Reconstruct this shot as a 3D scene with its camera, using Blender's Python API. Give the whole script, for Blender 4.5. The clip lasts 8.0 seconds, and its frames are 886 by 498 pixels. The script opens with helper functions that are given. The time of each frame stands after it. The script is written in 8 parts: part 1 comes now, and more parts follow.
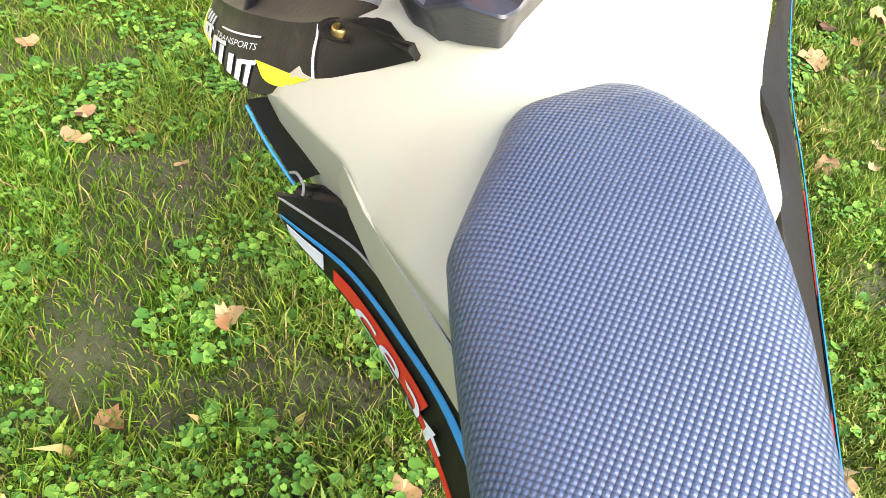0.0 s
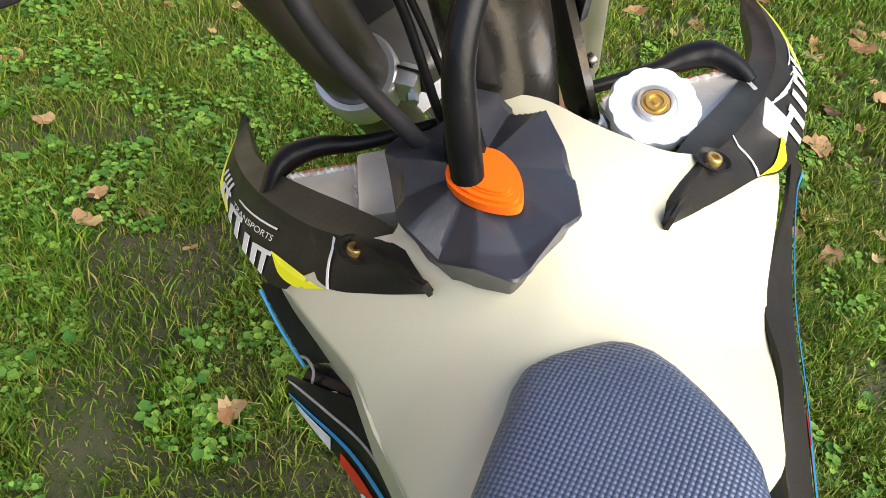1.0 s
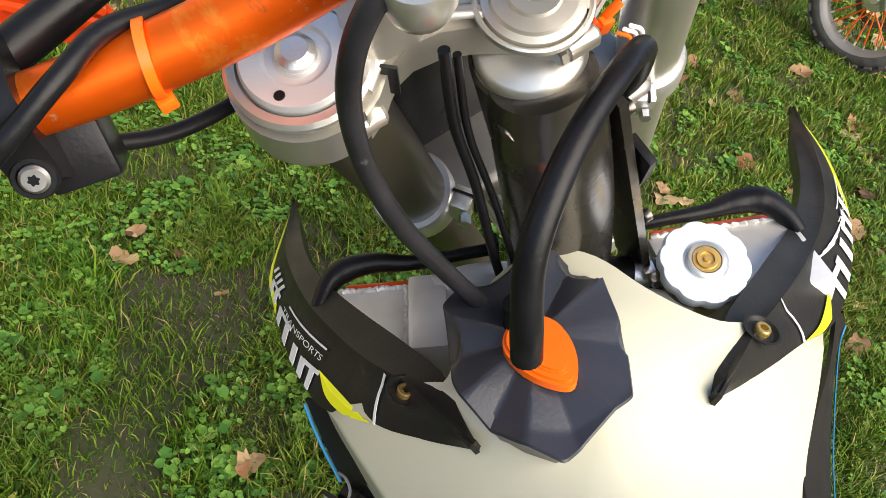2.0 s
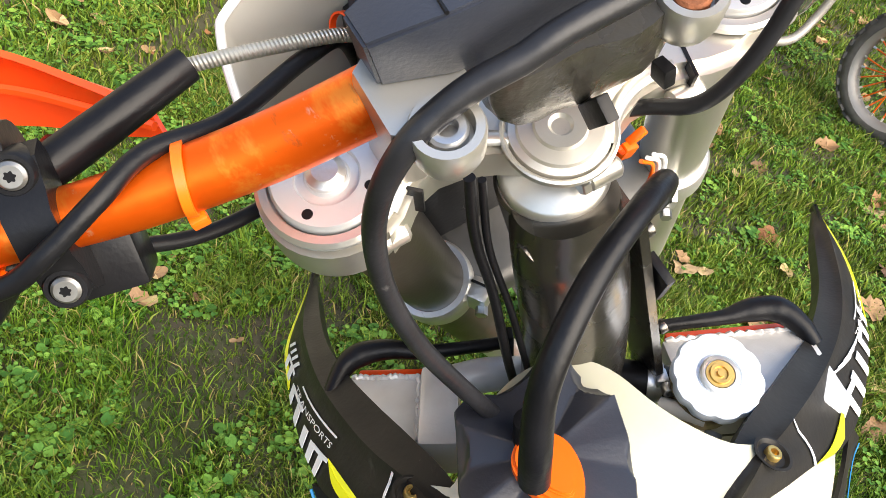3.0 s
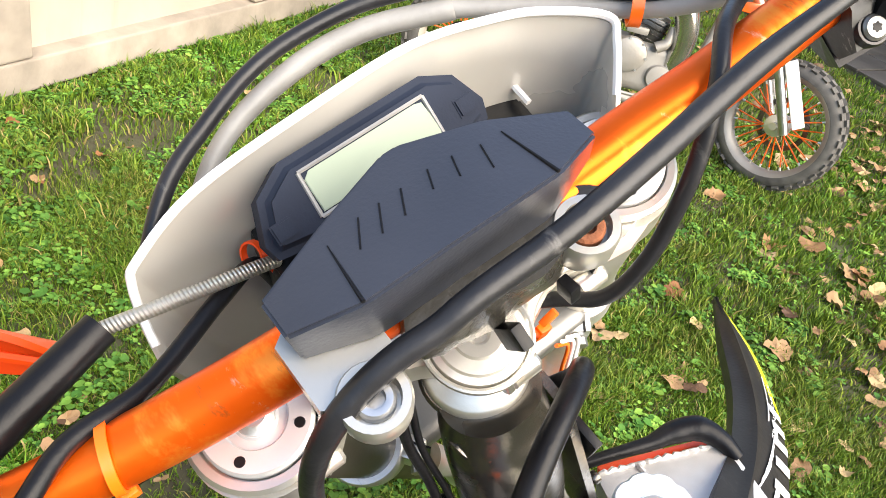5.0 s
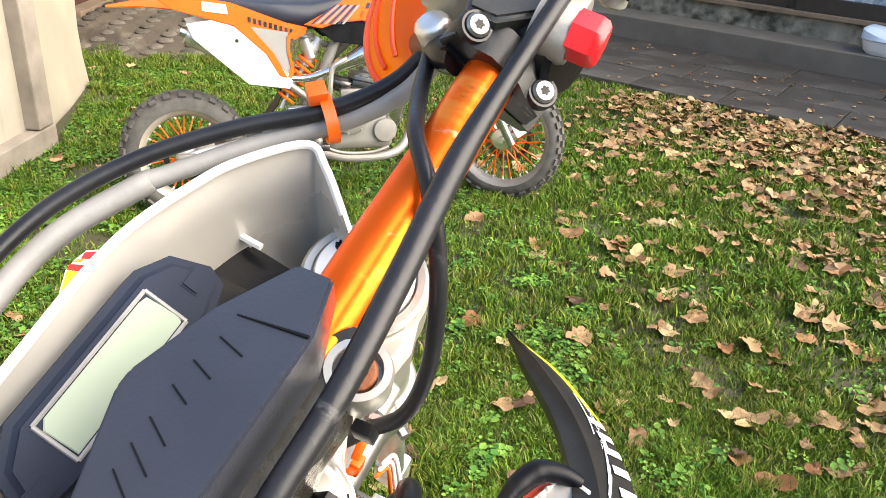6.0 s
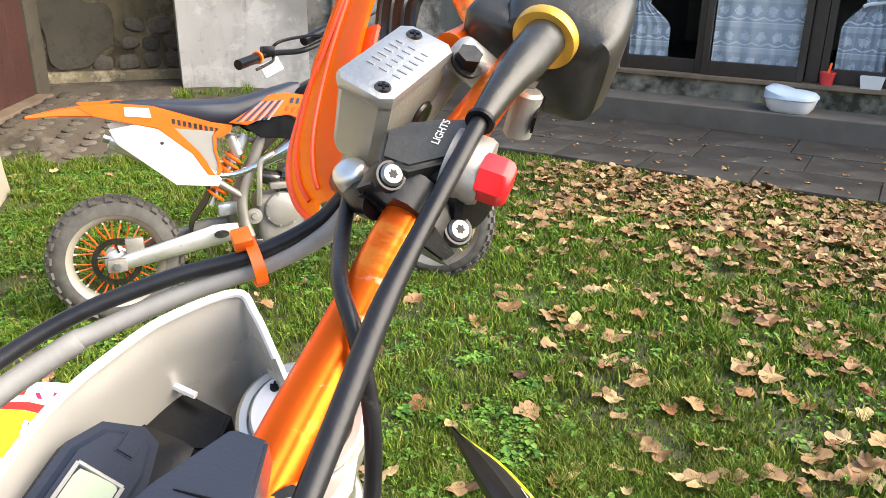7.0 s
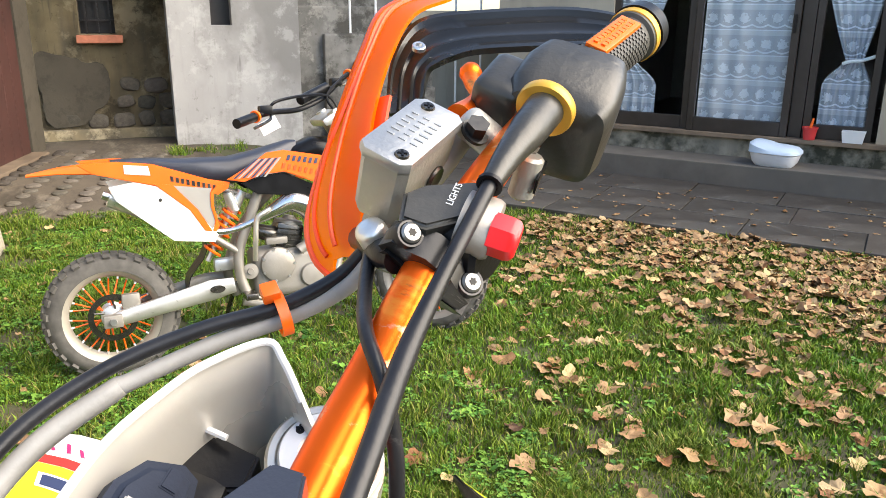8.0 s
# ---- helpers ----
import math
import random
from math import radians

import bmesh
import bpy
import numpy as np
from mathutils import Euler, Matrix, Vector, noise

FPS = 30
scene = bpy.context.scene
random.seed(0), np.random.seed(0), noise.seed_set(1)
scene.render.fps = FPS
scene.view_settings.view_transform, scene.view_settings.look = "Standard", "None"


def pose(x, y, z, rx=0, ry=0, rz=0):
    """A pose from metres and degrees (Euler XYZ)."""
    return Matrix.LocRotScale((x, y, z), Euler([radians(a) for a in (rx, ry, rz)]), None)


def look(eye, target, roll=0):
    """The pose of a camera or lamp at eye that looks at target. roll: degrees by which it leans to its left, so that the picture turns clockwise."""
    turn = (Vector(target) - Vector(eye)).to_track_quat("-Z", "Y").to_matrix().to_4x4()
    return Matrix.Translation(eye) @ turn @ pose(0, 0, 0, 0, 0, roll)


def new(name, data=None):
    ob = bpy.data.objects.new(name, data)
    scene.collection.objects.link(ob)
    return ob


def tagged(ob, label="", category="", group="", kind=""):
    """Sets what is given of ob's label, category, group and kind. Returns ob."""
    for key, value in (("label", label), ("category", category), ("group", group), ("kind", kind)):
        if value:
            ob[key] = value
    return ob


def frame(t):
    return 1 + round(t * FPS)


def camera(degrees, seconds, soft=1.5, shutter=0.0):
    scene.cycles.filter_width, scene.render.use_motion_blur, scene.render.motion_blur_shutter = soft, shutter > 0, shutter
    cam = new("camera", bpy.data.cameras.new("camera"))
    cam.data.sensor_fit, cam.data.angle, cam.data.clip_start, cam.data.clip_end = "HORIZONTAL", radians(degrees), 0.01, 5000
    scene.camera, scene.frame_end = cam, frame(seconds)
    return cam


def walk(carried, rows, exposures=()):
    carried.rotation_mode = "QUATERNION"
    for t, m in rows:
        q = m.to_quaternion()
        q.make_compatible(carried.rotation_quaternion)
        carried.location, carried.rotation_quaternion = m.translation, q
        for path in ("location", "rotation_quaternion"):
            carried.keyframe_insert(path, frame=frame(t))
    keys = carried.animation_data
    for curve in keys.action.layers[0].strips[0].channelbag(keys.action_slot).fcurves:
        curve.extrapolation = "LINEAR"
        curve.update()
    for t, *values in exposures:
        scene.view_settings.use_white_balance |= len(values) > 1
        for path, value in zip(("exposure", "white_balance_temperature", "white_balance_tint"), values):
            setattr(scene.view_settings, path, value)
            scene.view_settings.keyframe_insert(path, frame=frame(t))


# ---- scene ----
cam = camera(57.86, 8.0, soft=0.85)
PATH = [
    (0, look((0.000, -0.450, 1.129), (0.0001, 0.2415, 0.4065), 14.80)),
    (0.5, look((-0.014, -0.423, 1.165), (-0.0218, 0.2880, 0.4619), 14.85)),
    (1, look((-0.031, -0.388, 1.204), (-0.0474, 0.3357, 0.5138), 15.42)),
    (1.5, look((-0.054, -0.366, 1.236), (-0.0847, 0.3676, 0.5575), 17.00)),
    (1.7, look((-0.063, -0.362, 1.246), (-0.1022, 0.3740, 0.5702), 17.44)),
    (2.8, look((-0.081, -0.345, 1.280), (-0.1627, 0.4143, 0.6347), 19.42)),
    (3, look((-0.085, -0.341, 1.288), (-0.1761, 0.4232, 0.6498), 19.57)),
    (3.5, look((-0.095, -0.336, 1.305), (-0.1977, 0.4391, 0.6813), 19.57)),
    (4, look((-0.109, -0.336, 1.323), (-0.2265, 0.4493, 0.7150), 19.82)),
    (4.2, look((-0.114, -0.335, 1.328), (-0.2364, 0.4534, 0.7254), 19.89)),
    (5.3, look((-0.112, -0.294, 1.355), (-0.0402, 0.5593, 0.8379), 11.56)),
    (5.5, look((-0.108, -0.285, 1.359), (0.0322, 0.5746, 0.8679), 7.85)),
    (6, look((-0.103, -0.283, 1.375), (0.1253, 0.5841, 0.9327), 3.45)),
    (6.5, look((-0.097, -0.278, 1.389), (0.1830, 0.5952, 0.9915), 1.50)),
    (7, look((-0.098, -0.286, 1.410), (0.2100, 0.5966, 1.0544), 0.60)),
    (7.5, look((-0.108, -0.296, 1.417), (0.2130, 0.5948, 1.0973), 0.44)),
    (8, look((-0.123, -0.319, 1.423), (0.2023, 0.5801, 1.1312), 0.42)),
]
# the clip starts brighter and then settles
LEVEL = 1.13
walk(cam, PATH, [(t, LEVEL + k, 7000, 10) for t, k in ((0, 1.30), (0.5, 0.88), (1, 0.35), (1.5, 0.08), (3, 0.55), (4, 0.76), (5.5, 0.70), (6.5, 0.68), (8, 0.66))])

# ---- light ----
world = bpy.data.worlds.new("sky")
scene.world = world
world.use_nodes = True
sky = world.node_tree.nodes.new("ShaderNodeTexSky")
sky.sky_type, sky.sun_disc = "NISHITA", False
SUN_EL, SUN_AZ = 38.0, 122.0
sky.sun_elevation, sky.sun_rotation = radians(SUN_EL), radians(SUN_AZ)
back = world.node_tree.nodes["Background"]
back.inputs["Strength"].default_value = 0.15
world.node_tree.links.new(sky.outputs["Color"], back.inputs["Color"])
sun_data = bpy.data.lights.new("sun", "SUN")
sun_data.energy, sun_data.angle, sun_data.color = 2.7, radians(70.0), (1.0, 0.91, 0.78)
sun = new("sun", sun_data)
SUN_TO = Vector((math.sin(radians(SUN_AZ)) * math.cos(radians(SUN_EL)),
                 math.cos(radians(SUN_AZ)) * math.cos(radians(SUN_EL)), math.sin(radians(SUN_EL))))
sun.matrix_world = look((0, 0, 10), Vector((0, 0, 10)) - SUN_TO)


# ---- materials ----
def mat(name, color, rough=0.5, metal=0.0, var=0.12, scale=30.0, bump=0.1, bump_scale=200.0, second=None, spread=0.5,
        coat=0.0, trans=0.0, sss=0.0, hue=0.0, fine=0.0):
    """A principled material: base colour varied by two noises, roughness varied, fine relief."""
    m = bpy.data.materials.new(name)
    m.use_nodes = True
    nt = m.node_tree
    nd, ln = nt.nodes, nt.links
    b = nd["Principled BSDF"]
    co = nd.new("ShaderNodeTexCoord")
    n1 = nd.new("ShaderNodeTexNoise")
    n1.inputs["Scale"].default_value, n1.inputs["Detail"].default_value = scale, 6
    ln.new(co.outputs["Object"], n1.inputs["Vector"])
    n2 = nd.new("ShaderNodeTexNoise")
    n2.inputs["Scale"].default_value, n2.inputs["Detail"].default_value = scale * 0.17, 3
    ln.new(co.outputs["Object"], n2.inputs["Vector"])
    ramp = nd.new("ShaderNodeValToRGB")
    ramp.color_ramp.elements[0].position, ramp.color_ramp.elements[1].position = 0.5 - spread / 2, 0.5 + spread / 2
    c = Vector(color)
    lo = second if second else tuple(max(0, v * (1 - 2 * var)) for v in color)
    hi = color if second else tuple(min(1, v * (1 + 2 * var)) for v in color)
    ramp.color_ramp.elements[0].color, ramp.color_ramp.elements[1].color = (*lo, 1), (*hi, 1)
    add = nd.new("ShaderNodeMath")
    add.operation = "MULTIPLY_ADD"
    add.inputs[1].default_value, add.inputs[2].default_value = 0.5, 0.25
    ln.new(n2.outputs["Fac"], add.inputs[0])
    mix = nd.new("ShaderNodeMath")
    mix.operation = "MULTIPLY_ADD"
    mix.inputs[1].default_value = 0.5
    ln.new(n1.outputs["Fac"], mix.inputs[0])
    ln.new(add.outputs[0], mix.inputs[2])
    sub = nd.new("ShaderNodeMath")
    sub.operation = "SUBTRACT"
    sub.inputs[1].default_value = 0.25
    ln.new(mix.outputs[0], sub.inputs[0])
    ln.new(sub.outputs[0], ramp.inputs["Fac"])
    ln.new(ramp.outputs["Color"], b.inputs["Base Color"])
    rr = nd.new("ShaderNodeMapRange")
    rr.inputs["To Min"].default_value, rr.inputs["To Max"].default_value = max(0.02, rough - 0.12), min(1, rough + 0.12)
    ln.new(n1.outputs["Fac"], rr.inputs["Value"])
    ln.new(rr.outputs[0], b.inputs["Roughness"])
    b.inputs["Metallic"].default_value = metal
    b.inputs["Coat Weight"].default_value = coat
    if trans:
        b.inputs["Transmission Weight"].default_value = trans
    if sss:
        b.inputs["Subsurface Weight"].default_value = sss
        b.inputs["Subsurface Radius"].default_value = (0.02, 0.018, 0.012)
    if bump:
        n3 = nd.new("ShaderNodeTexNoise")
        n3.inputs["Scale"].default_value, n3.inputs["Detail"].default_value = bump_scale, 4
        ln.new(co.outputs["Object"], n3.inputs["Vector"])
        bp = nd.new("ShaderNodeBump")
        bp.inputs["Strength"].default_value, bp.inputs["Distance"].default_value = bump, 0.002
        ln.new(n3.outputs["Fac"], bp.inputs["Height"])
        ln.new(bp.outputs["Normal"], b.inputs["Normal"])
    return m


def island(m, amount=0.5, use_object=False):
    """Let the base colour of a material also vary from piece to piece."""
    nt = m.node_tree
    b = nt.nodes["Principled BSDF"]
    src = b.inputs["Base Color"].links[0].from_socket
    hsv = nt.nodes.new("ShaderNodeHueSaturation")
    if use_object:
        rnd = nt.nodes.new("ShaderNodeObjectInfo").outputs["Random"]
    else:
        rnd = nt.nodes.new("ShaderNodeNewGeometry").outputs["Random Per Island"]
    mr = nt.nodes.new("ShaderNodeMapRange")
    mr.inputs["To Min"].default_value, mr.inputs["To Max"].default_value = 1 - amount, 1 + amount
    nt.links.new(rnd, mr.inputs["Value"])
    nt.links.new(mr.outputs[0], hsv.inputs["Value"])
    mh = nt.nodes.new("ShaderNodeMapRange")
    mh.inputs["To Min"].default_value, mh.inputs["To Max"].default_value = 0.5 + 0.05 * amount, 0.5 - 0.05 * amount
    nt.links.new(rnd, mh.inputs["Value"])
    nt.links.new(mh.outputs[0], hsv.inputs["Hue"])
    nt.links.new(src, hsv.inputs["Color"])
    nt.links.new(hsv.outputs["Color"], b.inputs["Base Color"])
    return m


M = dict(
    soil=mat("soil", (0.052, 0.066, 0.020), 0.95, var=0.4, scale=11, bump=1.0, bump_scale=70, second=(0.060, 0.045, 0.030), spread=0.3),
    grass=island(mat("grass_blades", (0.090, 0.202, 0.0125), 0.55, var=0.25, scale=5.5, bump=0, second=(0.118, 0.152, 0.0228), spread=0.36), 0.55),
    clover=island(mat("clover_leaves", (0.088, 0.200, 0.030), 0.55, var=0.3, scale=6, bump=0.1), 0.5),
    slate=island(mat("slate_paving", (0.062, 0.055, 0.048), 0.5, var=0.25, scale=7, bump=0.5, bump_scale=45, second=(0.030, 0.027, 0.024), spread=0.4), 0.16, True),
    slab=mat("concrete_slab", (0.106, 0.0952, 0.0808), 0.85, var=0.25, scale=6, bump=0.5, bump_scale=60),
    plinth=mat("weathered_plinth", (0.336, 0.312, 0.248), 0.9, var=0.3, scale=13, bump=1.0, bump_scale=45, second=(0.04, 0.04, 0.024), spread=0.2),
    render=mat("grey_render", (0.458, 0.449, 0.44), 0.9, var=0.2, scale=2.5, bump=0.4, bump_scale=40, second=(0.29, 0.282, 0.273)),
    stonewall=mat("old_plaster", (0.40, 0.32, 0.19), 0.95, var=0.35, scale=4.5, bump=1.0, bump_scale=26, second=(0.085, 0.066, 0.038), spread=0.45),
    cement=mat("dark_cement_patch", (0.0945, 0.081, 0.0594), 0.95, var=0.3, scale=7, bump=1.0, bump_scale=60, second=(0.054, 0.045, 0.0324)),
    stone=island(mat("field_stone", (0.161, 0.14, 0.108), 0.9, var=0.3, scale=12, bump=1.0, bump_scale=45, second=(0.0496, 0.0422, 0.0341)), 0.35, True),
    beige=mat("beige_render", (0.357, 0.323, 0.259), 0.9, var=0.1, scale=4, bump=0.3, bump_scale=60),
    darkwood=mat("dark_brown_frame", (0.022, 0.017, 0.015), 0.45, var=0.3, scale=14, bump=0.15, bump_scale=80),
    redwood=mat("red_brown_door", (0.06, 0.021, 0.016), 0.7, var=0.25, scale=6, bump=0.3, bump_scale=50),
    brick=mat("terracotta", (0.55, 0.2, 0.12), 0.9, var=0.2, scale=20, bump=0.5, bump_scale=90),
    oldwood=mat("grey_timber", (0.273, 0.234, 0.189), 0.85, var=0.25, scale=10, bump=0.5, bump_scale=60),
    orange=mat("orange_plastic", (0.93, 0.135, 0.006), 0.35, var=0.06, scale=12, bump=0.05),
    red_orange=mat("red_orange_plastic", (0.9, 0.075, 0.008), 0.38, var=0.06, scale=12, bump=0.05),
    anod=mat("orange_anodised", (1.0, 0.17, 0.008), 0.36, 0.8, var=0.10, scale=20, bump=0.08, bump_scale=160, second=(0.95, 0.10, 0.006)),
    black=mat("black_plastic", (0.007, 0.007, 0.008), 0.32, var=0.3, scale=22, bump=0.08, bump_scale=300),
    rubber=mat("black_rubber", (0.006, 0.006, 0.007), 0.36, var=0.3, scale=40, bump=0.12, bump_scale=250),
    tyre=mat("tyre_rubber", (0.10, 0.094, 0.085), 0.85, var=0.3, scale=30, bump=0.3, bump_scale=150),
    dash=mat("slate_black_plastic", (0.027, 0.031, 0.044), 0.44, var=0.15, scale=18, bump=0.12, bump_scale=500),
    tank=mat("translucent_tank_plastic", (0.49, 0.475, 0.365), 0.36, var=0.03, scale=7, bump=0.06, bump_scale=150, sss=0.35),
    alu=mat("cast_aluminium", (0.72, 0.71, 0.68), 0.36, 0.85, var=0.1, scale=18, bump=0.15, bump_scale=300),
    silver=mat("anodised_silver", (0.60, 0.575, 0.52), 0.34, 0.82, var=0.10, scale=14, bump=0.05, bump_scale=300),
    steel=mat("polished_steel", (0.6, 0.6, 0.6), 0.33, 0.95, var=0.1, scale=30, bump=0.08),
    dark_steel=mat("grey_coated_steel", (0.125, 0.117, 0.107), 0.27, 0.92, var=0.2, scale=12, bump=0.1, bump_scale=200),
    rust=mat("rusty_bolt", (0.25, 0.09, 0.04), 0.8, 0.3, var=0.4, scale=150, bump=0.4, bump_scale=400),
    white=mat("white_plastic", (0.8, 0.8, 0.79), 0.4, var=0.03, scale=10, bump=0.04),
    mask=mat("mask_plastic", (0.60, 0.575, 0.52), 0.30, 0.35, var=0.10, scale=5, bump=0.03),
    yellow=mat("yellow_vinyl", (0.85, 0.85, 0.02), 0.35, var=0.04, scale=20, bump=0),
    letter=mat("white_vinyl", (0.8, 0.8, 0.8), 0.4, var=0.03, scale=20, bump=0),
    blue=mat("blue_vinyl", (0.03, 0.3, 0.65), 0.35, var=0.06, scale=20, bump=0),
    redv=mat("red_vinyl", (0.7, 0.03, 0.02), 0.35, var=0.06, scale=20, bump=0),
    red=mat("red_button_plastic", (0.8, 0.02, 0.025), 0.3, var=0.05, scale=40, bump=0),
    brass=mat("brass", (0.65, 0.45, 0.15), 0.35, 0.9, var=0.15, scale=60, bump=0.1),
    ochre=mat("yellow_anodised", (0.75, 0.42, 0.06), 0.35, 0.5, var=0.12, scale=40, bump=0.05),
    paleblue=mat("pale_blue_anodised", (0.75, 0.82, 0.92), 0.35, 0.3, var=0.05, scale=30, bump=0.04),
    lcd=mat("lcd_glass", (0.30, 0.36, 0.26), 0.5, var=0.04, scale=20, bump=0),
    greytube=mat("grey_hose", (0.29, 0.28, 0.262), 0.5, var=0.25, scale=30, bump=0.15),
    lace=mat("lace_cloth", (0.72, 0.75, 0.80), 0.9, var=0.05, scale=20, bump=0.2),
    boxblue=mat("pale_blue_box", (0.55, 0.66, 0.78), 0.5, var=0.04, scale=10, bump=0.05),
    boxwhite=mat("white_box", (0.75, 0.76, 0.78), 0.5, var=0.04, scale=10, bump=0.05),
    potred=mat("red_pot", (0.6, 0.04, 0.04), 0.45, var=0.1, scale=10, bump=0.05),
)


def glass_material():
    m = bpy.data.materials.new("window_glass")
    m.use_nodes = True
    b = m.node_tree.nodes["Principled BSDF"]
    b.inputs["Base Color"].default_value = (0.9, 0.95, 0.95, 1)
    b.inputs["Roughness"].default_value = 0.03
    b.inputs["Transmission Weight"].default_value = 1.0
    b.inputs["IOR"].default_value = 1.05
    b.inputs["Specular IOR Level"].default_value = 0.6
    return m


M["glass"] = glass_material()
M["lidmetal"] = mat("cast_lid_metal", (0.42, 0.42, 0.41), 0.36, 0.7, var=0.12, scale=30, bump=0.2, bump_scale=300)
M["pot_metal"] = mat("cast_reservoir_metal", (0.40, 0.385, 0.345), 0.42, 0.5, var=0.15, scale=25, bump=0.2, bump_scale=300)
M["speedo"] = mat("dark_slate_plastic", (0.024, 0.030, 0.046), 0.68, var=0.2, scale=18, bump=0.12, bump_scale=500)
M["grime"] = mat("grimy_black_plastic", (0.007, 0.007, 0.007), 0.30, var=0.3, scale=25, bump=0.1, bump_scale=200, second=(0.022, 0.020, 0.017))
M["hose"] = mat("grey_black_sheathing", (0.015, 0.015, 0.017), 0.36, var=0.3, scale=40, bump=0.12, bump_scale=250)
M["wornblack"] = mat("worn_black_metal", (0.025, 0.025, 0.026), 0.32, 0.5, var=0.3, scale=30, bump=0.1, bump_scale=200)
M["shroud"] = mat("scuffed_black_plastic", (0.010, 0.0095, 0.009), 0.40, var=0.3, scale=22, bump=0.1, bump_scale=260, second=(0.024, 0.022, 0.019))
M["rawalu"] = mat("bare_aluminium_sheet", (0.80, 0.79, 0.78), 0.38, 0.25, var=0.14, scale=26, bump=0.15, bump_scale=220, second=(0.42, 0.40, 0.37))
M["oldbrass"] = mat("tarnished_brass", (0.24, 0.17, 0.07), 0.5, 0.7, var=0.3, scale=50, bump=0.2, bump_scale=200)
M["tube_shade"] = mat("shaded_fork_tube", (0.070, 0.059, 0.046), 0.42, 0.6, var=0.15, scale=18, bump=0.08, bump_scale=200)
M["capmetal"] = mat("satin_silver_cap", (0.66, 0.655, 0.65), 0.36, 0.55, var=0.08, scale=20, bump=0.05, bump_scale=300)
M["capblack"] = mat("matt_black_plastic", (0.020, 0.022, 0.030), 0.38, var=0.2, scale=20, bump=0.08, bump_scale=400)
M["pier"] = mat("cream_lime_plaster", (0.392, 0.35, 0.266), 0.92, var=0.12, scale=3, bump=0.6, bump_scale=30)
M["cobble"] = mat("dark_cobble", (0.055, 0.045, 0.036), 0.8, var=0.3, scale=14, bump=0.8, bump_scale=50)
M["sill"] = mat("brown_worn_sill", (0.17, 0.125, 0.085), 0.85, var=0.25, scale=9, bump=0.4, bump_scale=60)
M["earth"] = mat("bare_earth", (0.125, 0.100, 0.072), 0.95, var=0.35, scale=9, bump=1.0, bump_scale=60, second=(0.055, 0.044, 0.032), spread=0.5)
M["film"] = mat("dusty_brown_film", (0.055, 0.050, 0.040), 0.28, var=0.3, scale=28, bump=0.5, bump_scale=90, second=(0.018, 0.017, 0.015), spread=0.45)
M["gripdust"] = mat("dusty_grip_rubber", (0.055, 0.052, 0.043), 0.55, var=0.3, scale=40, bump=0.15, bump_scale=250, second=(0.025, 0.024, 0.021))
M["dark_back"] = mat("dark_backdrop", (0.055, 0.070, 0.030), 0.95, var=0.4, scale=3, bump=1.0, bump_scale=12, second=(0.10, 0.085, 0.06), spread=0.5)
M["magenta"] = mat("magenta_vinyl", (0.5, 0.02, 0.10), 0.35, var=0.06, scale=20, bump=0)
M["boltmetal"] = mat("dull_bolt_metal", (0.30, 0.295, 0.28), 0.40, 0.9, var=0.12, scale=60, bump=0.1, bump_scale=300)
M["boot"] = mat("dusty_rubber", (0.028, 0.027, 0.0235), 0.36, var=0.3, scale=45, bump=0.2, bump_scale=160)


def leaf_material(name, use_object):
    """Dry leaves, each of its own tan, ochre or brown."""
    m = mat(name, (0.9, 0.9, 0.9), 0.65, var=0.3, scale=30, bump=0.5, bump_scale=110, second=(0.74, 0.68, 0.62))
    nt = m.node_tree
    b = nt.nodes["Principled BSDF"]
    src = b.inputs["Base Color"].links[0].from_socket
    rnd = nt.nodes.new("ShaderNodeObjectInfo").outputs["Random"] if use_object else nt.nodes.new("ShaderNodeNewGeometry").outputs["Random Per Island"]
    ramp = nt.nodes.new("ShaderNodeValToRGB")
    ramp.color_ramp.interpolation = "LINEAR"
    el = ramp.color_ramp.elements
    cols = ((0.0, (0.10, 0.050, 0.024)), (0.16, (0.26, 0.150, 0.065)), (0.36, (0.38, 0.245, 0.12)), (0.5, (0.24, 0.095, 0.030)), (0.64, (0.34, 0.195, 0.075)), (0.84, (0.43, 0.31, 0.17)), (1.0, (0.50, 0.38, 0.17)))
    while len(el) < len(cols):
        el.new(0.5)
    for e, (at, c) in zip(el, cols):
        e.position, e.color = at, (*c, 1)
    nt.links.new(rnd, ramp.inputs["Fac"])
    mx = nt.nodes.new("ShaderNodeMix")
    mx.data_type, mx.blend_type = "RGBA", "MULTIPLY"
    mx.inputs["Factor"].default_value = 1.0
    nt.links.new(ramp.outputs["Color"], mx.inputs["A"])
    nt.links.new(src, mx.inputs["B"])
    nt.links.new(mx.outputs["Result"], b.inputs["Base Color"])
    return m


def straw(m):
    """Turn about one blade in nine to dry straw."""
    nt = m.node_tree
    b = nt.nodes["Principled BSDF"]
    src = b.inputs["Base Color"].links[0].from_socket
    mr = nt.nodes.new("ShaderNodeMapRange")
    mr.inputs["From Min"].default_value, mr.inputs["From Max"].default_value = 0.87, 0.97
    nt.links.new(nt.nodes.new("ShaderNodeNewGeometry").outputs["Random Per Island"], mr.inputs["Value"])
    mix = nt.nodes.new("ShaderNodeMix")
    mix.data_type = "RGBA"
    nt.links.new(mr.outputs[0], mix.inputs["Factor"])
    nt.links.new(src, mix.inputs["A"])
    mix.inputs["B"].default_value = (0.30, 0.23, 0.09, 1)
    nt.links.new(mix.outputs["Result"], b.inputs["Base Color"])


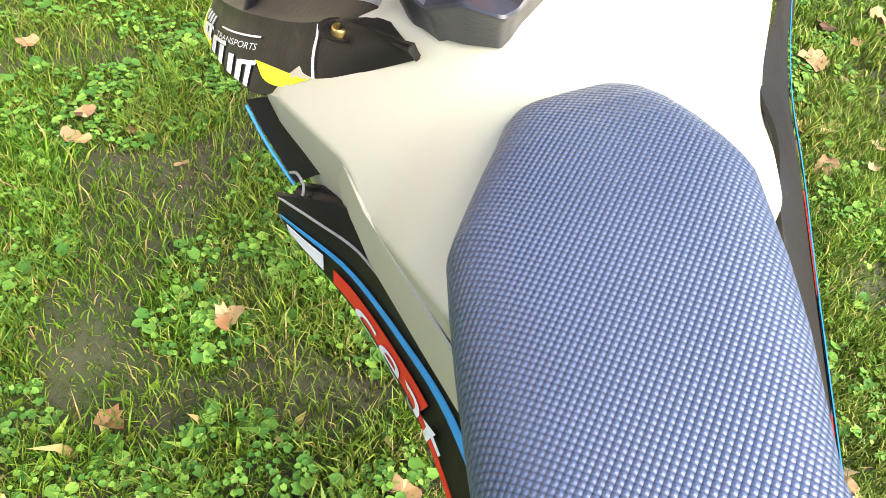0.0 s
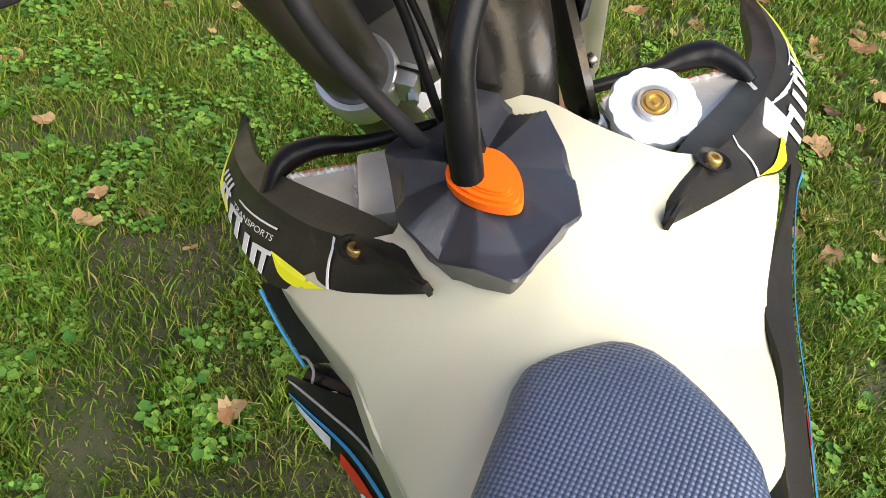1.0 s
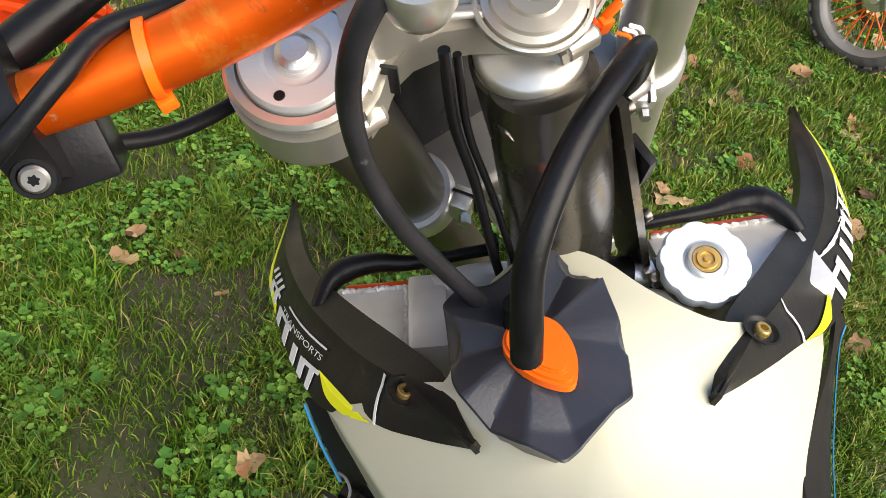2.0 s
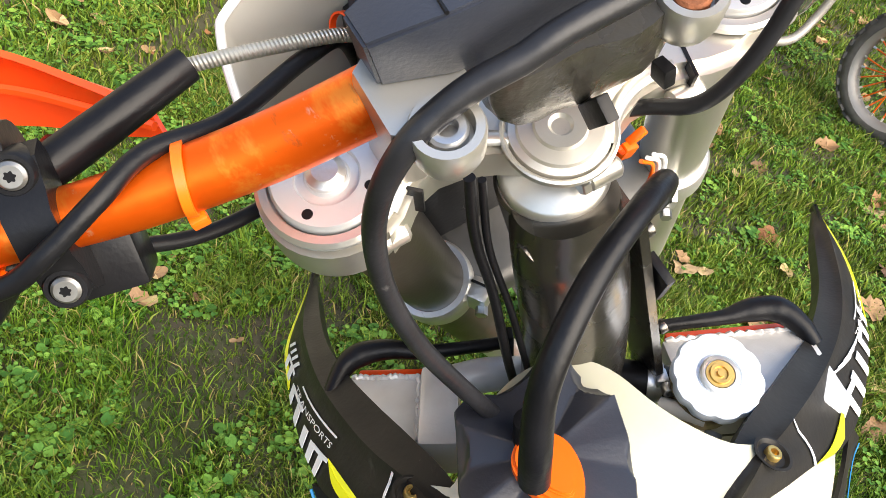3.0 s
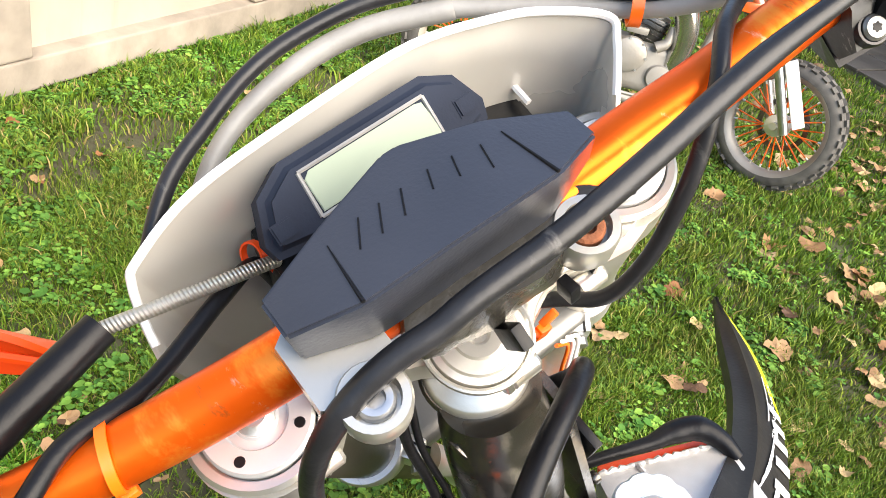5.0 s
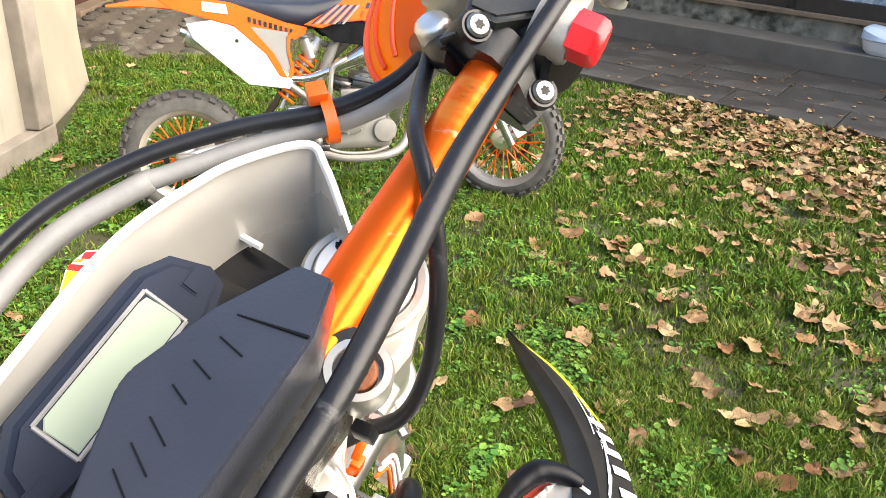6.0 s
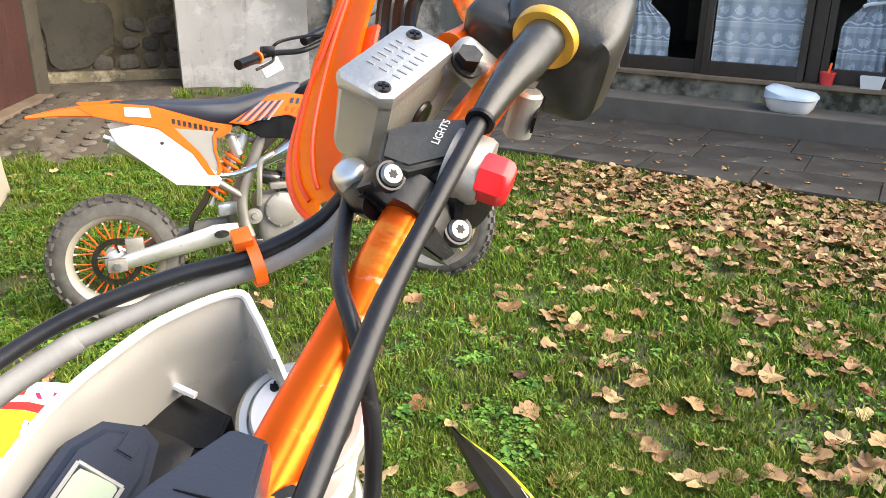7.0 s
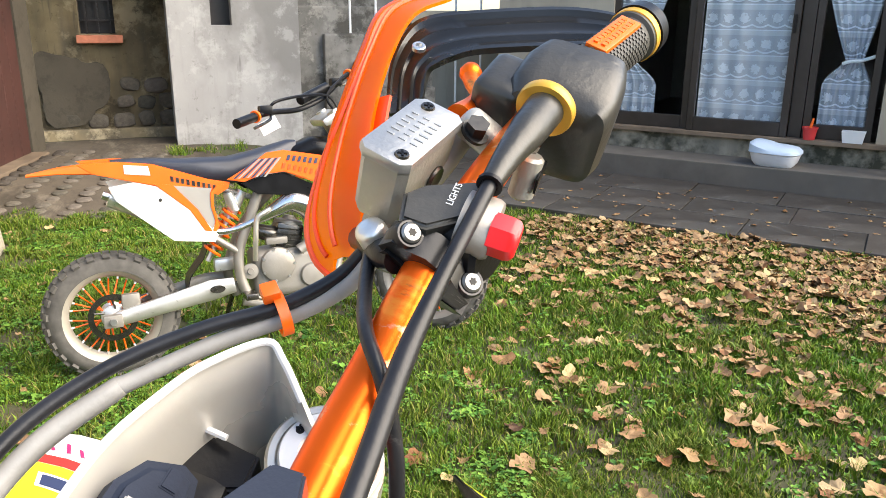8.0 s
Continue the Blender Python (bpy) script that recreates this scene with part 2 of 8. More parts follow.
straw(M["grass"])
for k in ("grass", "clover"):
    M[k].node_tree.nodes["Principled BSDF"].inputs["Specular IOR Level"].default_value = 0.2
M["leaf"] = leaf_material("dry_leaf", False)
M["leaf_ob"] = leaf_material("dry_leaf_near", True)
M["gun"] = mat("grey_cast_metal", (0.20, 0.195, 0.185), 0.42, 0.8, var=0.2, scale=20, bump=0.1, bump_scale=200)
M["cast"] = mat("dusty_cast_metal", (0.36, 0.345, 0.32), 0.5, 0.45, var=0.25, scale=14, bump=0.25, bump_scale=120, second=(0.22, 0.2, 0.17))
M["rim"] = mat("dusty_rim", (0.40, 0.375, 0.315), 0.5, 0.3, var=0.15, scale=10, bump=0.1)
M["guard"] = mat("thin_orange_plastic", (1.0, 0.15, 0.004), 0.16, var=0.08, scale=9, bump=0.05)
nt = M["guard"].node_tree
tl, mx = nt.nodes.new("ShaderNodeBsdfTranslucent"), nt.nodes.new("ShaderNodeMixShader")
tl.inputs["Color"].default_value = (1.0, 0.55, 0.012, 1)
mx.inputs["Fac"].default_value = 0.55
nt.links.new(nt.nodes["Principled BSDF"].outputs[0], mx.inputs[1])
nt.links.new(tl.outputs[0], mx.inputs[2])
nt.links.new(mx.outputs[0], nt.nodes["Material Output"].inputs["Surface"])
for k, v in (("black", 0.2), ("rubber", 0.2), ("shroud", 0.16), ("dash", 0.5), ("hose", 0.34)):
    M[k].node_tree.nodes["Principled BSDF"].inputs["Specular IOR Level"].default_value = v

M["speedo"].node_tree.nodes["Principled BSDF"].inputs["Specular IOR Level"].default_value = 0.12


def streaks(m, amount=0.6):
    """Darken a wall material by rain streaks and soft damp patches."""
    nt = m.node_tree
    b = nt.nodes["Principled BSDF"]
    src = b.inputs["Base Color"].links[0].from_socket
    co = nt.nodes.new("ShaderNodeTexCoord")
    fac = None
    for scale, lo, hi in (((5, 5, 0.5), 0.50, 0.72), ((1.1, 1.1, 0.9), 0.52, 0.66), ((22, 22, 2.5), 0.58, 0.75)):
        mp = nt.nodes.new("ShaderNodeMapping")
        mp.inputs["Scale"].default_value = scale
        no = nt.nodes.new("ShaderNodeTexNoise")
        no.inputs["Scale"].default_value, no.inputs["Detail"].default_value = 1.0, 5
        mr = nt.nodes.new("ShaderNodeMapRange")
        mr.inputs["From Min"].default_value, mr.inputs["From Max"].default_value = lo, hi
        nt.links.new(co.outputs["Object"], mp.inputs["Vector"])
        nt.links.new(mp.outputs["Vector"], no.inputs["Vector"])
        nt.links.new(no.outputs["Fac"], mr.inputs["Value"])
        if fac is None:
            fac = mr.outputs[0]
        else:
            mx = nt.nodes.new("ShaderNodeMath")
            mx.operation = "MAXIMUM"
            nt.links.new(fac, mx.inputs[0])
            nt.links.new(mr.outputs[0], mx.inputs[1])
            fac = mx.outputs[0]
    mix = nt.nodes.new("ShaderNodeMix")
    mix.data_type = "RGBA"
    mul = nt.nodes.new("ShaderNodeMath")
    mul.operation = "MULTIPLY"
    mul.inputs[1].default_value = amount
    nt.links.new(fac, mul.inputs[0])
    nt.links.new(mul.outputs[0], mix.inputs["Factor"])
    nt.links.new(src, mix.inputs["A"])
    mix.inputs["B"].default_value = (0.10, 0.095, 0.085, 1)
    nt.links.new(mix.outputs["Result"], b.inputs["Base Color"])


streaks(M["render"], 0.55)
streaks(M["stonewall"], 0.6)
M["roughwall"] = mat("rough_stained_wall", (0.30, 0.285, 0.26), 0.95, var=0.3, scale=11, bump=1.0, bump_scale=35, second=(0.10, 0.095, 0.085), spread=0.4)
streaks(M["roughwall"], 0.5)
streaks(M["slab"], 0.7)
streaks(M["plinth"], 0.6)
streaks(M["slate"], 0.45)
streaks(M["beige"], 0.25)


def scuffs(m, colour, amount=0.7, scale=120, edge=0.66):
    """Small worn spots and scratches."""
    nt = m.node_tree
    b = nt.nodes["Principled BSDF"]
    src = b.inputs["Base Color"].links[0].from_socket
    co = nt.nodes.new("ShaderNodeTexCoord")
    no = nt.nodes.new("ShaderNodeTexNoise")
    no.inputs["Scale"].default_value, no.inputs["Detail"].default_value, no.inputs["Roughness"].default_value = scale, 6, 0.7
    mp = nt.nodes.new("ShaderNodeMapping")
    mp.inputs["Rotation"].default_value, mp.inputs["Scale"].default_value = (0.3, 0.5, 0.9), (1, 0.35, 1)
    mr = nt.nodes.new("ShaderNodeMapRange")
    mr.inputs["From Min"].default_value, mr.inputs["From Max"].default_value, mr.inputs["To Max"].default_value = edge, edge + 0.08, amount
    mix = nt.nodes.new("ShaderNodeMix")
    mix.data_type = "RGBA"
    nt.links.new(co.outputs["Object"], mp.inputs["Vector"])
    nt.links.new(mp.outputs["Vector"], no.inputs["Vector"])
    nt.links.new(no.outputs["Fac"], mr.inputs["Value"])
    nt.links.new(mr.outputs[0], mix.inputs["Factor"])
    nt.links.new(src, mix.inputs["A"])
    mix.inputs["B"].default_value = (*colour, 1)
    nt.links.new(mix.outputs["Result"], b.inputs["Base Color"])


for k, dark, light in (("stonewall", (0.060, 0.048, 0.030), (0.56, 0.47, 0.31)), ("render", (0.20, 0.195, 0.185), (0.66, 0.65, 0.63)), ("roughwall", (0.045, 0.042, 0.034), (0.36, 0.34, 0.30)), ("earth", (0.040, 0.032, 0.022), (0.20, 0.17, 0.13))):
    scuffs(M[k], light, 0.25 if k == "render" else 0.6, 3.3, 0.52)      # mottling: pale lime bloom, dark damp, small pits
    scuffs(M[k], dark, 0.35 if k == "render" else 0.75, 2.1, 0.53)
    scuffs(M[k], dark, 0.6, 14, 0.60)
scuffs(M["slate"], (0.12, 0.115, 0.105), 0.5, 3.0, 0.55)
scuffs(M["cement"], (0.045, 0.038, 0.027), 0.6, 5.0, 0.52)
scuffs(M["anod"], (1.0, 0.36, 0.05), 0.5, 22, 0.54)
scuffs(M["anod"], (0.12, 0.07, 0.04), 0.8, 26, 0.61)
scuffs(M["anod"], (0.75, 0.60, 0.42), 0.6, 60, 0.62)
scuffs(M["wornblack"], (0.5, 0.48, 0.45), 0.7, 60, 0.62)
scuffs(M["grime"], (0.20, 0.19, 0.165), 0.5, 110, 0.64)
scuffs(M["boot"], (0.09, 0.085, 0.075), 0.4, 60, 0.64)
scuffs(M["shroud"], (0.06, 0.055, 0.046), 0.4, 55, 0.62)
scuffs(M["shroud"], (0.30, 0.28, 0.24), 0.5, 170, 0.70)
scuffs(M["hose"], (0.13, 0.125, 0.12), 0.4, 60, 0.64)
scuffs(M["black"], (0.12, 0.115, 0.11), 0.4, 90, 0.68)
scuffs(M["rubber"], (0.10, 0.095, 0.09), 0.35, 70, 0.67)
scuffs(M["dash"], (0.09, 0.092, 0.1), 0.4, 70, 0.66)
scuffs(M["silver"], (0.22, 0.20, 0.17), 0.5, 60, 0.66)
scuffs(M["alu"], (0.20, 0.18, 0.15), 0.5, 45, 0.62)
scuffs(M["dark_steel"], (0.34, 0.32, 0.28), 0.3, 50, 0.64)

# ---- building helpers ----
PLACED = {}


def empty(name, m, **tags):
    ob = new(name)
    ob.matrix_world = m
    PLACED[ob] = m.copy()
    return tagged(ob, **tags)


def part(name, bm, material, parent=None, label="", m=None, smooth=True, **tags):
    """Link a bmesh as one mesh object at the pose m, under a thing or a part if one is given."""
    me = bpy.data.meshes.new(name)
    if not isinstance(bm, bpy.types.Mesh):
        bm.normal_update()
        bm.to_mesh(me)
        bm.free()
    else:
        me = bm
    for mm in material if isinstance(material, (list, tuple)) else [material]:
        me.materials.append(mm)
    if smooth:
        me.shade_smooth()
        me.set_sharp_from_angle(angle=radians(40))
    ob = new(name, me)
    m = m if m is not None else Matrix()
    PLACED[ob] = m.copy()
    if parent is not None:
        ob.parent = parent
        ob.matrix_parent_inverse = PLACED[parent].inverted()
    ob.matrix_basis = m
    if label:
        ob["label"] = label
    return tagged(ob, **tags)


def frame_of(z, x=(1, 0, 0)):
    z = Vector(z).normalized()
    x = Vector(x)
    if abs(x.normalized().dot(z)) > 0.95:
        x = Vector((0, 1, 0))
    y = z.cross(x).normalized()
    return Matrix((y.cross(z), y, z)).transposed()


def add_box(bm, size, at=(0, 0, 0), rot=None, bevel=0.0, seg=2):
    m = Matrix.Translation(at) @ (rot.to_4x4() if rot else Matrix())
    made = bmesh.ops.create_cube(bm, size=1, matrix=m @ Matrix.Diagonal((*size, 1)))
    if bevel:
        edges = list({e for v in made["verts"] for e in v.link_edges})
        bmesh.ops.bevel(bm, geom=edges, offset=bevel, segments=seg, affect="EDGES", profile=0.6)
    return bm


def box(size, at=(0, 0, 0), rot=None, bevel=0.0, seg=2):
    return add_box(bmesh.new(), size, at, rot, bevel, seg)


def add_lathe(bm, profile, n=24, m=None, lo=0.0, hi=2 * math.pi):
    """Turn (r, z) pairs round the z axis of m."""
    m = m or Matrix()
    full = abs(hi - lo - 2 * math.pi) < 1e-6
    rings = []
    for r, z in profile:
        if r < 1e-6:
            rings.append([bm.verts.new(m @ Vector((0, 0, z)))])
        else:
            rings.append([bm.verts.new(m @ Vector((r * math.cos(lo + (hi - lo) * k / n), r * math.sin(lo + (hi - lo) * k / n), z)))
                          for k in range(n if full else n + 1)])
    for a, b in zip(rings, rings[1:]):
        cnt = n if full else n
        for k in range(cnt):
            k2 = (k + 1) % n if full else k + 1
            if len(a) == 1 and len(b) == 1:
                continue
            if len(a) == 1:
                bm.faces.new((a[0], b[k], b[k2]))
            elif len(b) == 1:
                bm.faces.new((a[k2], a[k], b[0]))
            else:
                bm.faces.new((a[k2], a[k], b[k], b[k2]))
    return bm


def lathe(profile, n=24, m=None, **kw):
    bm = add_lathe(bmesh.new(), profile, n, m, **kw)
    bmesh.ops.recalc_face_normals(bm, faces=bm.faces)
    return bm


def cyl_between(a, b, r, r2=None, n=16, bevel=0.0, bm=None):
    a, b = Vector(a), Vector(b)
    h = (b - a).length
    r2 = r if r2 is None else r2
    m = Matrix.Translation(a) @ frame_of(b - a).to_4x4()
    e = min(bevel, r * 0.5, r2 * 0.5)
    prof = [(0, 0), (r - e, 0), (r, e), (r2, h - e), (r2 - e, h), (0, h)] if e else [(0, 0), (r, 0), (r2, h), (0, h)]
    bm = bm or bmesh.new()
    add_lathe(bm, prof, n, m)
    bmesh.ops.recalc_face_normals(bm, faces=bm.faces)
    return bm


def spline(points, per=8):
    """Catmull-Rom through the points."""
    p = [Vector(q) for q in points]
    p = [p[0] * 2 - p[1]] + p + [p[-1] * 2 - p[-2]]
    out = []
    for i in range(1, len(p) - 2):
        for k in range(per):
            t = k / per
            out.append(0.5 * (2 * p[i] + (p[i + 1] - p[i - 1]) * t + (2 * p[i - 1] - 5 * p[i] + 4 * p[i + 1] - p[i + 2]) * t * t
                              + (3 * p[i] - p[i - 1] - 3 * p[i + 1] + p[i + 2]) * t ** 3))
    return out + [p[-2]]


def tube(points, r, per=8, n=12, radii=None, bm=None, flat=1.0):
    """A hose or tube along a smooth line; radii: a radius for each given point."""
    line = spline(points, per)
    bm = bm or bmesh.new()
    rings = []
    x = None
    for i, q in enumerate(line):
        d = (line[min(i + 1, len(line) - 1)] - line[max(i - 1, 0)]).normalized()
        if x is None:
            x = frame_of(d).col[0].copy()
        x = (x - d * x.dot(d)).normalized()
        y = d.cross(x)
        s = i / (len(line) - 1) * (len(points) - 1)
        rr = r if radii is None else radii[int(s)] + (radii[min(int(s) + 1, len(radii) - 1)] - radii[int(s)]) * (s - int(s))
        rings.append([bm.verts.new(q + x * rr * math.cos(2 * math.pi * k / n) + y * rr * flat * math.sin(2 * math.pi * k / n)) for k in range(n)])
    for a, b in zip(rings, rings[1:]):
        for k in range(n):
            bm.faces.new((a[k], a[(k + 1) % n], b[(k + 1) % n], b[k]))
    bm.faces.new(rings[0][::-1])
    bm.faces.new(rings[-1])
    return bm


def loft(sections, closed_ends=True, bm=None, cyclic=True):
    """Skin a row of rings with the same number of points."""
    bm = bm or bmesh.new()
    rings = [[bm.verts.new(q) for q in s] for s in sections]
    n = len(rings[0])
    for a, b in zip(rings, rings[1:]):
        for k in range(n if cyclic else n - 1):
            bm.faces.new((a[k], a[(k + 1) % n], b[(k + 1) % n], b[k]))
    if closed_ends and cyclic:
        bm.faces.new(rings[0][::-1])
        bm.faces.new(rings[-1])
    bmesh.ops.recalc_face_normals(bm, faces=bm.faces)
    return bm


def prism(outline, h, m=None, bevel=0.0, seg=2, bm=None):
    """An outline in x, y pulled up by h along z."""
    m = m or Matrix()
    bm = bm or bmesh.new()
    lo = [bm.verts.new(m @ Vector((x, y, 0))) for x, y in outline]
    hi = [bm.verts.new(m @ Vector((x, y, h))) for x, y in outline]
    n = len(outline)
    fs = [bm.faces.new(lo[::-1]), bm.faces.new(hi)]
    for k in range(n):
        fs.append(bm.faces.new((lo[k], lo[(k + 1) % n], hi[(k + 1) % n], hi[k])))
    bmesh.ops.recalc_face_normals(bm, faces=fs)
    if bevel:
        rim = list({e for e in fs[1].edges})
        bmesh.ops.bevel(bm, geom=rim, offset=bevel, segments=seg, affect="EDGES")
    return bm


def sheet(grid, thick, bm=None):
    """A curved sheet from rows of points, with a thickness along its normals."""
    bm = bm or bmesh.new()
    vs = [[bm.verts.new(q) for q in row] for row in grid]
    fs = [bm.faces.new((vs[i][j], vs[i][j + 1], vs[i + 1][j + 1], vs[i + 1][j]))
          for i in range(len(vs) - 1) for j in range(len(vs[0]) - 1)]
    bm.normal_update()
    under = [[bm.verts.new(v.co - v.normal * thick) for v in row] for row in vs]
    ni, nj = len(vs), len(vs[0])
    for i in range(ni - 1):
        for j in range(nj - 1):
            bm.faces.new((under[i][j], under[i + 1][j], under[i + 1][j + 1], under[i][j + 1]))
    rim = [(0, j) for j in range(nj)] + [(i, nj - 1) for i in range(1, ni)] + [(ni - 1, j) for j in range(nj - 2, -1, -1)] + [(i, 0) for i in range(ni - 2, 0, -1)]
    for (i, j), (k, l) in zip(rim, rim[1:] + rim[:1]):
        bm.faces.new((vs[i][j], vs[k][l], under[k][l], under[i][j]))
    bmesh.ops.recalc_face_normals(bm, faces=bm.faces)
    return bm


def words(text, size, depth=0.0004):
    """Lettering as a mesh in the x, y plane, centred."""
    cu = bpy.data.curves.new("lettering", "FONT")
    cu.body, cu.size, cu.extrude, cu.align_x, cu.align_y = text, size, depth, "CENTER", "CENTER"
    tmp = bpy.data.objects.new("lettering", cu)
    me = bpy.data.meshes.new_from_object(tmp)
    bpy.data.objects.remove(tmp)
    return me


def basis(o, x, y):
    """A pose with its origin at o, its x axis along x and its y axis as near to y as can be."""
    x = Vector(x).normalized()
    z = x.cross(Vector(y)).normalized()
    r = Matrix((x, z.cross(x), z)).transposed().to_4x4()
    return Matrix.Translation(o) @ r


def bolt(r, h, m, parent, material=None, socket=True, name="bolt", label=""):
    """A flat-headed bolt with a small socket, standing on the x, y plane of m."""
    prof = [(0, h * 0.25), (r * 0.46, h * 0.25), (r * 0.52, h * 0.98), (r * 0.62, h), (r * 0.86, h), (r, h * 0.78), (r, 0)]
    return part(name, lathe(prof, 24), material or M["steel"], parent, label, m)


def torx(r, h, m, parent):
    """A flat button bolt with a dark six-lobed socket."""
    ob = part("bolt", lathe([(0, h), (r * 0.78, h), (r, h * 0.7), (r, 0)], 24), M["boltmetal"], parent, "", m)
    star = [(r * (0.36 + 0.06 * math.cos(6 * t)) * math.cos(t), r * (0.36 + 0.06 * math.cos(6 * t)) * math.sin(t)) for t in (2 * math.pi * k / 36 for k in range(36))]
    part("bolt_socket", prism(star, 0.0003, Matrix.Translation((0, 0, h - 0.0001))), M["black"], parent, "", m, smooth=False)
    return ob


# ---- the yard ----
def ground_z(x, y):
    """Gentle unevenness of the lawn, with a rise at the far left."""
    z = 0.018 * noise.noise(Vector((x * 1.3, y * 1.3, 0))) + 0.006 * noise.noise(Vector((x * 5, y * 5, 3)))
    rise = max(0.0, min(1.0, (y - 5.0) / 2.0))
    side = max(0.0, min(1.0, (1.4 - x) / 0.8))
    return z + 0.10 * rise * side


def ground():
    bm = bmesh.new()
    xs = [-60, -25, -10, -5] + [-3 + 0.16 * i for i in range(57)] + [8, 12, 25, 60]
    ys = [-60, -25, -10, -4] + [-1.5 + 0.16 * i for i in range(66)] + [11, 16, 30, 60]
    vs = [[bm.verts.new((x, y, ground_z(x, y) if -4 < x < 7 and -2 < y < 9.5 else 0)) for x in xs] for y in ys]
    for j in range(len(ys) - 1):
        for i in range(len(xs) - 1):
            bm.faces.new((vs[j][i], vs[j][i + 1], vs[j + 1][i + 1], vs[j + 1][i]))
    part("ground", bm, M["soil"], label="uneven lawn soil with moss and bare patches", category="ground", kind="structure")


ground()

U = Vector((0.65, -0.76, 0)).normalized()
NN = Vector((0.76, 0.65, 0)).normalized()


def H(a, d, z=0.0):
    return U * a + NN * d + Vector((0, 0, z))


HOUSE = basis((0, 0, 0), U, NN)   # x along the front, y into the house, z up


def paving():
    floor = part("terrace", box((9.0, 1.55, 0.10), (0.2, 4.85 + 0.775, -0.022)), M["slab"], m=HOUSE, smooth=False,
                 label="dark slate terrace in front of the house", category="terrace", kind="structure")
    random.seed(5)
    rows = [(4.84, 5.32), (5.325, 5.81), (5.815, 6.30)]
    for r, (y0, y1) in enumerate(rows):
        x = -4.25 + 0.21 * r
        while x < 4.4:
            w = random.choice((0.52, 0.60, 0.66, 0.72))
            bm = box((w - 0.008, y1 - y0 - 0.008, 0.022), (0, 0, 0), bevel=0.003, seg=1)
            z = 0.034 + random.uniform(-0.003, 0.004)
            part("paving_slab", bm, M["slate"], floor, m=HOUSE @ pose(x + w / 2, (y0 + y1) / 2, z, random.uniform(-.3, .3), random.uniform(-.3, .3)), smooth=False)
            x += w


paving()


def house():
    step = part("step", box((9.0, 0.46, 0.18), (0.2, 6.53, 0.13), bevel=0.006), M["slab"], m=HOUSE, smooth=False,
                label="weathered grey concrete step along the house front", category="step", kind="structure")
    part("plinth", box((9.0, 0.10, 0.17), (0.2, 6.76, 0.30)), M["plinth"], m=HOUSE, smooth=False,
         label="stained plinth with peeling cream paint", category="plinth", kind="structure")
    part("door_sill", box((2.5, 0.16, 0.035), (-1.02, 6.74, 0.392), bevel=0.004), M["sill"], m=HOUSE, smooth=False,
         label="worn stone sill under the glazed doors", category="sill", kind="structure")
    # walls either side of the glazed doors, with the opening left free
    part("wall_north", box((1.1, 0.3, 2.6), (-2.69, 6.88, 1.68)), M["beige"], m=HOUSE, smooth=False,
         label="beige rendered house wall beside the glazed doors", category="wall", kind="structure")
    part("wall_east", box((4.4, 0.3, 2.6), (2.22, 6.88, 1.68)), M["beige"], m=HOUSE, smooth=False,
         label="rendered house wall past the glazed doors", category="wall", kind="structure")
    part("wall_lintel", box((2.18, 0.3, 0.5), (-1.06, 6.88, 2.75)), M["beige"], m=HOUSE, smooth=False,
         label="rendered wall above the glazed doors", category="wall", kind="structure")
    part("roof_house", box((9.2, 3.4, 0.14), (0.2, 8.2, 3.06)), M["oldwood"], m=HOUSE, smooth=False, label="plain roof edge over the house front", category="roof", kind="structure")
    # dim room behind the glass, its lack of light put into the wall colour
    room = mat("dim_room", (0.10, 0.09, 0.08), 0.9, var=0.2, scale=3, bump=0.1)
    bm = bmesh.new()
    add_box(bm, (2.6, 0.05, 2.6), (-1.06, 9.5, 1.68))
    add_box(bm, (0.05, 2.5, 2.6), (-2.3, 8.27, 1.68))
    add_box(bm, (0.05, 2.5, 2.6), (0.2, 8.27, 1.68))
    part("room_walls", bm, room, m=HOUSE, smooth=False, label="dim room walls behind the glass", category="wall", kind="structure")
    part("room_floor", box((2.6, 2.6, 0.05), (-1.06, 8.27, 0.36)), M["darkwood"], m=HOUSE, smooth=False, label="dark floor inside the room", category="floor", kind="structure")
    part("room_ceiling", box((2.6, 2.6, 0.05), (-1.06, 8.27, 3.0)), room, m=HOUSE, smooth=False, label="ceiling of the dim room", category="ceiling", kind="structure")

    def leaf(name, x0, x1, y, label):
        d = empty(name, HOUSE @ pose((x0 + x1) / 2, y, 0.41), label=label, category="glazed door", kind="structure")
        w, z0, z1, t = x1 - x0, 0.41, 2.5, 0.055
        for nm, s, at in (("stile", (t, 0.05, z1 - z0), (x0 + t / 2, y, (z0 + z1) / 2)), ("stile", (t, 0.05, z1 - z0), (x1 - t / 2, y, (z0 + z1) / 2)),
                          ("bottom_rail", (w - 2 * t, 0.05, 0.115), ((x0 + x1) / 2, y, z0 + 0.0575)), ("top_rail", (w - 2 * t, 0.05, 0.08), ((x0 + x1) / 2, y, z1 - 0.04))):
            part(nm, box(s, at, bevel=0.004), M["darkwood"], d, m=HOUSE, smooth=False)
        pane = part("pane", box((w - 2 * t, 0.006, z1 - z0 - 0.195), ((x0 + x1) / 2, y, (z0 + 0.115 + z1 - 0.08) / 2)), M["glass"], d, m=HOUSE, smooth=False)
        pane.visible_shadow = False
        return d

    leaf("door_1", -2.14, -1.44, 6.78, "dark brown glazed sliding door with tied curtain")
    leaf("door_2", -1.43, -0.63, 6.73, "dark brown glazed sliding door before a lace curtain")
    leaf("door_3", -0.52, -0.02, 6.78, "dark brown glazed door with a gathered lace curtain")
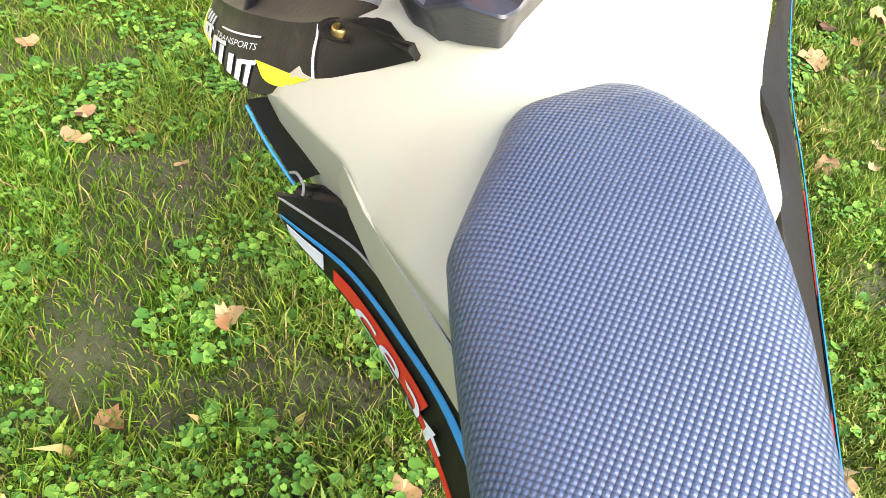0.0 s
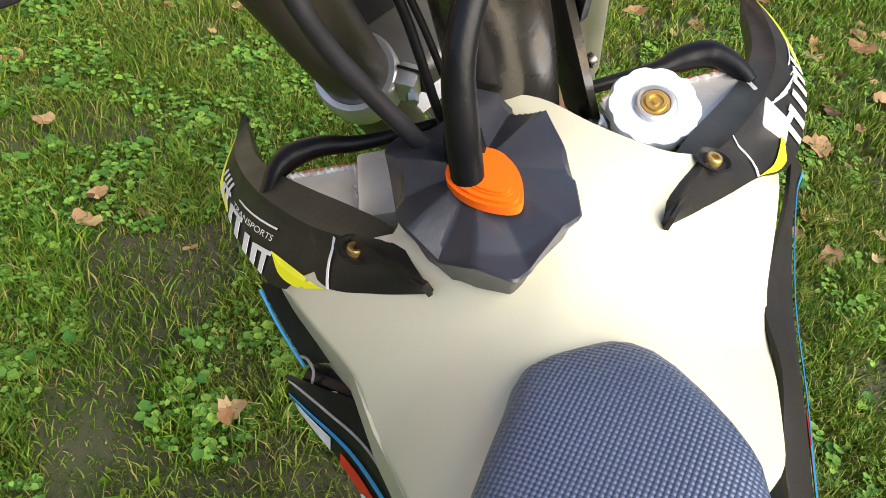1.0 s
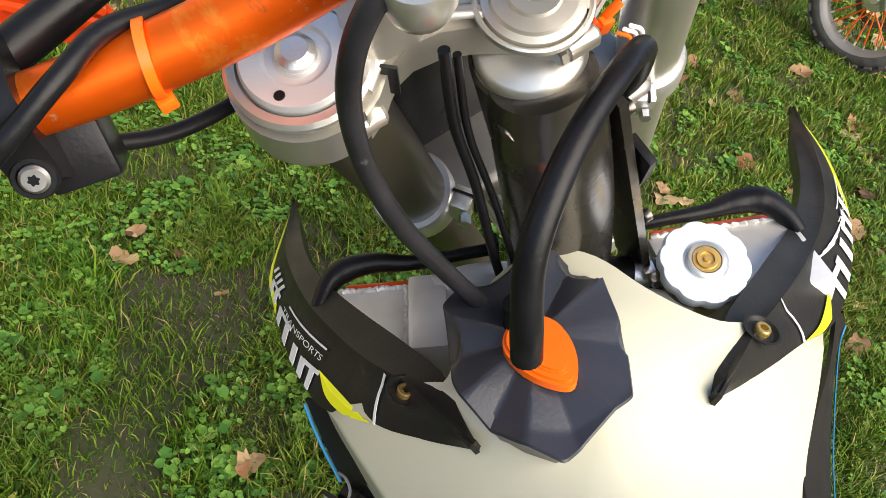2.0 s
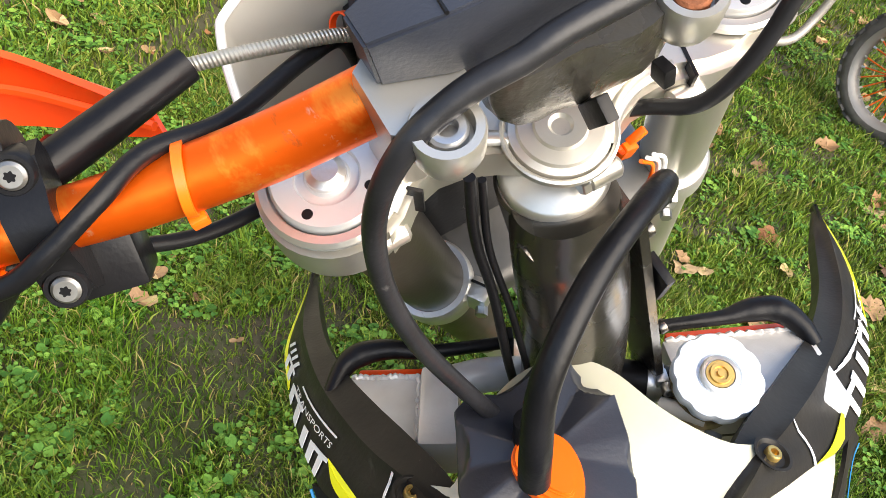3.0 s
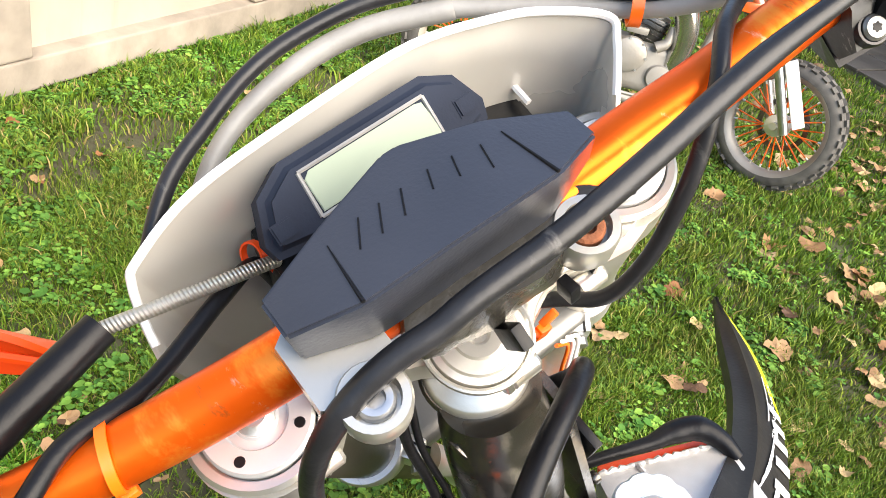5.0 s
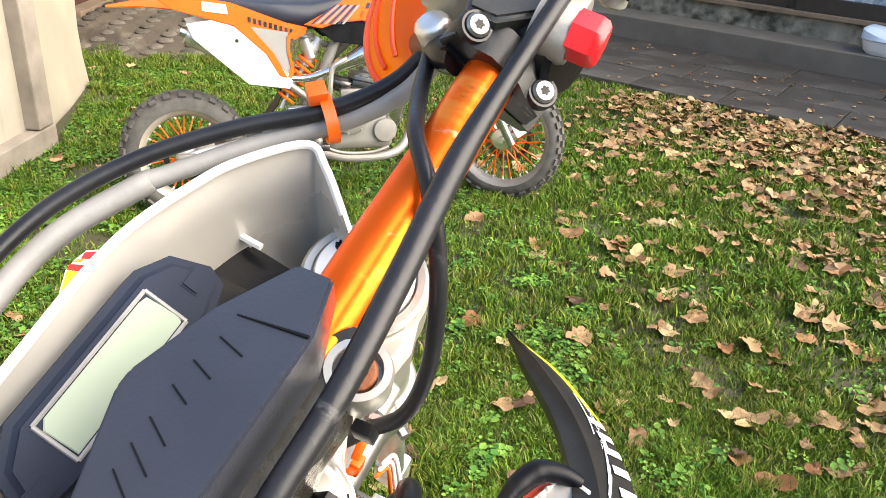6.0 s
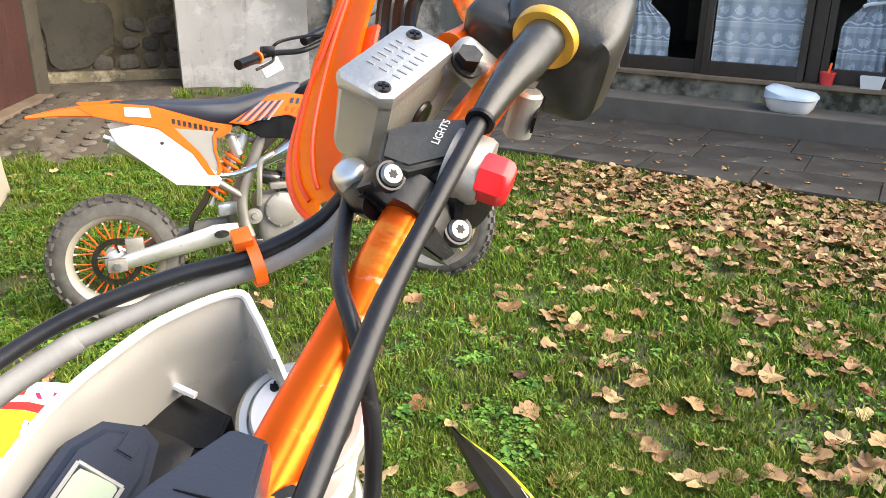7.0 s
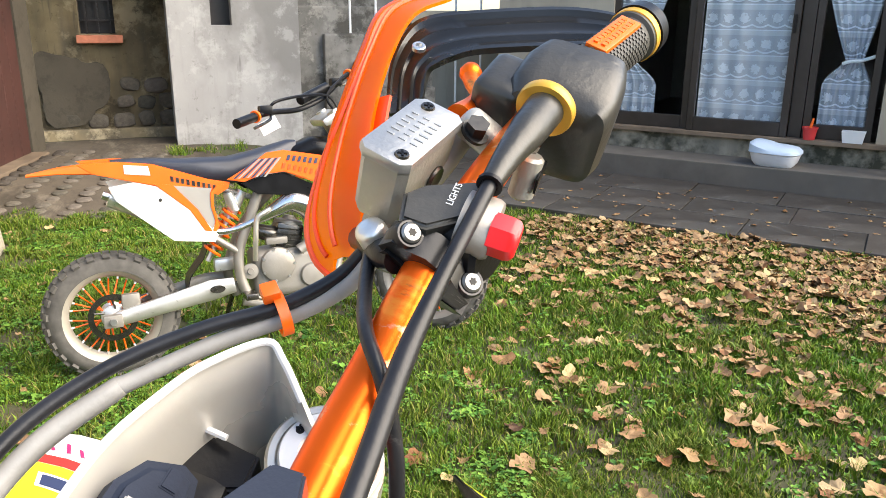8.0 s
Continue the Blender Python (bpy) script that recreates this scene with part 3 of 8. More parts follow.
    part("door_post", box((0.10, 0.09, 2.1), (-0.575, 6.80, 1.46), bevel=0.004), M["darkwood"], m=HOUSE, smooth=False,
         label="dark brown post between glazed doors", category="post", kind="structure")
    part("door_handle_plate", box((0.02, 0.02, 0.14), (-0.665, 6.695, 1.30), bevel=0.003), M["black"], m=HOUSE, smooth=False,
         label="small black door handle plate", category="door handle", kind="structure")

    def curtain(name, x0, x1, z0, z1, y, label, tie=None, folds=9):
        """Lace cloth hanging in folds; tie: (height, x) to which it is gathered."""
        rows = []
        for i in range(41):
            z = z0 + (z1 - z0) * i / 40
            row = []
            for j in range(60):
                s = j / 59
                x = x0 + (x1 - x0) * s
                if tie:      # gathered at the tie, hanging a little wider below it
                    k = max(0.0, 1 - (z - tie[0]) / 0.75) if z > tie[0] else max(0.45, 1 - (tie[0] - z) / 0.3)
                    k = 0.74 * k ** 1.4
                    x = x * (1 - k) + tie[1] * k
                row.append((x, y + 0.012 * math.sin(s * folds * 2 * math.pi), z))
            rows.append(row)
        return part(name, sheet(rows, 0.0015), lace_mat, m=HOUSE, label=label, category="curtain")

    curtain("lace_curtain", -1.37, -0.69, 0.5, 2.4, 6.79, "white lace curtain with floral bands behind glass", folds=4)
    curtain("lace_curtain", -2.12, -1.66, 0.47, 2.4, 6.85, "white lace curtain drawn to one side", (0.95, -2.05), 4)
    curtain("lace_curtain", -0.50, -0.04, 0.44, 2.4, 6.84, "white lace curtain gathered with a tie", (1.02, -0.20), 6)
    part("curtain_tie", tube(((-0.30, 6.825, 1.00), (-0.25, 6.815, 1.02), (-0.17, 6.815, 1.03), (-0.06, 6.83, 1.07)), 0.014, n=8), M["lace"], m=HOUSE, label="white cloth curtain tie", category="curtain tie")


def lace_material():
    """White net in rows: flowers over a scalloped cord, then a denser hem."""
    m = bpy.data.materials.new("lace_net")
    m.use_nodes = True
    nt = m.node_tree
    nd, ln = nt.nodes, nt.links
    b = nd["Principled BSDF"]
    b.inputs["Base Color"].default_value = (0.60, 0.63, 0.71, 1)
    b.inputs["Roughness"].default_value = 0.9
    co = nd.new("ShaderNodeTexCoord")
    sep = nd.new("ShaderNodeSeparateXYZ")
    ln.new(co.outputs["Object"], sep.inputs[0])

    def calc(op, *args):
        n = nd.new("ShaderNodeMath")
        n.operation = op
        for k, a in enumerate(args):
            if isinstance(a, (int, float)):
                n.inputs[k].default_value = a
            else:
                ln.new(a, n.inputs[k])
        return n.outputs[0]
    no = nd.new("ShaderNodeTexNoise")
    no.inputs["Scale"].default_value, no.inputs["Detail"].default_value = 55, 3
    ln.new(co.outputs["Object"], no.inputs["Vector"])
    rough = calc("MULTIPLY", calc("SUBTRACT", no.outputs["Fac"], 0.5), 0.085)
    row = calc("DIVIDE", sep.outputs["Z"], 0.20)
    v = calc("FRACT", row)
    shift = calc("MULTIPLY", calc("FLOOR", row), 0.5)
    col = calc("ADD", calc("DIVIDE", sep.outputs["X"], 0.125), shift)
    dx = calc("MULTIPLY", calc("SUBTRACT", calc("FRACT", col), 0.5), 0.125)
    dz = calc("MULTIPLY", calc("SUBTRACT", v, 0.66), 0.20)
    far = calc("SQRT", calc("ADD", calc("MULTIPLY", dx, dx), calc("MULTIPLY", dz, dz)))
    flower = calc("LESS_THAN", calc("ADD", far, rough), 0.036)
    arc = calc("ABSOLUTE", calc("SINE", calc("MULTIPLY", col, math.pi)))
    cord = calc("LESS_THAN", calc("ABSOLUTE", calc("SUBTRACT", v, calc("SUBTRACT", 0.42, calc("MULTIPLY", arc, 0.10)))), 0.032)
    hem = calc("LESS_THAN", v, 0.20)
    line = calc("LESS_THAN", calc("ABSOLUTE", calc("SUBTRACT", v, 0.21)), 0.02)
    alpha = calc("ADD", 0.40, calc("MULTIPLY", hem, 0.18))
    alpha = calc("MAXIMUM", alpha, calc("MULTIPLY", flower, 0.80))
    alpha = calc("MAXIMUM", alpha, calc("MULTIPLY", calc("MAXIMUM", cord, line), 0.92))
    ln.new(alpha, b.inputs["Alpha"])
    return m


lace_mat = lace_material()
house()


def box_thing():
    """The pale blue and white lidded tray on the step."""
    e = empty("litter_box", HOUSE @ pose(-0.66, 6.47, 0.22, 0, 0, -8), label="white tray with pale blue lid on the step", category="pet tray")
    m = PLACED[e]

    def ring(w, d, z, k=28):
        return [(0.5 * w * math.copysign(abs(math.cos(a)) ** 0.6, math.cos(a)), 0.5 * d * math.copysign(abs(math.sin(a)) ** 0.6, math.sin(a)), z)
                for a in (2 * math.pi * i / k for i in range(k))]
    part("tray", loft([ring(0.28, 0.2, 0), ring(0.33, 0.25, 0.03), ring(0.37, 0.29, 0.10), ring(0.39, 0.31, 0.105)]), M["boxwhite"], e, m=m)
    lid = [[(x, y, z + 0.05 * max(0, -x) / 0.19 if z > .12 else z) for x, y, z in ring(w, d, z)] for w, d, z in ((0.39, 0.31, 0.107), (0.385, 0.305, 0.125), (0.33, 0.25, 0.15), (0.2, 0.15, 0.165))]
    part("lid", loft(lid), M["boxblue"], e, m=m, label="pale blue raised lid")


box_thing()


def pot():
    e = empty("plant_pot", HOUSE @ pose(-0.455, 6.70, 0.41), label="small red plant pot with trowel on the sill", category="plant pot")
    part("pot", lathe([(0, 0), (0.043, 0), (0.055, 0.085), (0.06, 0.088), (0.06, 0.1), (0.05, 0.1), (0.046, 0.08), (0, 0.08)], 24), M["potred"], e, m=PLACED[e])
    part("trowel_handle", cyl_between((0, 0, 0.08), (0.015, 0.01, 0.17), 0.012, 0.009, 10), M["orange"], e, m=PLACED[e])
    t = empty("flower_trough", HOUSE @ pose(-0.14, 6.70, 0.41), label="small white plastic trough on the sill", category="plant pot")
    part("trough", loft([[(-.07, -.04, 0), (.07, -.04, 0), (.07, .04, 0), (-.07, .04, 0)], [(-.085, -.05, .09), (.085, -.05, .09), (.085, .05, .09), (-.085, .05, .09)]]), M["white"], t, m=PLACED[t], smooth=False)


pot()


def plant_stand():
    """Rusty lattice stand at the end of the step."""
    e = empty("lattice_stand", HOUSE @ pose(0.16, 6.42, 0.05), label="rusty metal lattice stand beside the glazed doors", category="stand")
    m = PLACED[e]
    for x, y in ((0, 0), (0.34, 0), (0, 0.22), (0.34, 0.22)):
        part("post", cyl_between((x, y, 0), (x, y, 1.5), 0.011, n=8), M["rust"], e, m=m)
    for k in range(15):
        part("wire", cyl_between((0, 0, 0.42 + 0.075 * k), (0.34, 0, 0.42 + 0.075 * k), 0.004, n=6), M["rust"], e, m=m)
        part("wire", cyl_between((0, 0, 0.42 + 0.075 * k), (0, 0.22, 0.42 + 0.075 * k), 0.004, n=6), M["rust"], e, m=m)
    for k in range(4):
        part("upright", cyl_between((0.07 + 0.065 * k, 0, 0.42), (0.07 + 0.065 * k, 0, 1.47), 0.004, n=6), M["rust"], e, m=m)
    part("tray", box((0.40, 0.28, 0.03), (0.17, 0.11, 0.16), bevel=0.006), M["oldwood"], e, m=m)


plant_stand()


def walls():
    """Grey rendered outbuilding, recessed old wall with a barred window, red-brown door and the shed at the side."""
    # grey rendered block with a narrow window
    bm = bmesh.new()
    x0, x1, y0, y1, zt = 0.08, 1.29, 7.75, 8.6, 3.2
    wx0, wx1, wz0 = 0.47, 0.66, 1.22
    for a, b, c, d in ((x0, wx0, -0.1, zt), (wx1, x1, -0.1, zt), (wx0, wx1, -0.1, wz0), (wx0, wx1, 2.2, zt)):
        add_box(bm, (b - a, 0.25, d - c), ((a + b) / 2, y0 + 0.125, (c + d) / 2))
    add_box(bm, (0.25, y1 - y0 - 0.25, zt + 0.1), (x0 + 0.125, (y0 + 0.25 + y1) / 2, (zt - 0.1) / 2))
    part("wall_grey_block", bm, M["render"], smooth=False, label="grey patchy rendered outbuilding wall with streaks", category="wall", kind="structure")
    part("window_1", box((wx1 - wx0, 0.03, 0.98), ((wx0 + wx1) / 2, y0 + 0.2, 1.71)), M["darkwood"], smooth=False, label="narrow dark window slot in the grey wall", category="window", kind="structure")
    part("wall_rough", box((1.05, 0.3, 3.3), (1.822, 7.99, 1.5)), M["roughwall"], smooth=False, label="dark rough stained wall beside the grey outbuilding", category="wall", kind="structure")
    # low block wall with a stair behind it
    bm = bmesh.new()
    add_box(bm, (1.3, 0.3, 1.45), (3.0, 7.95, 0.62))
    add_box(bm, (1.3, 0.5, 0.12), (3.0, 7.75, 1.30), bevel=0.01)
    part("wall_low", bm, M["beige"], smooth=False, label="low pale block wall with a ledge", category="wall", kind="structure")
    for x0, x1, y, z in ((1.26, 2.6, 7.76, 1.40), (1.52, 2.6, 7.66, 1.14), (1.80, 2.6, 7.56, 0.88), (2.0, 2.6, 7.46, 0.62)):
        part("stone_step", box((x1 - x0, 0.22, z + 0.1), ((x0 + x1) / 2, y + 0.11, (z - 0.1) / 2), bevel=0.018), M["roughwall"], smooth=False, label="rough stained stone step of an outdoor stair", category="step", kind="structure")
    for x, z in ((1.753, 1.15), (2.009, 1.12), (2.87, 0.45), (3.146, 0.6)):
        part("railing_post", cyl_between((x, 7.62 if x > 2.5 else 7.55, z), (x, 7.62 if x > 2.5 else 7.55, 2.6), 0.012), M["white"], label="thin white railing post", category="railing post", kind="structure")
    # recessed old wall
    bm = bmesh.new()
    for a, b, c, d in ((-1.45, -0.72, -0.1, 3.2), (-0.38, 0.3, -0.1, 3.2), (-0.72, -0.38, -0.1, 1.12), (-0.72, -0.38, 1.95, 3.2)):
        add_box(bm, (b - a, 0.3, d - c), ((a + b) / 2, 8.70, (c + d) / 2))
    wr = part("wall_recess", bm, M["stonewall"], smooth=False, label="old plastered stone wall with dark stains", category="wall", kind="structure")
    w = empty("window_2", pose(-0.55, 8.6, 1.12), label="small barred window with dark panes in the old wall", category="window", kind="structure")
    part("pane", box((0.34, 0.02, 0.83), (-0.55, 8.7, 1.535)), M["darkwood"], w, smooth=False)
    for i in range(3):
        part("bar", box((0.014, 0.014, 0.83), (-0.66 + 0.11 * i, 8.62, 1.535)), M["darkwood"], w, smooth=False)
    for i in range(4):
        part("crossbar", box((0.34, 0.012, 0.014), (-0.55, 8.605, 1.25 + 0.19 * i)), M["darkwood"], w, smooth=False)
    part("brick_sill", box((0.42, 0.16, 0.075), (-0.54, 8.46, 1.075), bevel=0.008), M["brick"], smooth=False, label="terracotta brick window sill", category="sill", kind="structure")
    # uneven plaster over the old wall, with rubble stones showing where it has fallen off
    bm = bmesh.new()
    nx, nz = 58, 92
    vs = [[bm.verts.new((-1.45 + 1.75 * a / nx, 8.494 - 0.016 * noise.noise(Vector((a * 0.11, c * 0.11, 1))) - 0.007 * noise.noise(Vector((a * 0.4, c * 0.4, 5))), 0.0 + 2.75 * c / nz)) for a in range(nx + 1)] for c in range(nz + 1)]
    for c in range(nz):
        for a in range(nx):
            mid = (vs[c][a].co + vs[c + 1][a + 1].co) / 2
            if not (-0.72 < mid.x < -0.38 and 1.12 < mid.z < 1.95):
                bm.faces.new((vs[c][a], vs[c][a + 1], vs[c + 1][a + 1], vs[c + 1][a]))
    bmesh.ops.solidify(bm, geom=bm.faces[:], thickness=-0.03)
    part("plaster", bm, M["stonewall"], wr, "flaking cream and grey plaster")
    # a broad dark cement patch, and big rubble stones showing flush where the plaster has gone
    ring = []
    for i in range(72):
        t = 2 * math.pi * i / 72
        k = 1 + 0.16 * math.sin(3 * t + 1) + 0.07 * noise.noise(Vector((math.cos(t) * 3, math.sin(t) * 3, 1))) + 0.05 * noise.noise(Vector((math.cos(t) * 9, math.sin(t) * 9, 4)))
        ring.append((0.32 * math.copysign(abs(math.cos(t)) ** 0.7, math.cos(t)) * k, 0.34 * math.copysign(abs(math.sin(t)) ** 0.7, math.sin(t)) * k))
    part("cement_patch", prism(ring, 0.006, basis((-0.86, 8.472, 0.60), (1, 0, 0), (0, 0, 1)), bevel=0.002), M["cement"], wr, "smooth dark cement patch")
    random.seed(11)
    stones = part("stone_footing", box((1.4, 0.1, 0.16), (-0.55, 8.45, 0.12), bevel=0.02), M["stonewall"], smooth=False, label="rough stone footing of the old wall", category="footing", kind="structure")
    for r, (z, lo, n) in enumerate(((0.28, -0.98, 5), (0.46, -0.46, 4), (0.62, -0.42, 3), (0.78, 0.02, 1))):
        x = lo
        for k in range(n):
            w, h = random.uniform(0.085, 0.135), random.uniform(0.07, 0.095)
            x += w
            if x > 0.14:
                break
            bm = bmesh.new()
            bmesh.ops.create_icosphere(bm, subdivisions=2, radius=1)
            for v in bm.verts:
                q = Vector([math.copysign(abs(u) ** 0.75, u) for u in v.co])
                v.co = q * (0.92 + 0.22 * noise.noise(v.co * 1.3 + Vector((x * 9, r, 0))))
            part("stone", bm, M["stone"], stones, m=Matrix.Translation((x, 8.492, z + random.uniform(-.015, .015))) @ Matrix.Rotation(random.uniform(-0.25, 0.25), 4, "Y") @ Matrix.Diagonal((w, .034, h, 1)))
            x += w + 0.015
    # roof slab out of view, added so that the old wall lies in shade
    part("roof_recess", box((4.6, 2.8, 0.1), (-2.25, 7.6, 2.78)), M["oldwood"], smooth=False, label="unseen roof slab added to shade the recess", category="roof", kind="structure")
    # side wall with a red-brown door, running towards the shed
    SIDE = basis((-1.12, 7.75, 0), (0.24, 0.97, 0), (-0.97, 0.24, 0))      # x along the wall towards the house, y into it
    d = empty("door_4", SIDE @ pose(-0.70, 0.0, 0), label="old red-brown plank door, weathered", category="door", kind="structure")
    for i in range(6):
        part("plank", box((0.176, 0.04, 2.2), (-0.26 - 0.18 * i, 0.03, 1.22), bevel=0.004), M["redwood"], d, m=SIDE, smooth=False)
    part("threshold", box((1.15, 0.16, 0.07), (-0.70, -0.05, 0.10), bevel=0.012), M["sill"], d, "worn pale threshold", m=SIDE, smooth=False)
    # the jamb's dark colour takes the place of shade from the roof
    part("wall_door_side", box((0.30, 0.3, 3.2), (0.0, 0.15, 1.5)), M["cement"], m=SIDE, smooth=False, label="jamb beside the door, coloured dark for shade", category="wall", kind="structure")
    part("wall_door_end", box((2.0, 0.3, 3.2), (-2.28, 0.15, 1.5)), M["stonewall"], m=SIDE, smooth=False, label="old plaster wall past the door", category="wall", kind="structure")
    part("wall_door_head", box((1.13, 0.3, 0.8), (-0.715, 0.15, 2.72)), M["stonewall"], m=SIDE, smooth=False, label="old plaster wall over the door", category="wall", kind="structure")
    # bare earth before the old wall, with a cobbled gutter along the door
    bm = bmesh.new()
    nx, ny = 34, 36
    vs = [[bm.verts.new((-2.6 + 3.1 * a / nx, y, ground_z(-2.6 + 3.1 * a / nx, y) + (0.012 if 0 < c < ny and 0 < a < nx else -0.03) + 0.012 * noise.noise(Vector((a * 0.5, c * 0.5, 3)))))
           for a in range(nx + 1) for y in (5.35 + 3.05 * c / ny + (0.25 * noise.noise(Vector((a * 0.4, 2.0, 1))) if c < 4 else 0.0),)] for c in range(ny + 1)]
    for c in range(ny):
        for a in range(nx):
            bm.faces.new((vs[c][a], vs[c][a + 1], vs[c + 1][a + 1], vs[c + 1][a]))
    part("earth_path", bm, M["earth"], label="trodden bare earth before the old wall", category="path", kind="structure")
    edge = part("cobbled_gutter", box((0.9, 0.05, 0.03), (-0.6, -0.24, 0.105), bevel=0.01), M["earth"], m=SIDE, smooth=False, label="row of dark cobbles set in earth along the door", category="gutter", kind="structure")
    for k in range(65):
        row = k % 5
        t = k // 5
        x, y = 0.05 + 0.155 * t + random.uniform(-.02, .02) + 0.05 * row, -0.20 - 0.24 * row + random.uniform(-.03, .03)
        bm = bmesh.new()
        bmesh.ops.create_icosphere(bm, subdivisions=2, radius=1)
        for v in bm.verts:
            v.co *= 1 + 0.2 * noise.noise(v.co * 1.5 + Vector((k, 5, 0)))
        q = SIDE @ Vector((-x, y, 0))
        part("cobble", bm, M["cobble"] if row == 0 else M["stone"], edge, m=Matrix.Translation((q.x, q.y, ground_z(q.x, q.y) + 0.012)) @ Matrix.Rotation(math.atan2(-0.97, -0.24), 4, "Z") @ Matrix.Diagonal((random.uniform(.055, .075), random.uniform(.05, .065), .028 if row == 0 else .020, 1)))

    # unseen dark wall added behind, to cut sky light and give dark reflections
    part("wall_garden", box((22, 0.4, 2.9), (1.0, -8.2, 1.35), bevel=0.05), M["dark_back"], smooth=False, label="unseen dark green-brown wall added behind the lawn", category="wall", kind="structure")


walls()

SHED = basis((-1.80, 1.40, 0), (0.32, 0.95, 0), (-0.95, 0.32, 0))   # x along the shed wall, y into it


def shed():
    L = 2.45
    s = empty("shed", SHED, label="pale rendered shed wall with weathered timber frame", category="shed", kind="structure")
    part("wall", box((L + 3, 0.12, 2.4), (L / 2 - 1.5, 0.10, 1.25)), M["beige"], s, m=SHED, smooth=False)
    part("sill_beam", box((L + 3, 0.09, 0.11), (L / 2 - 1.5, 0.015, 0.07), bevel=0.008), M["oldwood"], s, m=SHED, smooth=False)
    for x in (2.37, 1.7, 0.5, -0.8):
        part("post", box((0.12, 0.09, 2.3), (x, 0.013, 1.28), bevel=0.008), M["oldwood"], s, m=SHED, smooth=False)
    for x in (L - 0.06, -2.94):
        part("side_wall", box((0.12, 1.9, 2.4), (x, 1.11, 1.25)), M["beige"], s, m=SHED, smooth=False)
    part("back_wall", box((L + 3, 0.12, 2.4), (L / 2 - 1.5, 2.12, 1.25)), M["beige"], s, m=SHED, smooth=False)
    part("roof", box((L + 3.3, 2.4, 0.08), (L / 2 - 1.5, 1.12, 2.5)), M["oldwood"], s, m=SHED, smooth=False)


shed()
bm = box((0.9, 1.15, 2.5), (-1.52, 4.34, 1.22), Matrix.Rotation(radians(-4), 3, "Z"), bevel=0.05, seg=3)
bmesh.ops.subdivide_edges(bm, edges=[e for e in bm.edges if e.calc_length() > 0.5], cuts=14, use_grid_fill=True)
for v in bm.verts:      # hand-laid plaster, a little wider at the foot
    v.co += Vector((1, 0.4, 0)) * (0.018 * noise.noise(v.co * 2.2) + 0.05 * max(0.0, 0.35 - v.co.z))
part("wall_pier", bm, M["pier"], label="pale hand-plastered pier beside the shed", category="wall", kind="structure")

# ---- the second motorcycle, parked on the lawn ----
M["navy"] = mat("navy_vinyl", (0.03, 0.04, 0.09), 0.4, var=0.1, scale=20, bump=0)
M["haze"] = mat("grey_clear_vinyl", (0.26, 0.25, 0.235), 0.3, var=0.2, scale=12, bump=0, second=(0.36, 0.345, 0.32))
M["chrome"] = mat("bright_steel", (0.72, 0.71, 0.69), 0.16, 0.95, var=0.1, scale=12, bump=0.05)

def knobby_tyre(R, w, n_knob, tread_d=0.016):
    """A fat tyre turned round the y axis, with rows of knobs."""
    bm = bmesh.new()
    prof = []
    for i in range(17):
        a = -1.75 + 3.5 * i / 16
        prof.append((R - w / 2 - 0.012 + (w / 2) * math.cos(a), (w / 2) * math.sin(a)))
    prof.append(prof[0])
    add_lathe(bm, prof, 48, Matrix.Rotation(radians(90), 4, "X"))
    for k in range(n_knob):
        for j, off in enumerate((-0.36, -0.13, 0.13, 0.36)):
            a = 2 * math.pi * (k + (0.5 if j % 2 else 0)) / n_knob
            tilt = off * 1.9
            r = R - w / 2 - 0.012 + (w / 2) * math.cos(tilt) + 0.003
            y = (w / 2) * math.sin(tilt) * 1.0
            m = Matrix.Rotation(a, 4, "Y") @ Matrix.Translation((0, y, r)) @ Matrix.Rotation(-tilt, 4, "X")
            bmesh.ops.create_cube(bm, size=1, matrix=m @ Matrix.Diagonal((0.026, w * 0.18, tread_d, 1)))
    bmesh.ops.recalc_face_normals(bm, faces=bm.faces)
    return bm


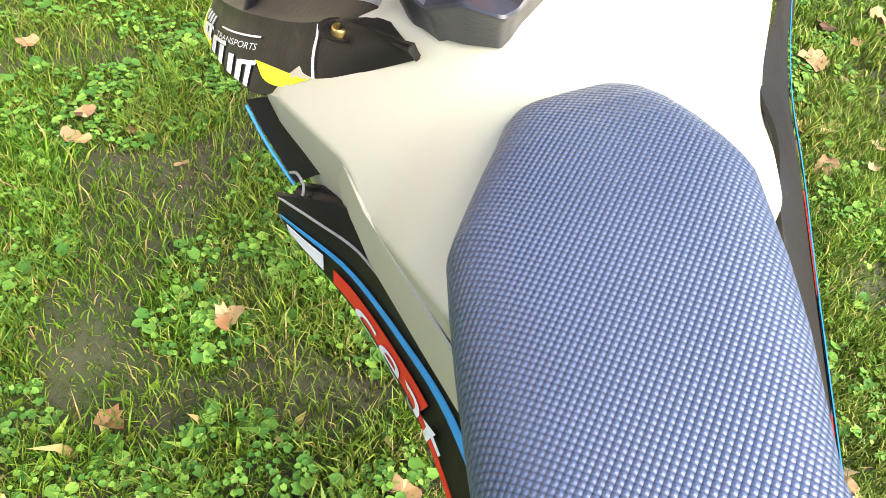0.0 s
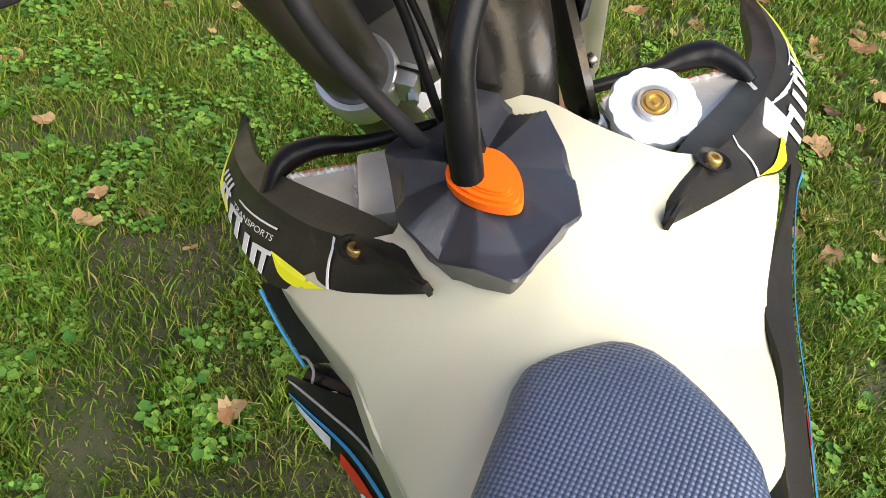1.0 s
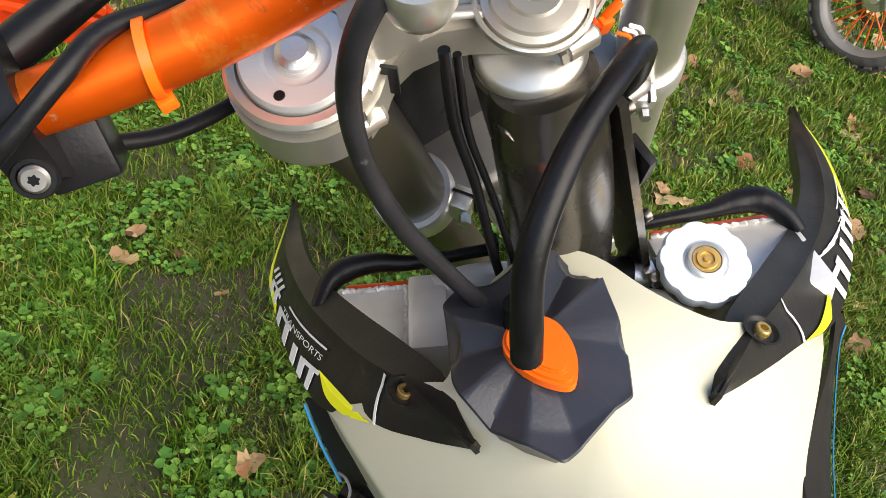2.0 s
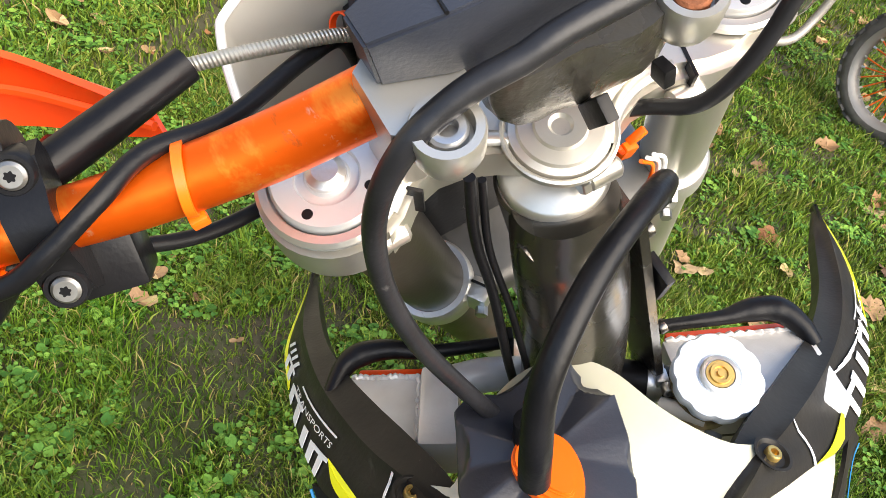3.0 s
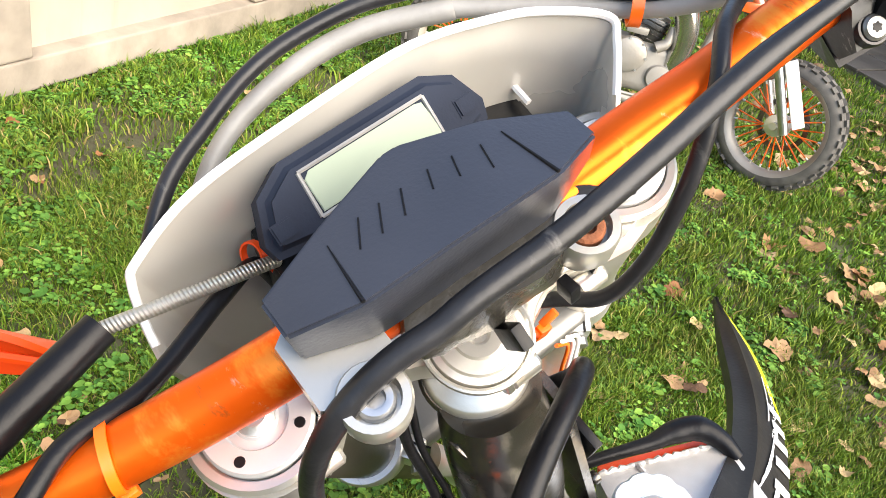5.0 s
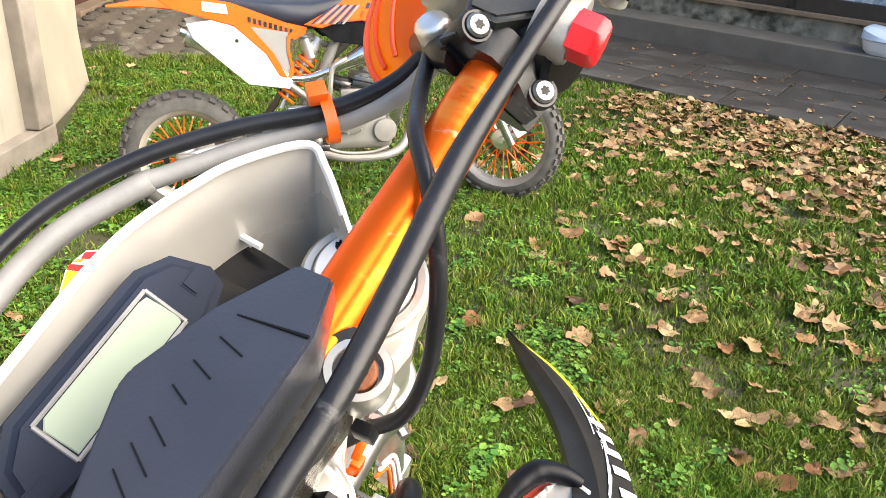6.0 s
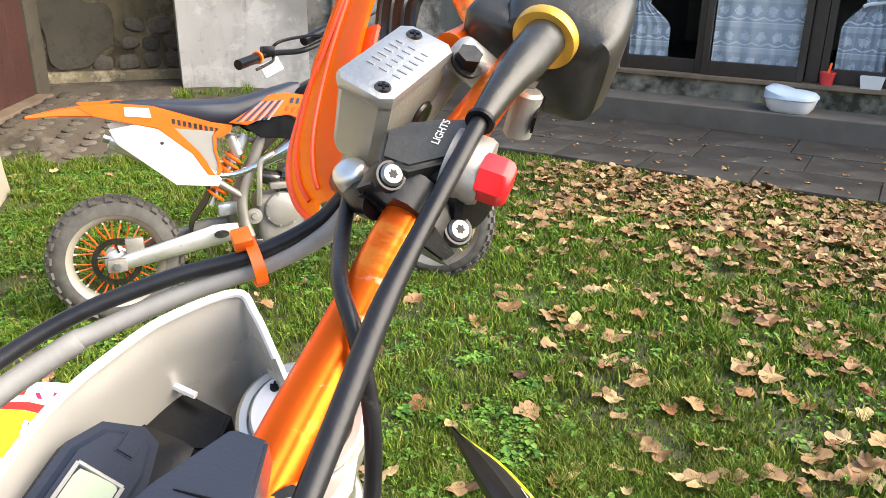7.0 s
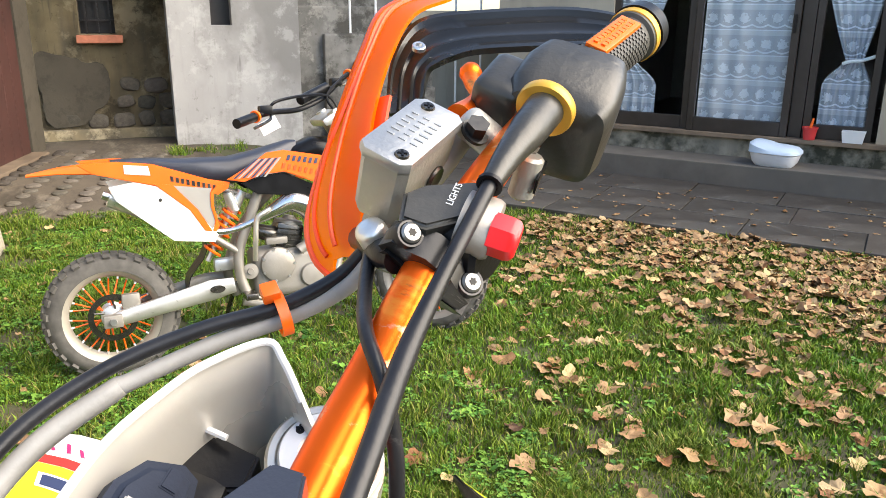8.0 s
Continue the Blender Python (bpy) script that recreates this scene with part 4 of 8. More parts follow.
def spoke_wheel(parent, m, R, w, rim_r, n_spokes, knobs, hub_r=0.035, disc=0.1, disc_side=-1, rim_mat=None):
    wheel = part("wheel", lathe([(rim_r - 0.024, -w * 0.16), (rim_r - 0.018, -w * 0.26), (rim_r - 0.004, -w * 0.40), (rim_r + 0.004, -w * 0.44), (rim_r + 0.006, -w * 0.40), (rim_r - 0.004, -w * 0.2),
                                 (rim_r - 0.006, w * 0.2), (rim_r + 0.006, w * 0.40), (rim_r + 0.004, w * 0.44), (rim_r - 0.004, w * 0.40), (rim_r - 0.018, w * 0.26), (rim_r - 0.024, w * 0.16), (rim_r - 0.024, -w * 0.16)], 56,
                                Matrix.Rotation(radians(90), 4, "X")), rim_mat or M["rim"], parent, "dusty wheel rim", m)
    part("tyre", knobby_tyre(R, w, knobs), M["tyre"], wheel, "dusty knobbly tyre", m)
    part("hub", lathe([(0, -0.06), (0.016, -0.06), (0.018, -0.045), (hub_r + .01, -0.04), (hub_r + .01, -0.03), (hub_r * 0.7, -0.02), (hub_r * 0.7, 0.02), (hub_r + .01, 0.03), (hub_r + .01, 0.04), (0.018, 0.045), (0.016, 0.06), (0, 0.06)], 20,
                      Matrix.Rotation(radians(90), 4, "X")), M["alu"], wheel, "", m)
    for k in range(n_spokes):
        a0 = 2 * math.pi * k / n_spokes
        lean = 0.35 * (1 if (k // 2) % 2 else -1)
        side = 0.034 * (1 if k % 2 else -1)
        p = Vector((hub_r * math.cos(a0 + lean), side, hub_r * math.sin(a0 + lean)))
        q = Vector(((rim_r - 0.022) * math.cos(a0), 0.006 * (1 if k % 2 else -1), (rim_r - 0.022) * math.sin(a0)))
        part("spoke", cyl_between(p, q, 0.0032, n=6), M["orange"], wheel, "", m)
        part("nipple", cyl_between(q + (p - q) * 0.1, q, 0.0046, n=6), M["alu"], wheel, "", m)
    if disc:
        bm = lathe([(disc - 0.022, -0.0015), (disc, -0.0015), (disc, 0.0015), (disc - 0.022, 0.0015), (disc - 0.022, -0.0015)], 40, Matrix.Translation((0, disc_side * 0.052, 0)) @ Matrix.Rotation(radians(90), 4, "X"))
        for k in range(5):
            a = 2 * math.pi * k / 5
            cyl_between((hub_r * math.cos(a), disc_side * 0.052, hub_r * math.sin(a)), ((disc - .02) * math.cos(a + .3), disc_side * 0.052, (disc - .02) * math.sin(a + .3)), 0.004, n=6, bm=bm)
        part("brake_disc", bm, M["dark_steel"], wheel, "drilled steel brake disc", m)
    return wheel


BIKE2 = basis((-0.345, 2.845, 0.0), (0.997, 0.08, 0), (-0.08, 0.997, 0)) @ pose(0, 0, 0, -7, 0, 0)


def oval(c, ry, rz, ax, n=14, p=0.75):
    """A rounded ring about c, across the direction ax in the x, z plane (degrees from x)."""
    a = radians(ax)
    out = []
    for k in range(n):
        t = 2 * math.pi * k / n
        u = math.copysign(abs(math.cos(t)) ** p, math.cos(t)) * ry
        v = math.copysign(abs(math.sin(t)) ** p, math.sin(t)) * rz
        out.append((c[0] - v * math.sin(a), c[1] + u, c[2] + v * math.cos(a)))
    return out


def plate(parent, name, outline, y, thick, material, label="", bow=0.0, m=None):
    """A side panel: an outline in x, z at the given y."""
    bm = prism([(a, b) for a, b in outline], thick, Matrix(((1, 0, 0, 0), (0, 0, 1 if y > 0 else -1, y), (0, 1, 0, 0), (0, 0, 0, 1))), bevel=min(0.004, thick * 0.4))
    return part(name, bm, material, parent, label, m)


def bike2():
    B = BIKE2
    e = empty("motocross_motorcycle", B, label="orange and white motocross motorcycle parked on the lawn", category="motorcycle")
    spoke_wheel(e, B @ pose(0.006, 0, 0.252), 0.256, 0.105, 0.180, 28, 26, disc=0.092, disc_side=-1)
    spoke_wheel(e, B @ pose(1.34, -0.05, 0.262, 0, 0, -40), 0.272, 0.08, 0.212, 28, 30, disc=0.11, disc_side=1, rim_mat=M["cast"])
    # swingarm
    sw = part("swingarm", loft([oval((x, -0.078, z), 0.014, h, 8) for x, z, h in ((-0.03, 0.243, 0.02), (0.05, 0.255, 0.03), (0.2, 0.282, 0.034), (0.38, 0.315, 0.042), (0.47, 0.325, 0.03))]), M["alu"], e, "dusty cast aluminium swingarm", B)
    part("swingarm_side", loft([oval((x, 0.078, z), 0.014, h, 8) for x, z, h in ((-0.03, 0.243, 0.02), (0.05, 0.255, 0.03), (0.2, 0.282, 0.034), (0.38, 0.315, 0.042), (0.47, 0.325, 0.03))]), M["cast"], sw, "", B)
    plate(sw, "swingarm_hole", tuple((0.40 + 0.03 * math.cos(t * 0.45), 0.318 + 0.016 * math.sin(t * 0.45)) for t in range(14)), -0.093, 0.002, M["dark_steel"], "", m=B)
    part("axle_block", box((0.07, 0.03, 0.05), (0.004, -0.095, 0.248), bevel=0.006), M["cast"], sw, "", B)
    part("brake_caliper", box((0.07, 0.035, 0.06), (0.075, -0.06, 0.312), bevel=0.012), M["cast"], sw, "", B)
    part("axle_nut", cyl_between((0.004, -0.11, 0.248), (0.004, -0.125, 0.248), 0.014, n=6), M["steel"], sw, "", B)
    # frame
    for nm, pts, r in (("frame_spine", ((0.96, 0, 0.84), (0.8, -0.03, 0.80), (0.64, -0.07, 0.75), (0.595, -0.085, 0.69), (0.555, -0.085, 0.60), (0.50, -0.085, 0.47), (0.495, -0.085, 0.36), (0.52, -0.085, 0.27)), 0.021),
                       ("frame_spar", ((0.96, 0, 0.84), (0.8, 0, 0.78), (0.62, 0.02, 0.64), (0.53, 0.06, 0.52), (0.47, 0.07, 0.36), (0.5, 0.07, 0.25)), 0.02),
                       ("down_tube", ((1.0, 0, 0.82), (0.97, 0, 0.6), (0.93, 0, 0.35), (0.85, -0.05, 0.23), (0.65, -0.07, 0.215), (0.5, -0.07, 0.25)), 0.018),
                       ("subframe", ((0.6, -0.06, 0.66), (0.4, -0.065, 0.73), (0.2, -0.06, 0.76)), 0.011),
                       ("subframe_strut", ((0.50, -0.09, 0.455), (0.40, -0.095, 0.53), (0.30, -0.09, 0.60)), 0.014)):
        part(nm, tube(pts, r), M["cast"], e, "", B)
    # engine
    en = part("engine", box((0.28, 0.17, 0.2), (0.69, 0, 0.35), bevel=0.04, seg=3), M["cast"], e, "dusty grey two-stroke engine", B)
    part("clutch_cover", lathe([(0, 0), (0.064, 0), (0.072, 0.006), (0.068, 0.02), (0.05, 0.028), (0.02, 0.03), (0, 0.03)], 32, Matrix.Translation((0.648, -0.085, 0.39)) @ Matrix.Rotation(radians(90), 4, "X")), M["cast"], en, "", B)
    part("ignition_cover", lathe([(0, 0), (0.046, 0), (0.05, 0.006), (0.046, 0.016), (0, 0.02)], 32, Matrix.Translation((0.79, -0.085, 0.33)) @ Matrix.Rotation(radians(90), 4, "X")), M["cast"], en, "", B)
    part("pivot_boss", lathe([(0, 0), (0.03, 0), (0.032, 0.01), (0.014, 0.012), (0.012, 0.02), (0, 0.02)], 20, Matrix.Translation((0.535, -0.085, 0.375)) @ Matrix.Rotation(radians(90), 4, "X")), M["cast"], en, "", B)
    part("water_pump", tube(((0.74, -0.1, 0.44), (0.775, -0.1, 0.47), (0.78, -0.09, 0.53)), 0.02, radii=[0.024, 0.02, 0.014]), M["cast"], en, "", B)
    part("top_mount", box((0.09, 0.04, 0.03), (0.655, -0.06, 0.485), bevel=0.008), M["cast"], en, "", B)
    for k in range(7):
        a = 2 * math.pi * k / 7
        part("cover_screw", cyl_between((0.648 + 0.066 * math.cos(a), -0.088, 0.39 + 0.066 * math.sin(a)), (0.648 + 0.066 * math.cos(a), -0.112, 0.39 + 0.066 * math.sin(a)), 0.005, n=8), M["steel"], en, "", B)
    cylr = Matrix.Translation((0.70, -0.01, 0.44)) @ Matrix.Rotation(radians(12), 4, "Y")
    part("cylinder", box((0.11, 0.11, 0.12), (0, 0, 0.05), bevel=0.012), M["dark_steel"], en, "", B @ cylr)
    part("cylinder_head", lathe([(0, 0.14), (0.02, 0.14), (0.03, 0.125), (0.058, 0.12), (0.062, 0.105), (0, 0.105)], 16), M["cast"], en, "", B @ cylr)
    for k in range(4):
        part("fin", box((0.118, 0.118, 0.005), (0, 0, 0.02 + 0.022 * k), bevel=0.002, seg=1), M["dark_steel"], en, "", B @ cylr)
    part("carburettor", tube(((0.71, -0.02, 0.5), (0.64, -0.03, 0.51), (0.58, -0.02, 0.53)), 0.03, radii=[0.022, 0.034, 0.03]), M["dark_steel"], en, "", B)
    part("kick_start", tube(((0.555, -0.11, 0.42), (0.56, -0.125, 0.50), (0.572, -0.125, 0.585), (0.60, -0.125, 0.61), (0.648, -0.12, 0.63)), 0.011), M["silver"], en, "bare metal kick-start lever", B)
    part("brake_pedal", tube(((0.5, -0.1, 0.29), (0.6, -0.11, 0.25), (0.72, -0.115, 0.245), (0.80, -0.115, 0.265)), 0.007), M["cast"], en, "", B)
    part("foot_peg", box((0.05, 0.09, 0.025), (0.52, -0.13, 0.285), bevel=0.005), M["dark_steel"], en, "", B)
    # exhaust
    part("expansion_chamber", tube(((0.79, -0.02, 0.30), (0.83, -0.06, 0.38), (0.835, -0.095, 0.50), (0.80, -0.115, 0.60), (0.725, -0.12, 0.645), (0.655, -0.115, 0.62), (0.585, -0.10, 0.585), (0.48, -0.09, 0.55), (0.38, -0.09, 0.55)), 0.03,
                                 radii=[0.03, 0.04, 0.047, 0.048, 0.043, 0.030, 0.018, 0.015, 0.015], n=18), M["chrome"], e, "bright steel expansion chamber", B)
    si = part("silencer", tube(((0.40, -0.098, 0.55), (0.3, -0.10, 0.60), (0.15, -0.102, 0.672), (0.04, -0.104, 0.722)), 0.036, radii=[0.032, 0.040, 0.042, 0.036], n=16), M["alu"], e, "brushed aluminium silencer", B)
    part("end_pipe", cyl_between((0.04, -0.104, 0.722), (0.018, -0.104, 0.732), 0.016), M["steel"], si, "", B)
    # rear suspension
    sa, sb = Vector((0.535, -0.055, 0.70)), Vector((0.375, -0.055, 0.43))
    ax = (sb - sa).normalized()
    sh = part("shock_body", cyl_between(sa, sa + ax * 0.12, 0.024, n=14), M["alu"], e, "dusty rear shock absorber", B)
    part("shock_rod", cyl_between(sa + ax * 0.1, sb, 0.012, n=10), M["steel"], sh, "", B)
    part("shock_reservoir", cyl_between((0.475, -0.07, 0.70), (0.50, -0.07, 0.62), 0.022, n=14, bevel=0.004), M["alu"], sh, "", B)
    u = ax.cross(Vector((0, 1, 0)))
    coil = [sa + ax * (0.085 + 0.19 * i / 70) + (u * math.cos(i * 0.628) + Vector((0, 1, 0)) * math.sin(i * 0.628)) * 0.034 for i in range(71)]
    part("spring", tube(coil, 0.0062, per=1, n=6), M["orange"], sh, "orange coil spring", B)
    part("mud_flap", sheet([[(0.30 + 0.012 * k - 0.02 * math.sin(k), -0.06 + 0.12 * j, 0.30 + 0.035 * k) for j in (0, 0.5, 1)] for k in range(7)], 0.004), M["rubber"], e, "", B)
    part("linkage", box((0.09, 0.05, 0.05), (0.45, 0, 0.40), bevel=0.01), M["alu"], e, "", B)
    # plastics
    def fender(name, pts, mat_, label):
        rows = []
        for x, z, w, dip in pts:
            rows.append([(x, -w + 2 * w * j / 10, z - dip * abs(-1 + 2 * j / 10) ** 2.2) for j in range(11)])
        return part(name, sheet(rows, 0.004), mat_, e, label, B)
    fender("rear_fender", ((-0.23, 0.815, 0.035, 0.005), (-0.12, 0.835, 0.07, 0.02), (0.02, 0.845, 0.085, 0.04), (0.18, 0.84, 0.085, 0.055), (0.36, 0.80, 0.075, 0.05)), M["orange"], "orange rear mudguard")
    fender("front_fender", ((0.96, 0.66, 0.05, 0.01), (1.06, 0.68, 0.075, 0.03), (1.22, 0.69, 0.08, 0.035), (1.40, 0.65, 0.06, 0.02), (1.50, 0.61, 0.03, 0.005)), M["orange"], "orange front mudguard")
    for sgn in (-1, 1):
        plate(e, "side_panel", ((0.04, 0.761), (0.127, 0.773), (0.265, 0.735), (0.415, 0.546), (0.40, 0.519), (0.249, 0.540), (0.061, 0.708)), 0.150 * sgn, 0.006, M["white"], "white side number plate", m=B)
        plate(e, "side_stripe", ((-0.06, 0.850), (0.077, 0.852), (0.2, 0.835), (0.31, 0.795), (0.40, 0.762), (0.478, 0.745), (0.47, 0.722), (0.43, 0.700), (0.30, 0.735), (0.265, 0.735), (0.127, 0.774), (-0.009, 0.812)), 0.134 * sgn, 0.006, M["orange"], "orange side panel", m=B)
        plate(e, "side_rim", ((0.195, 0.764), (0.264, 0.753), (0.346, 0.652), (0.394, 0.562), (0.366, 0.568), (0.318, 0.652)), 0.156 * sgn, 0.003, M["orange"], "", m=B)
        plate(e, "front_rim", ((0.47, 0.742), (0.435, 0.722), (0.411, 0.705), (0.407, 0.66), (0.422, 0.581), (0.410, 0.560), (0.394, 0.562), (0.408, 0.60), (0.396, 0.66), (0.398, 0.712), (0.425, 0.738)), 0.154 * sgn, 0.003, M["orange"], "", m=B)
        plate(e, "decal", ((0.264, 0.750), (0.405, 0.728), (0.400, 0.71), (0.398, 0.66), (0.409, 0.60), (0.394, 0.566), (0.346, 0.652)), 0.150 * sgn, 0.003, M["haze"], "grey clear decal", m=B)
        plate(e, "radiator_shroud", ((0.465, 0.756), (0.556, 0.805), (0.625, 0.850), (0.693, 0.856), (0.849, 0.825), (0.95, 0.80), (0.97, 0.66), (0.90, 0.70), (0.827, 0.712), (0.76, 0.742), (0.689, 0.771), (0.598, 0.766), (0.53, 0.742)), 0.150 * sgn, 0.008, M["orange"], "orange shroud with dark and white stripes", m=B)
        for k in range(8):
            x = 0.487 + 0.017 * k
            plate(e, "stripe", ((x, 0.757), (x + 0.010, 0.757), (x + 0.103 - 0.004 * k, 0.828), (x + 0.092 - 0.004 * k, 0.828)), 0.159 * sgn, 0.0015, M["navy" if k % 2 == 0 else "haze"], "", m=B)
        for k in range(7):
            x = 0.70 + 0.022 * k
            plate(e, "stripe", ((x, 0.815 - 0.004 * k), (x + 0.012, 0.814 - 0.004 * k), (x + 0.02, 0.835 - 0.004 * k), (x + 0.008, 0.836 - 0.004 * k)), 0.159 * sgn, 0.0015, M["navy"], "", m=B)
            plate(e, "mark", ((x - 0.02, 0.785 - 0.006 * k), (x - 0.008, 0.785 - 0.006 * k), (x - 0.002, 0.805 - 0.006 * k), (x - 0.014, 0.805 - 0.006 * k)), 0.159 * sgn, 0.0015, M["red_orange"], "", m=B)
        plate(e, "lower_shroud", ((0.52, 0.735), (0.60, 0.762), (0.69, 0.768), (0.85, 0.69), (0.84, 0.66), (0.70, 0.675), (0.58, 0.69)), 0.135 * sgn, 0.008, M["black"], "", m=B)
        plate(e, "panel_screw", tuple((0.215 + 0.007 * math.cos(t * 0.785), 0.700 + 0.007 * math.sin(t * 0.785)) for t in range(8)), 0.156 * sgn, 0.003, M["dark_steel"], "", m=B)
    random.seed(3)
    for k in range(9):
        x = 0.26 + 0.019 * k
        plate(e, "mark", ((x, 0.765 - 0.0055 * k), (x + 0.011, 0.763 - 0.0055 * k), (x + 0.011, 0.783 - 0.0055 * k), (x, 0.785 - 0.0055 * k)), -0.141, 0.0012, M["dark_steel"], "", m=B)
    plate(e, "mark", ((0.10, 0.805), (0.19, 0.793), (0.185, 0.828), (0.10, 0.838)), -0.141, 0.002, M["letter"], "", m=B)
    rows = [(0.06, 0.853, 0.06, 0.008), (0.2, 0.852, 0.085, 0.022), (0.32, 0.842, 0.10, 0.035), (0.42, 0.840, 0.105, 0.05), (0.5, 0.838, 0.10, 0.055), (0.6, 0.856, 0.085, 0.055), (0.68, 0.876, 0.065, 0.06), (0.74, 0.890, 0.05, 0.06), (0.775, 0.888, 0.035, 0.03)]
    part("seat", loft([[(x, w * math.copysign(abs(math.cos(2 * math.pi * k / 16)) ** 0.6, math.cos(2 * math.pi * k / 16)), z - h + h * math.copysign(abs(math.sin(2 * math.pi * k / 16)) ** 0.6, math.sin(2 * math.pi * k / 16))) for k in range(16)] for x, z, w, h in rows]), M["dash"], e, "dark grey ribbed seat", B)
    part("fuel_tank", loft([oval((x, 0, z), w, h, 20) for x, z, w, h in ((0.75, 0.82, 0.05, 0.04), (0.85, 0.85, 0.09, 0.05), (0.93, 0.84, 0.08, 0.06), (0.98, 0.82, 0.04, 0.05))]), M["black"], e, "", B)
    # fork and bars
    hx = lambda s: Vector((0.91 + 0.43 * s, -0.05 * max(0.0, s), 0.985 - 0.72 * s))
    for sgn in (-1, 1):
        leg = part("fork_leg", cyl_between(hx(-0.02) + Vector((0.02, 0.085 * sgn, 0)), hx(0.62) + Vector((0.02, 0.085 * sgn, 0)), 0.024), M["silver"], e, "", B)
        part("slider", cyl_between(hx(0.6) + Vector((0.02, 0.085 * sgn, 0)), hx(1.02) + Vector((-0.01, 0.085 * sgn, 0)), 0.019), M["steel"], leg, "", B)
        part("guard", box((0.05, 0.012, 0.28), hx(0.8) + Vector((0.06, 0.1 * sgn, 0)), Matrix.Rotation(radians(-30), 3, "Y"), bevel=0.005), M["white"], leg, "", B)
    for s, nm in ((0.02, "upper_clamp"), (0.27, "lower_clamp")):
        part(nm, box((0.09, 0.22, 0.035), hx(s), Matrix.Rotation(radians(-30), 3, "Y"), bevel=0.012), M["alu"], e, "bare aluminium fork clamp", B)
    part("head_tube", cyl_between(hx(0.04), hx(0.25), 0.03), M["silver"], e, "", B)
    part("number_plate", loft([[(1.07 - 0.05 * s + 0.04 * t * t, 0.10 * t * w, 1.0 - 0.22 * s) for t in (-1, -0.5, 0, 0.5, 1)] + [(1.065 - 0.05 * s + 0.04 * t * t, 0.10 * t * w, 1.0 - 0.22 * s) for t in (1, 0.5, 0, -0.5, -1)] for s, w in ((0, 0.8), (0.4, 1), (1, 0.7))]), M["black"], e, "black front number plate", B)
    # bars turned to the near side
    BP = ((0.492, -0.34, 0.971), (0.575, -0.26, 0.992), (0.66, -0.18, 1.005), (0.79, -0.06, 1.010), (0.90, 0.0, 1.045), (0.96, 0.07, 1.075), (1.06, 0.16, 1.14), (1.17, 0.26, 1.19))
    hb = part("handlebar", tube(BP, 0.011, n=10), M["black"], e, "black handlebar", B)
    part("bar_pad", cyl_between((0.80, -0.05, 1.045), (0.95, 0.06, 1.10), 0.020, n=14, bevel=0.004), M["black"], hb, "", B)
    for p, q, mid in ((BP[0], BP[1], BP[2]), (BP[7], BP[6], BP[5])):
        p, q, mid = Vector(p), Vector(q), Vector(mid)
        d = (q - p).normalized()
        part("grip", cyl_between(p, p + d * 0.11, 0.018, n=12, bevel=0.004), M["rubber"], hb, "", B)
        part("grip_collar", cyl_between(p + d * 0.110, p + d * 0.120, 0.0235, n=16), M["orange"], hb, "orange grip collar", B)
        part("grip_end", cyl_between(p - d * 0.006, p + d * 0.006, 0.0185, n=12), M["rubber"], hb, "", B)
        part("lever_perch", box((0.05, 0.05, 0.035), q + (mid - q) * 0.55 + Vector((0, 0, 0.015)), bevel=0.008), M["black"], hb, "", B)
        c = q + (mid - q) * 0.55
        part("lever", tube((c + Vector((0.02, 0, 0.0)), q + Vector((0.05, -0.01, -0.015)), p + Vector((0.06, 0, -0.02))), 0.006, n=8), M["dark_steel"], hb, "", B)
        part("cable", tube((c, c + Vector((0.06, 0, 0.05)), Vector((0.93, 0, 1.06)), Vector((0.99, 0.0, 0.95)), Vector((1.02, 0, 0.8))), 0.006, n=8), M["rubber"], hb, "", B)
    part("tag", box((0.075, 0.004, 0.05), (0.625, -0.25, 0.955), Matrix.Rotation(radians(-25), 3, "Y"), bevel=0.002), M["white"], hb, "white paper tag", B)
    part("side_stand", tube(((0.5, 0.08, 0.3), (0.46, 0.14, 0.15), (0.43, 0.20, -0.02)), 0.01), M["dark_steel"], e, "", B)


bike2()

# ---- the first motorcycle, leaning on its stand; the camera passes over it ----
# BODY: x across the tank, y forward, z away from the tank top; STEER: x along the handlebar, y forward, z up the steering head
BODY = Matrix.Translation((-0.001, -0.119, 0.939)) @ Matrix(((0.8688, 0.3868, 0.309), (-0.4067, 0.9135, 0.0), (-0.2823, -0.1257, 0.9511))).transposed().to_4x4()
STEER = Matrix.Translation((-0.096, -0.017, 1.117)) @ Matrix(((0.5911, 0.6561, 0.4691), (-0.8026, 0.5362, 0.2613), (-0.0801, -0.531, 0.8436))).transposed().to_4x4()
DOWN = Vector((0.190, 0.050, -0.980)).normalized()      # down the fork, in STEER

bike = empty("enduro_motorcycle", pose(0.0, -0.25, 0.0), label="worn enduro motorcycle with cream tank leaning on its stand", category="motorcycle")


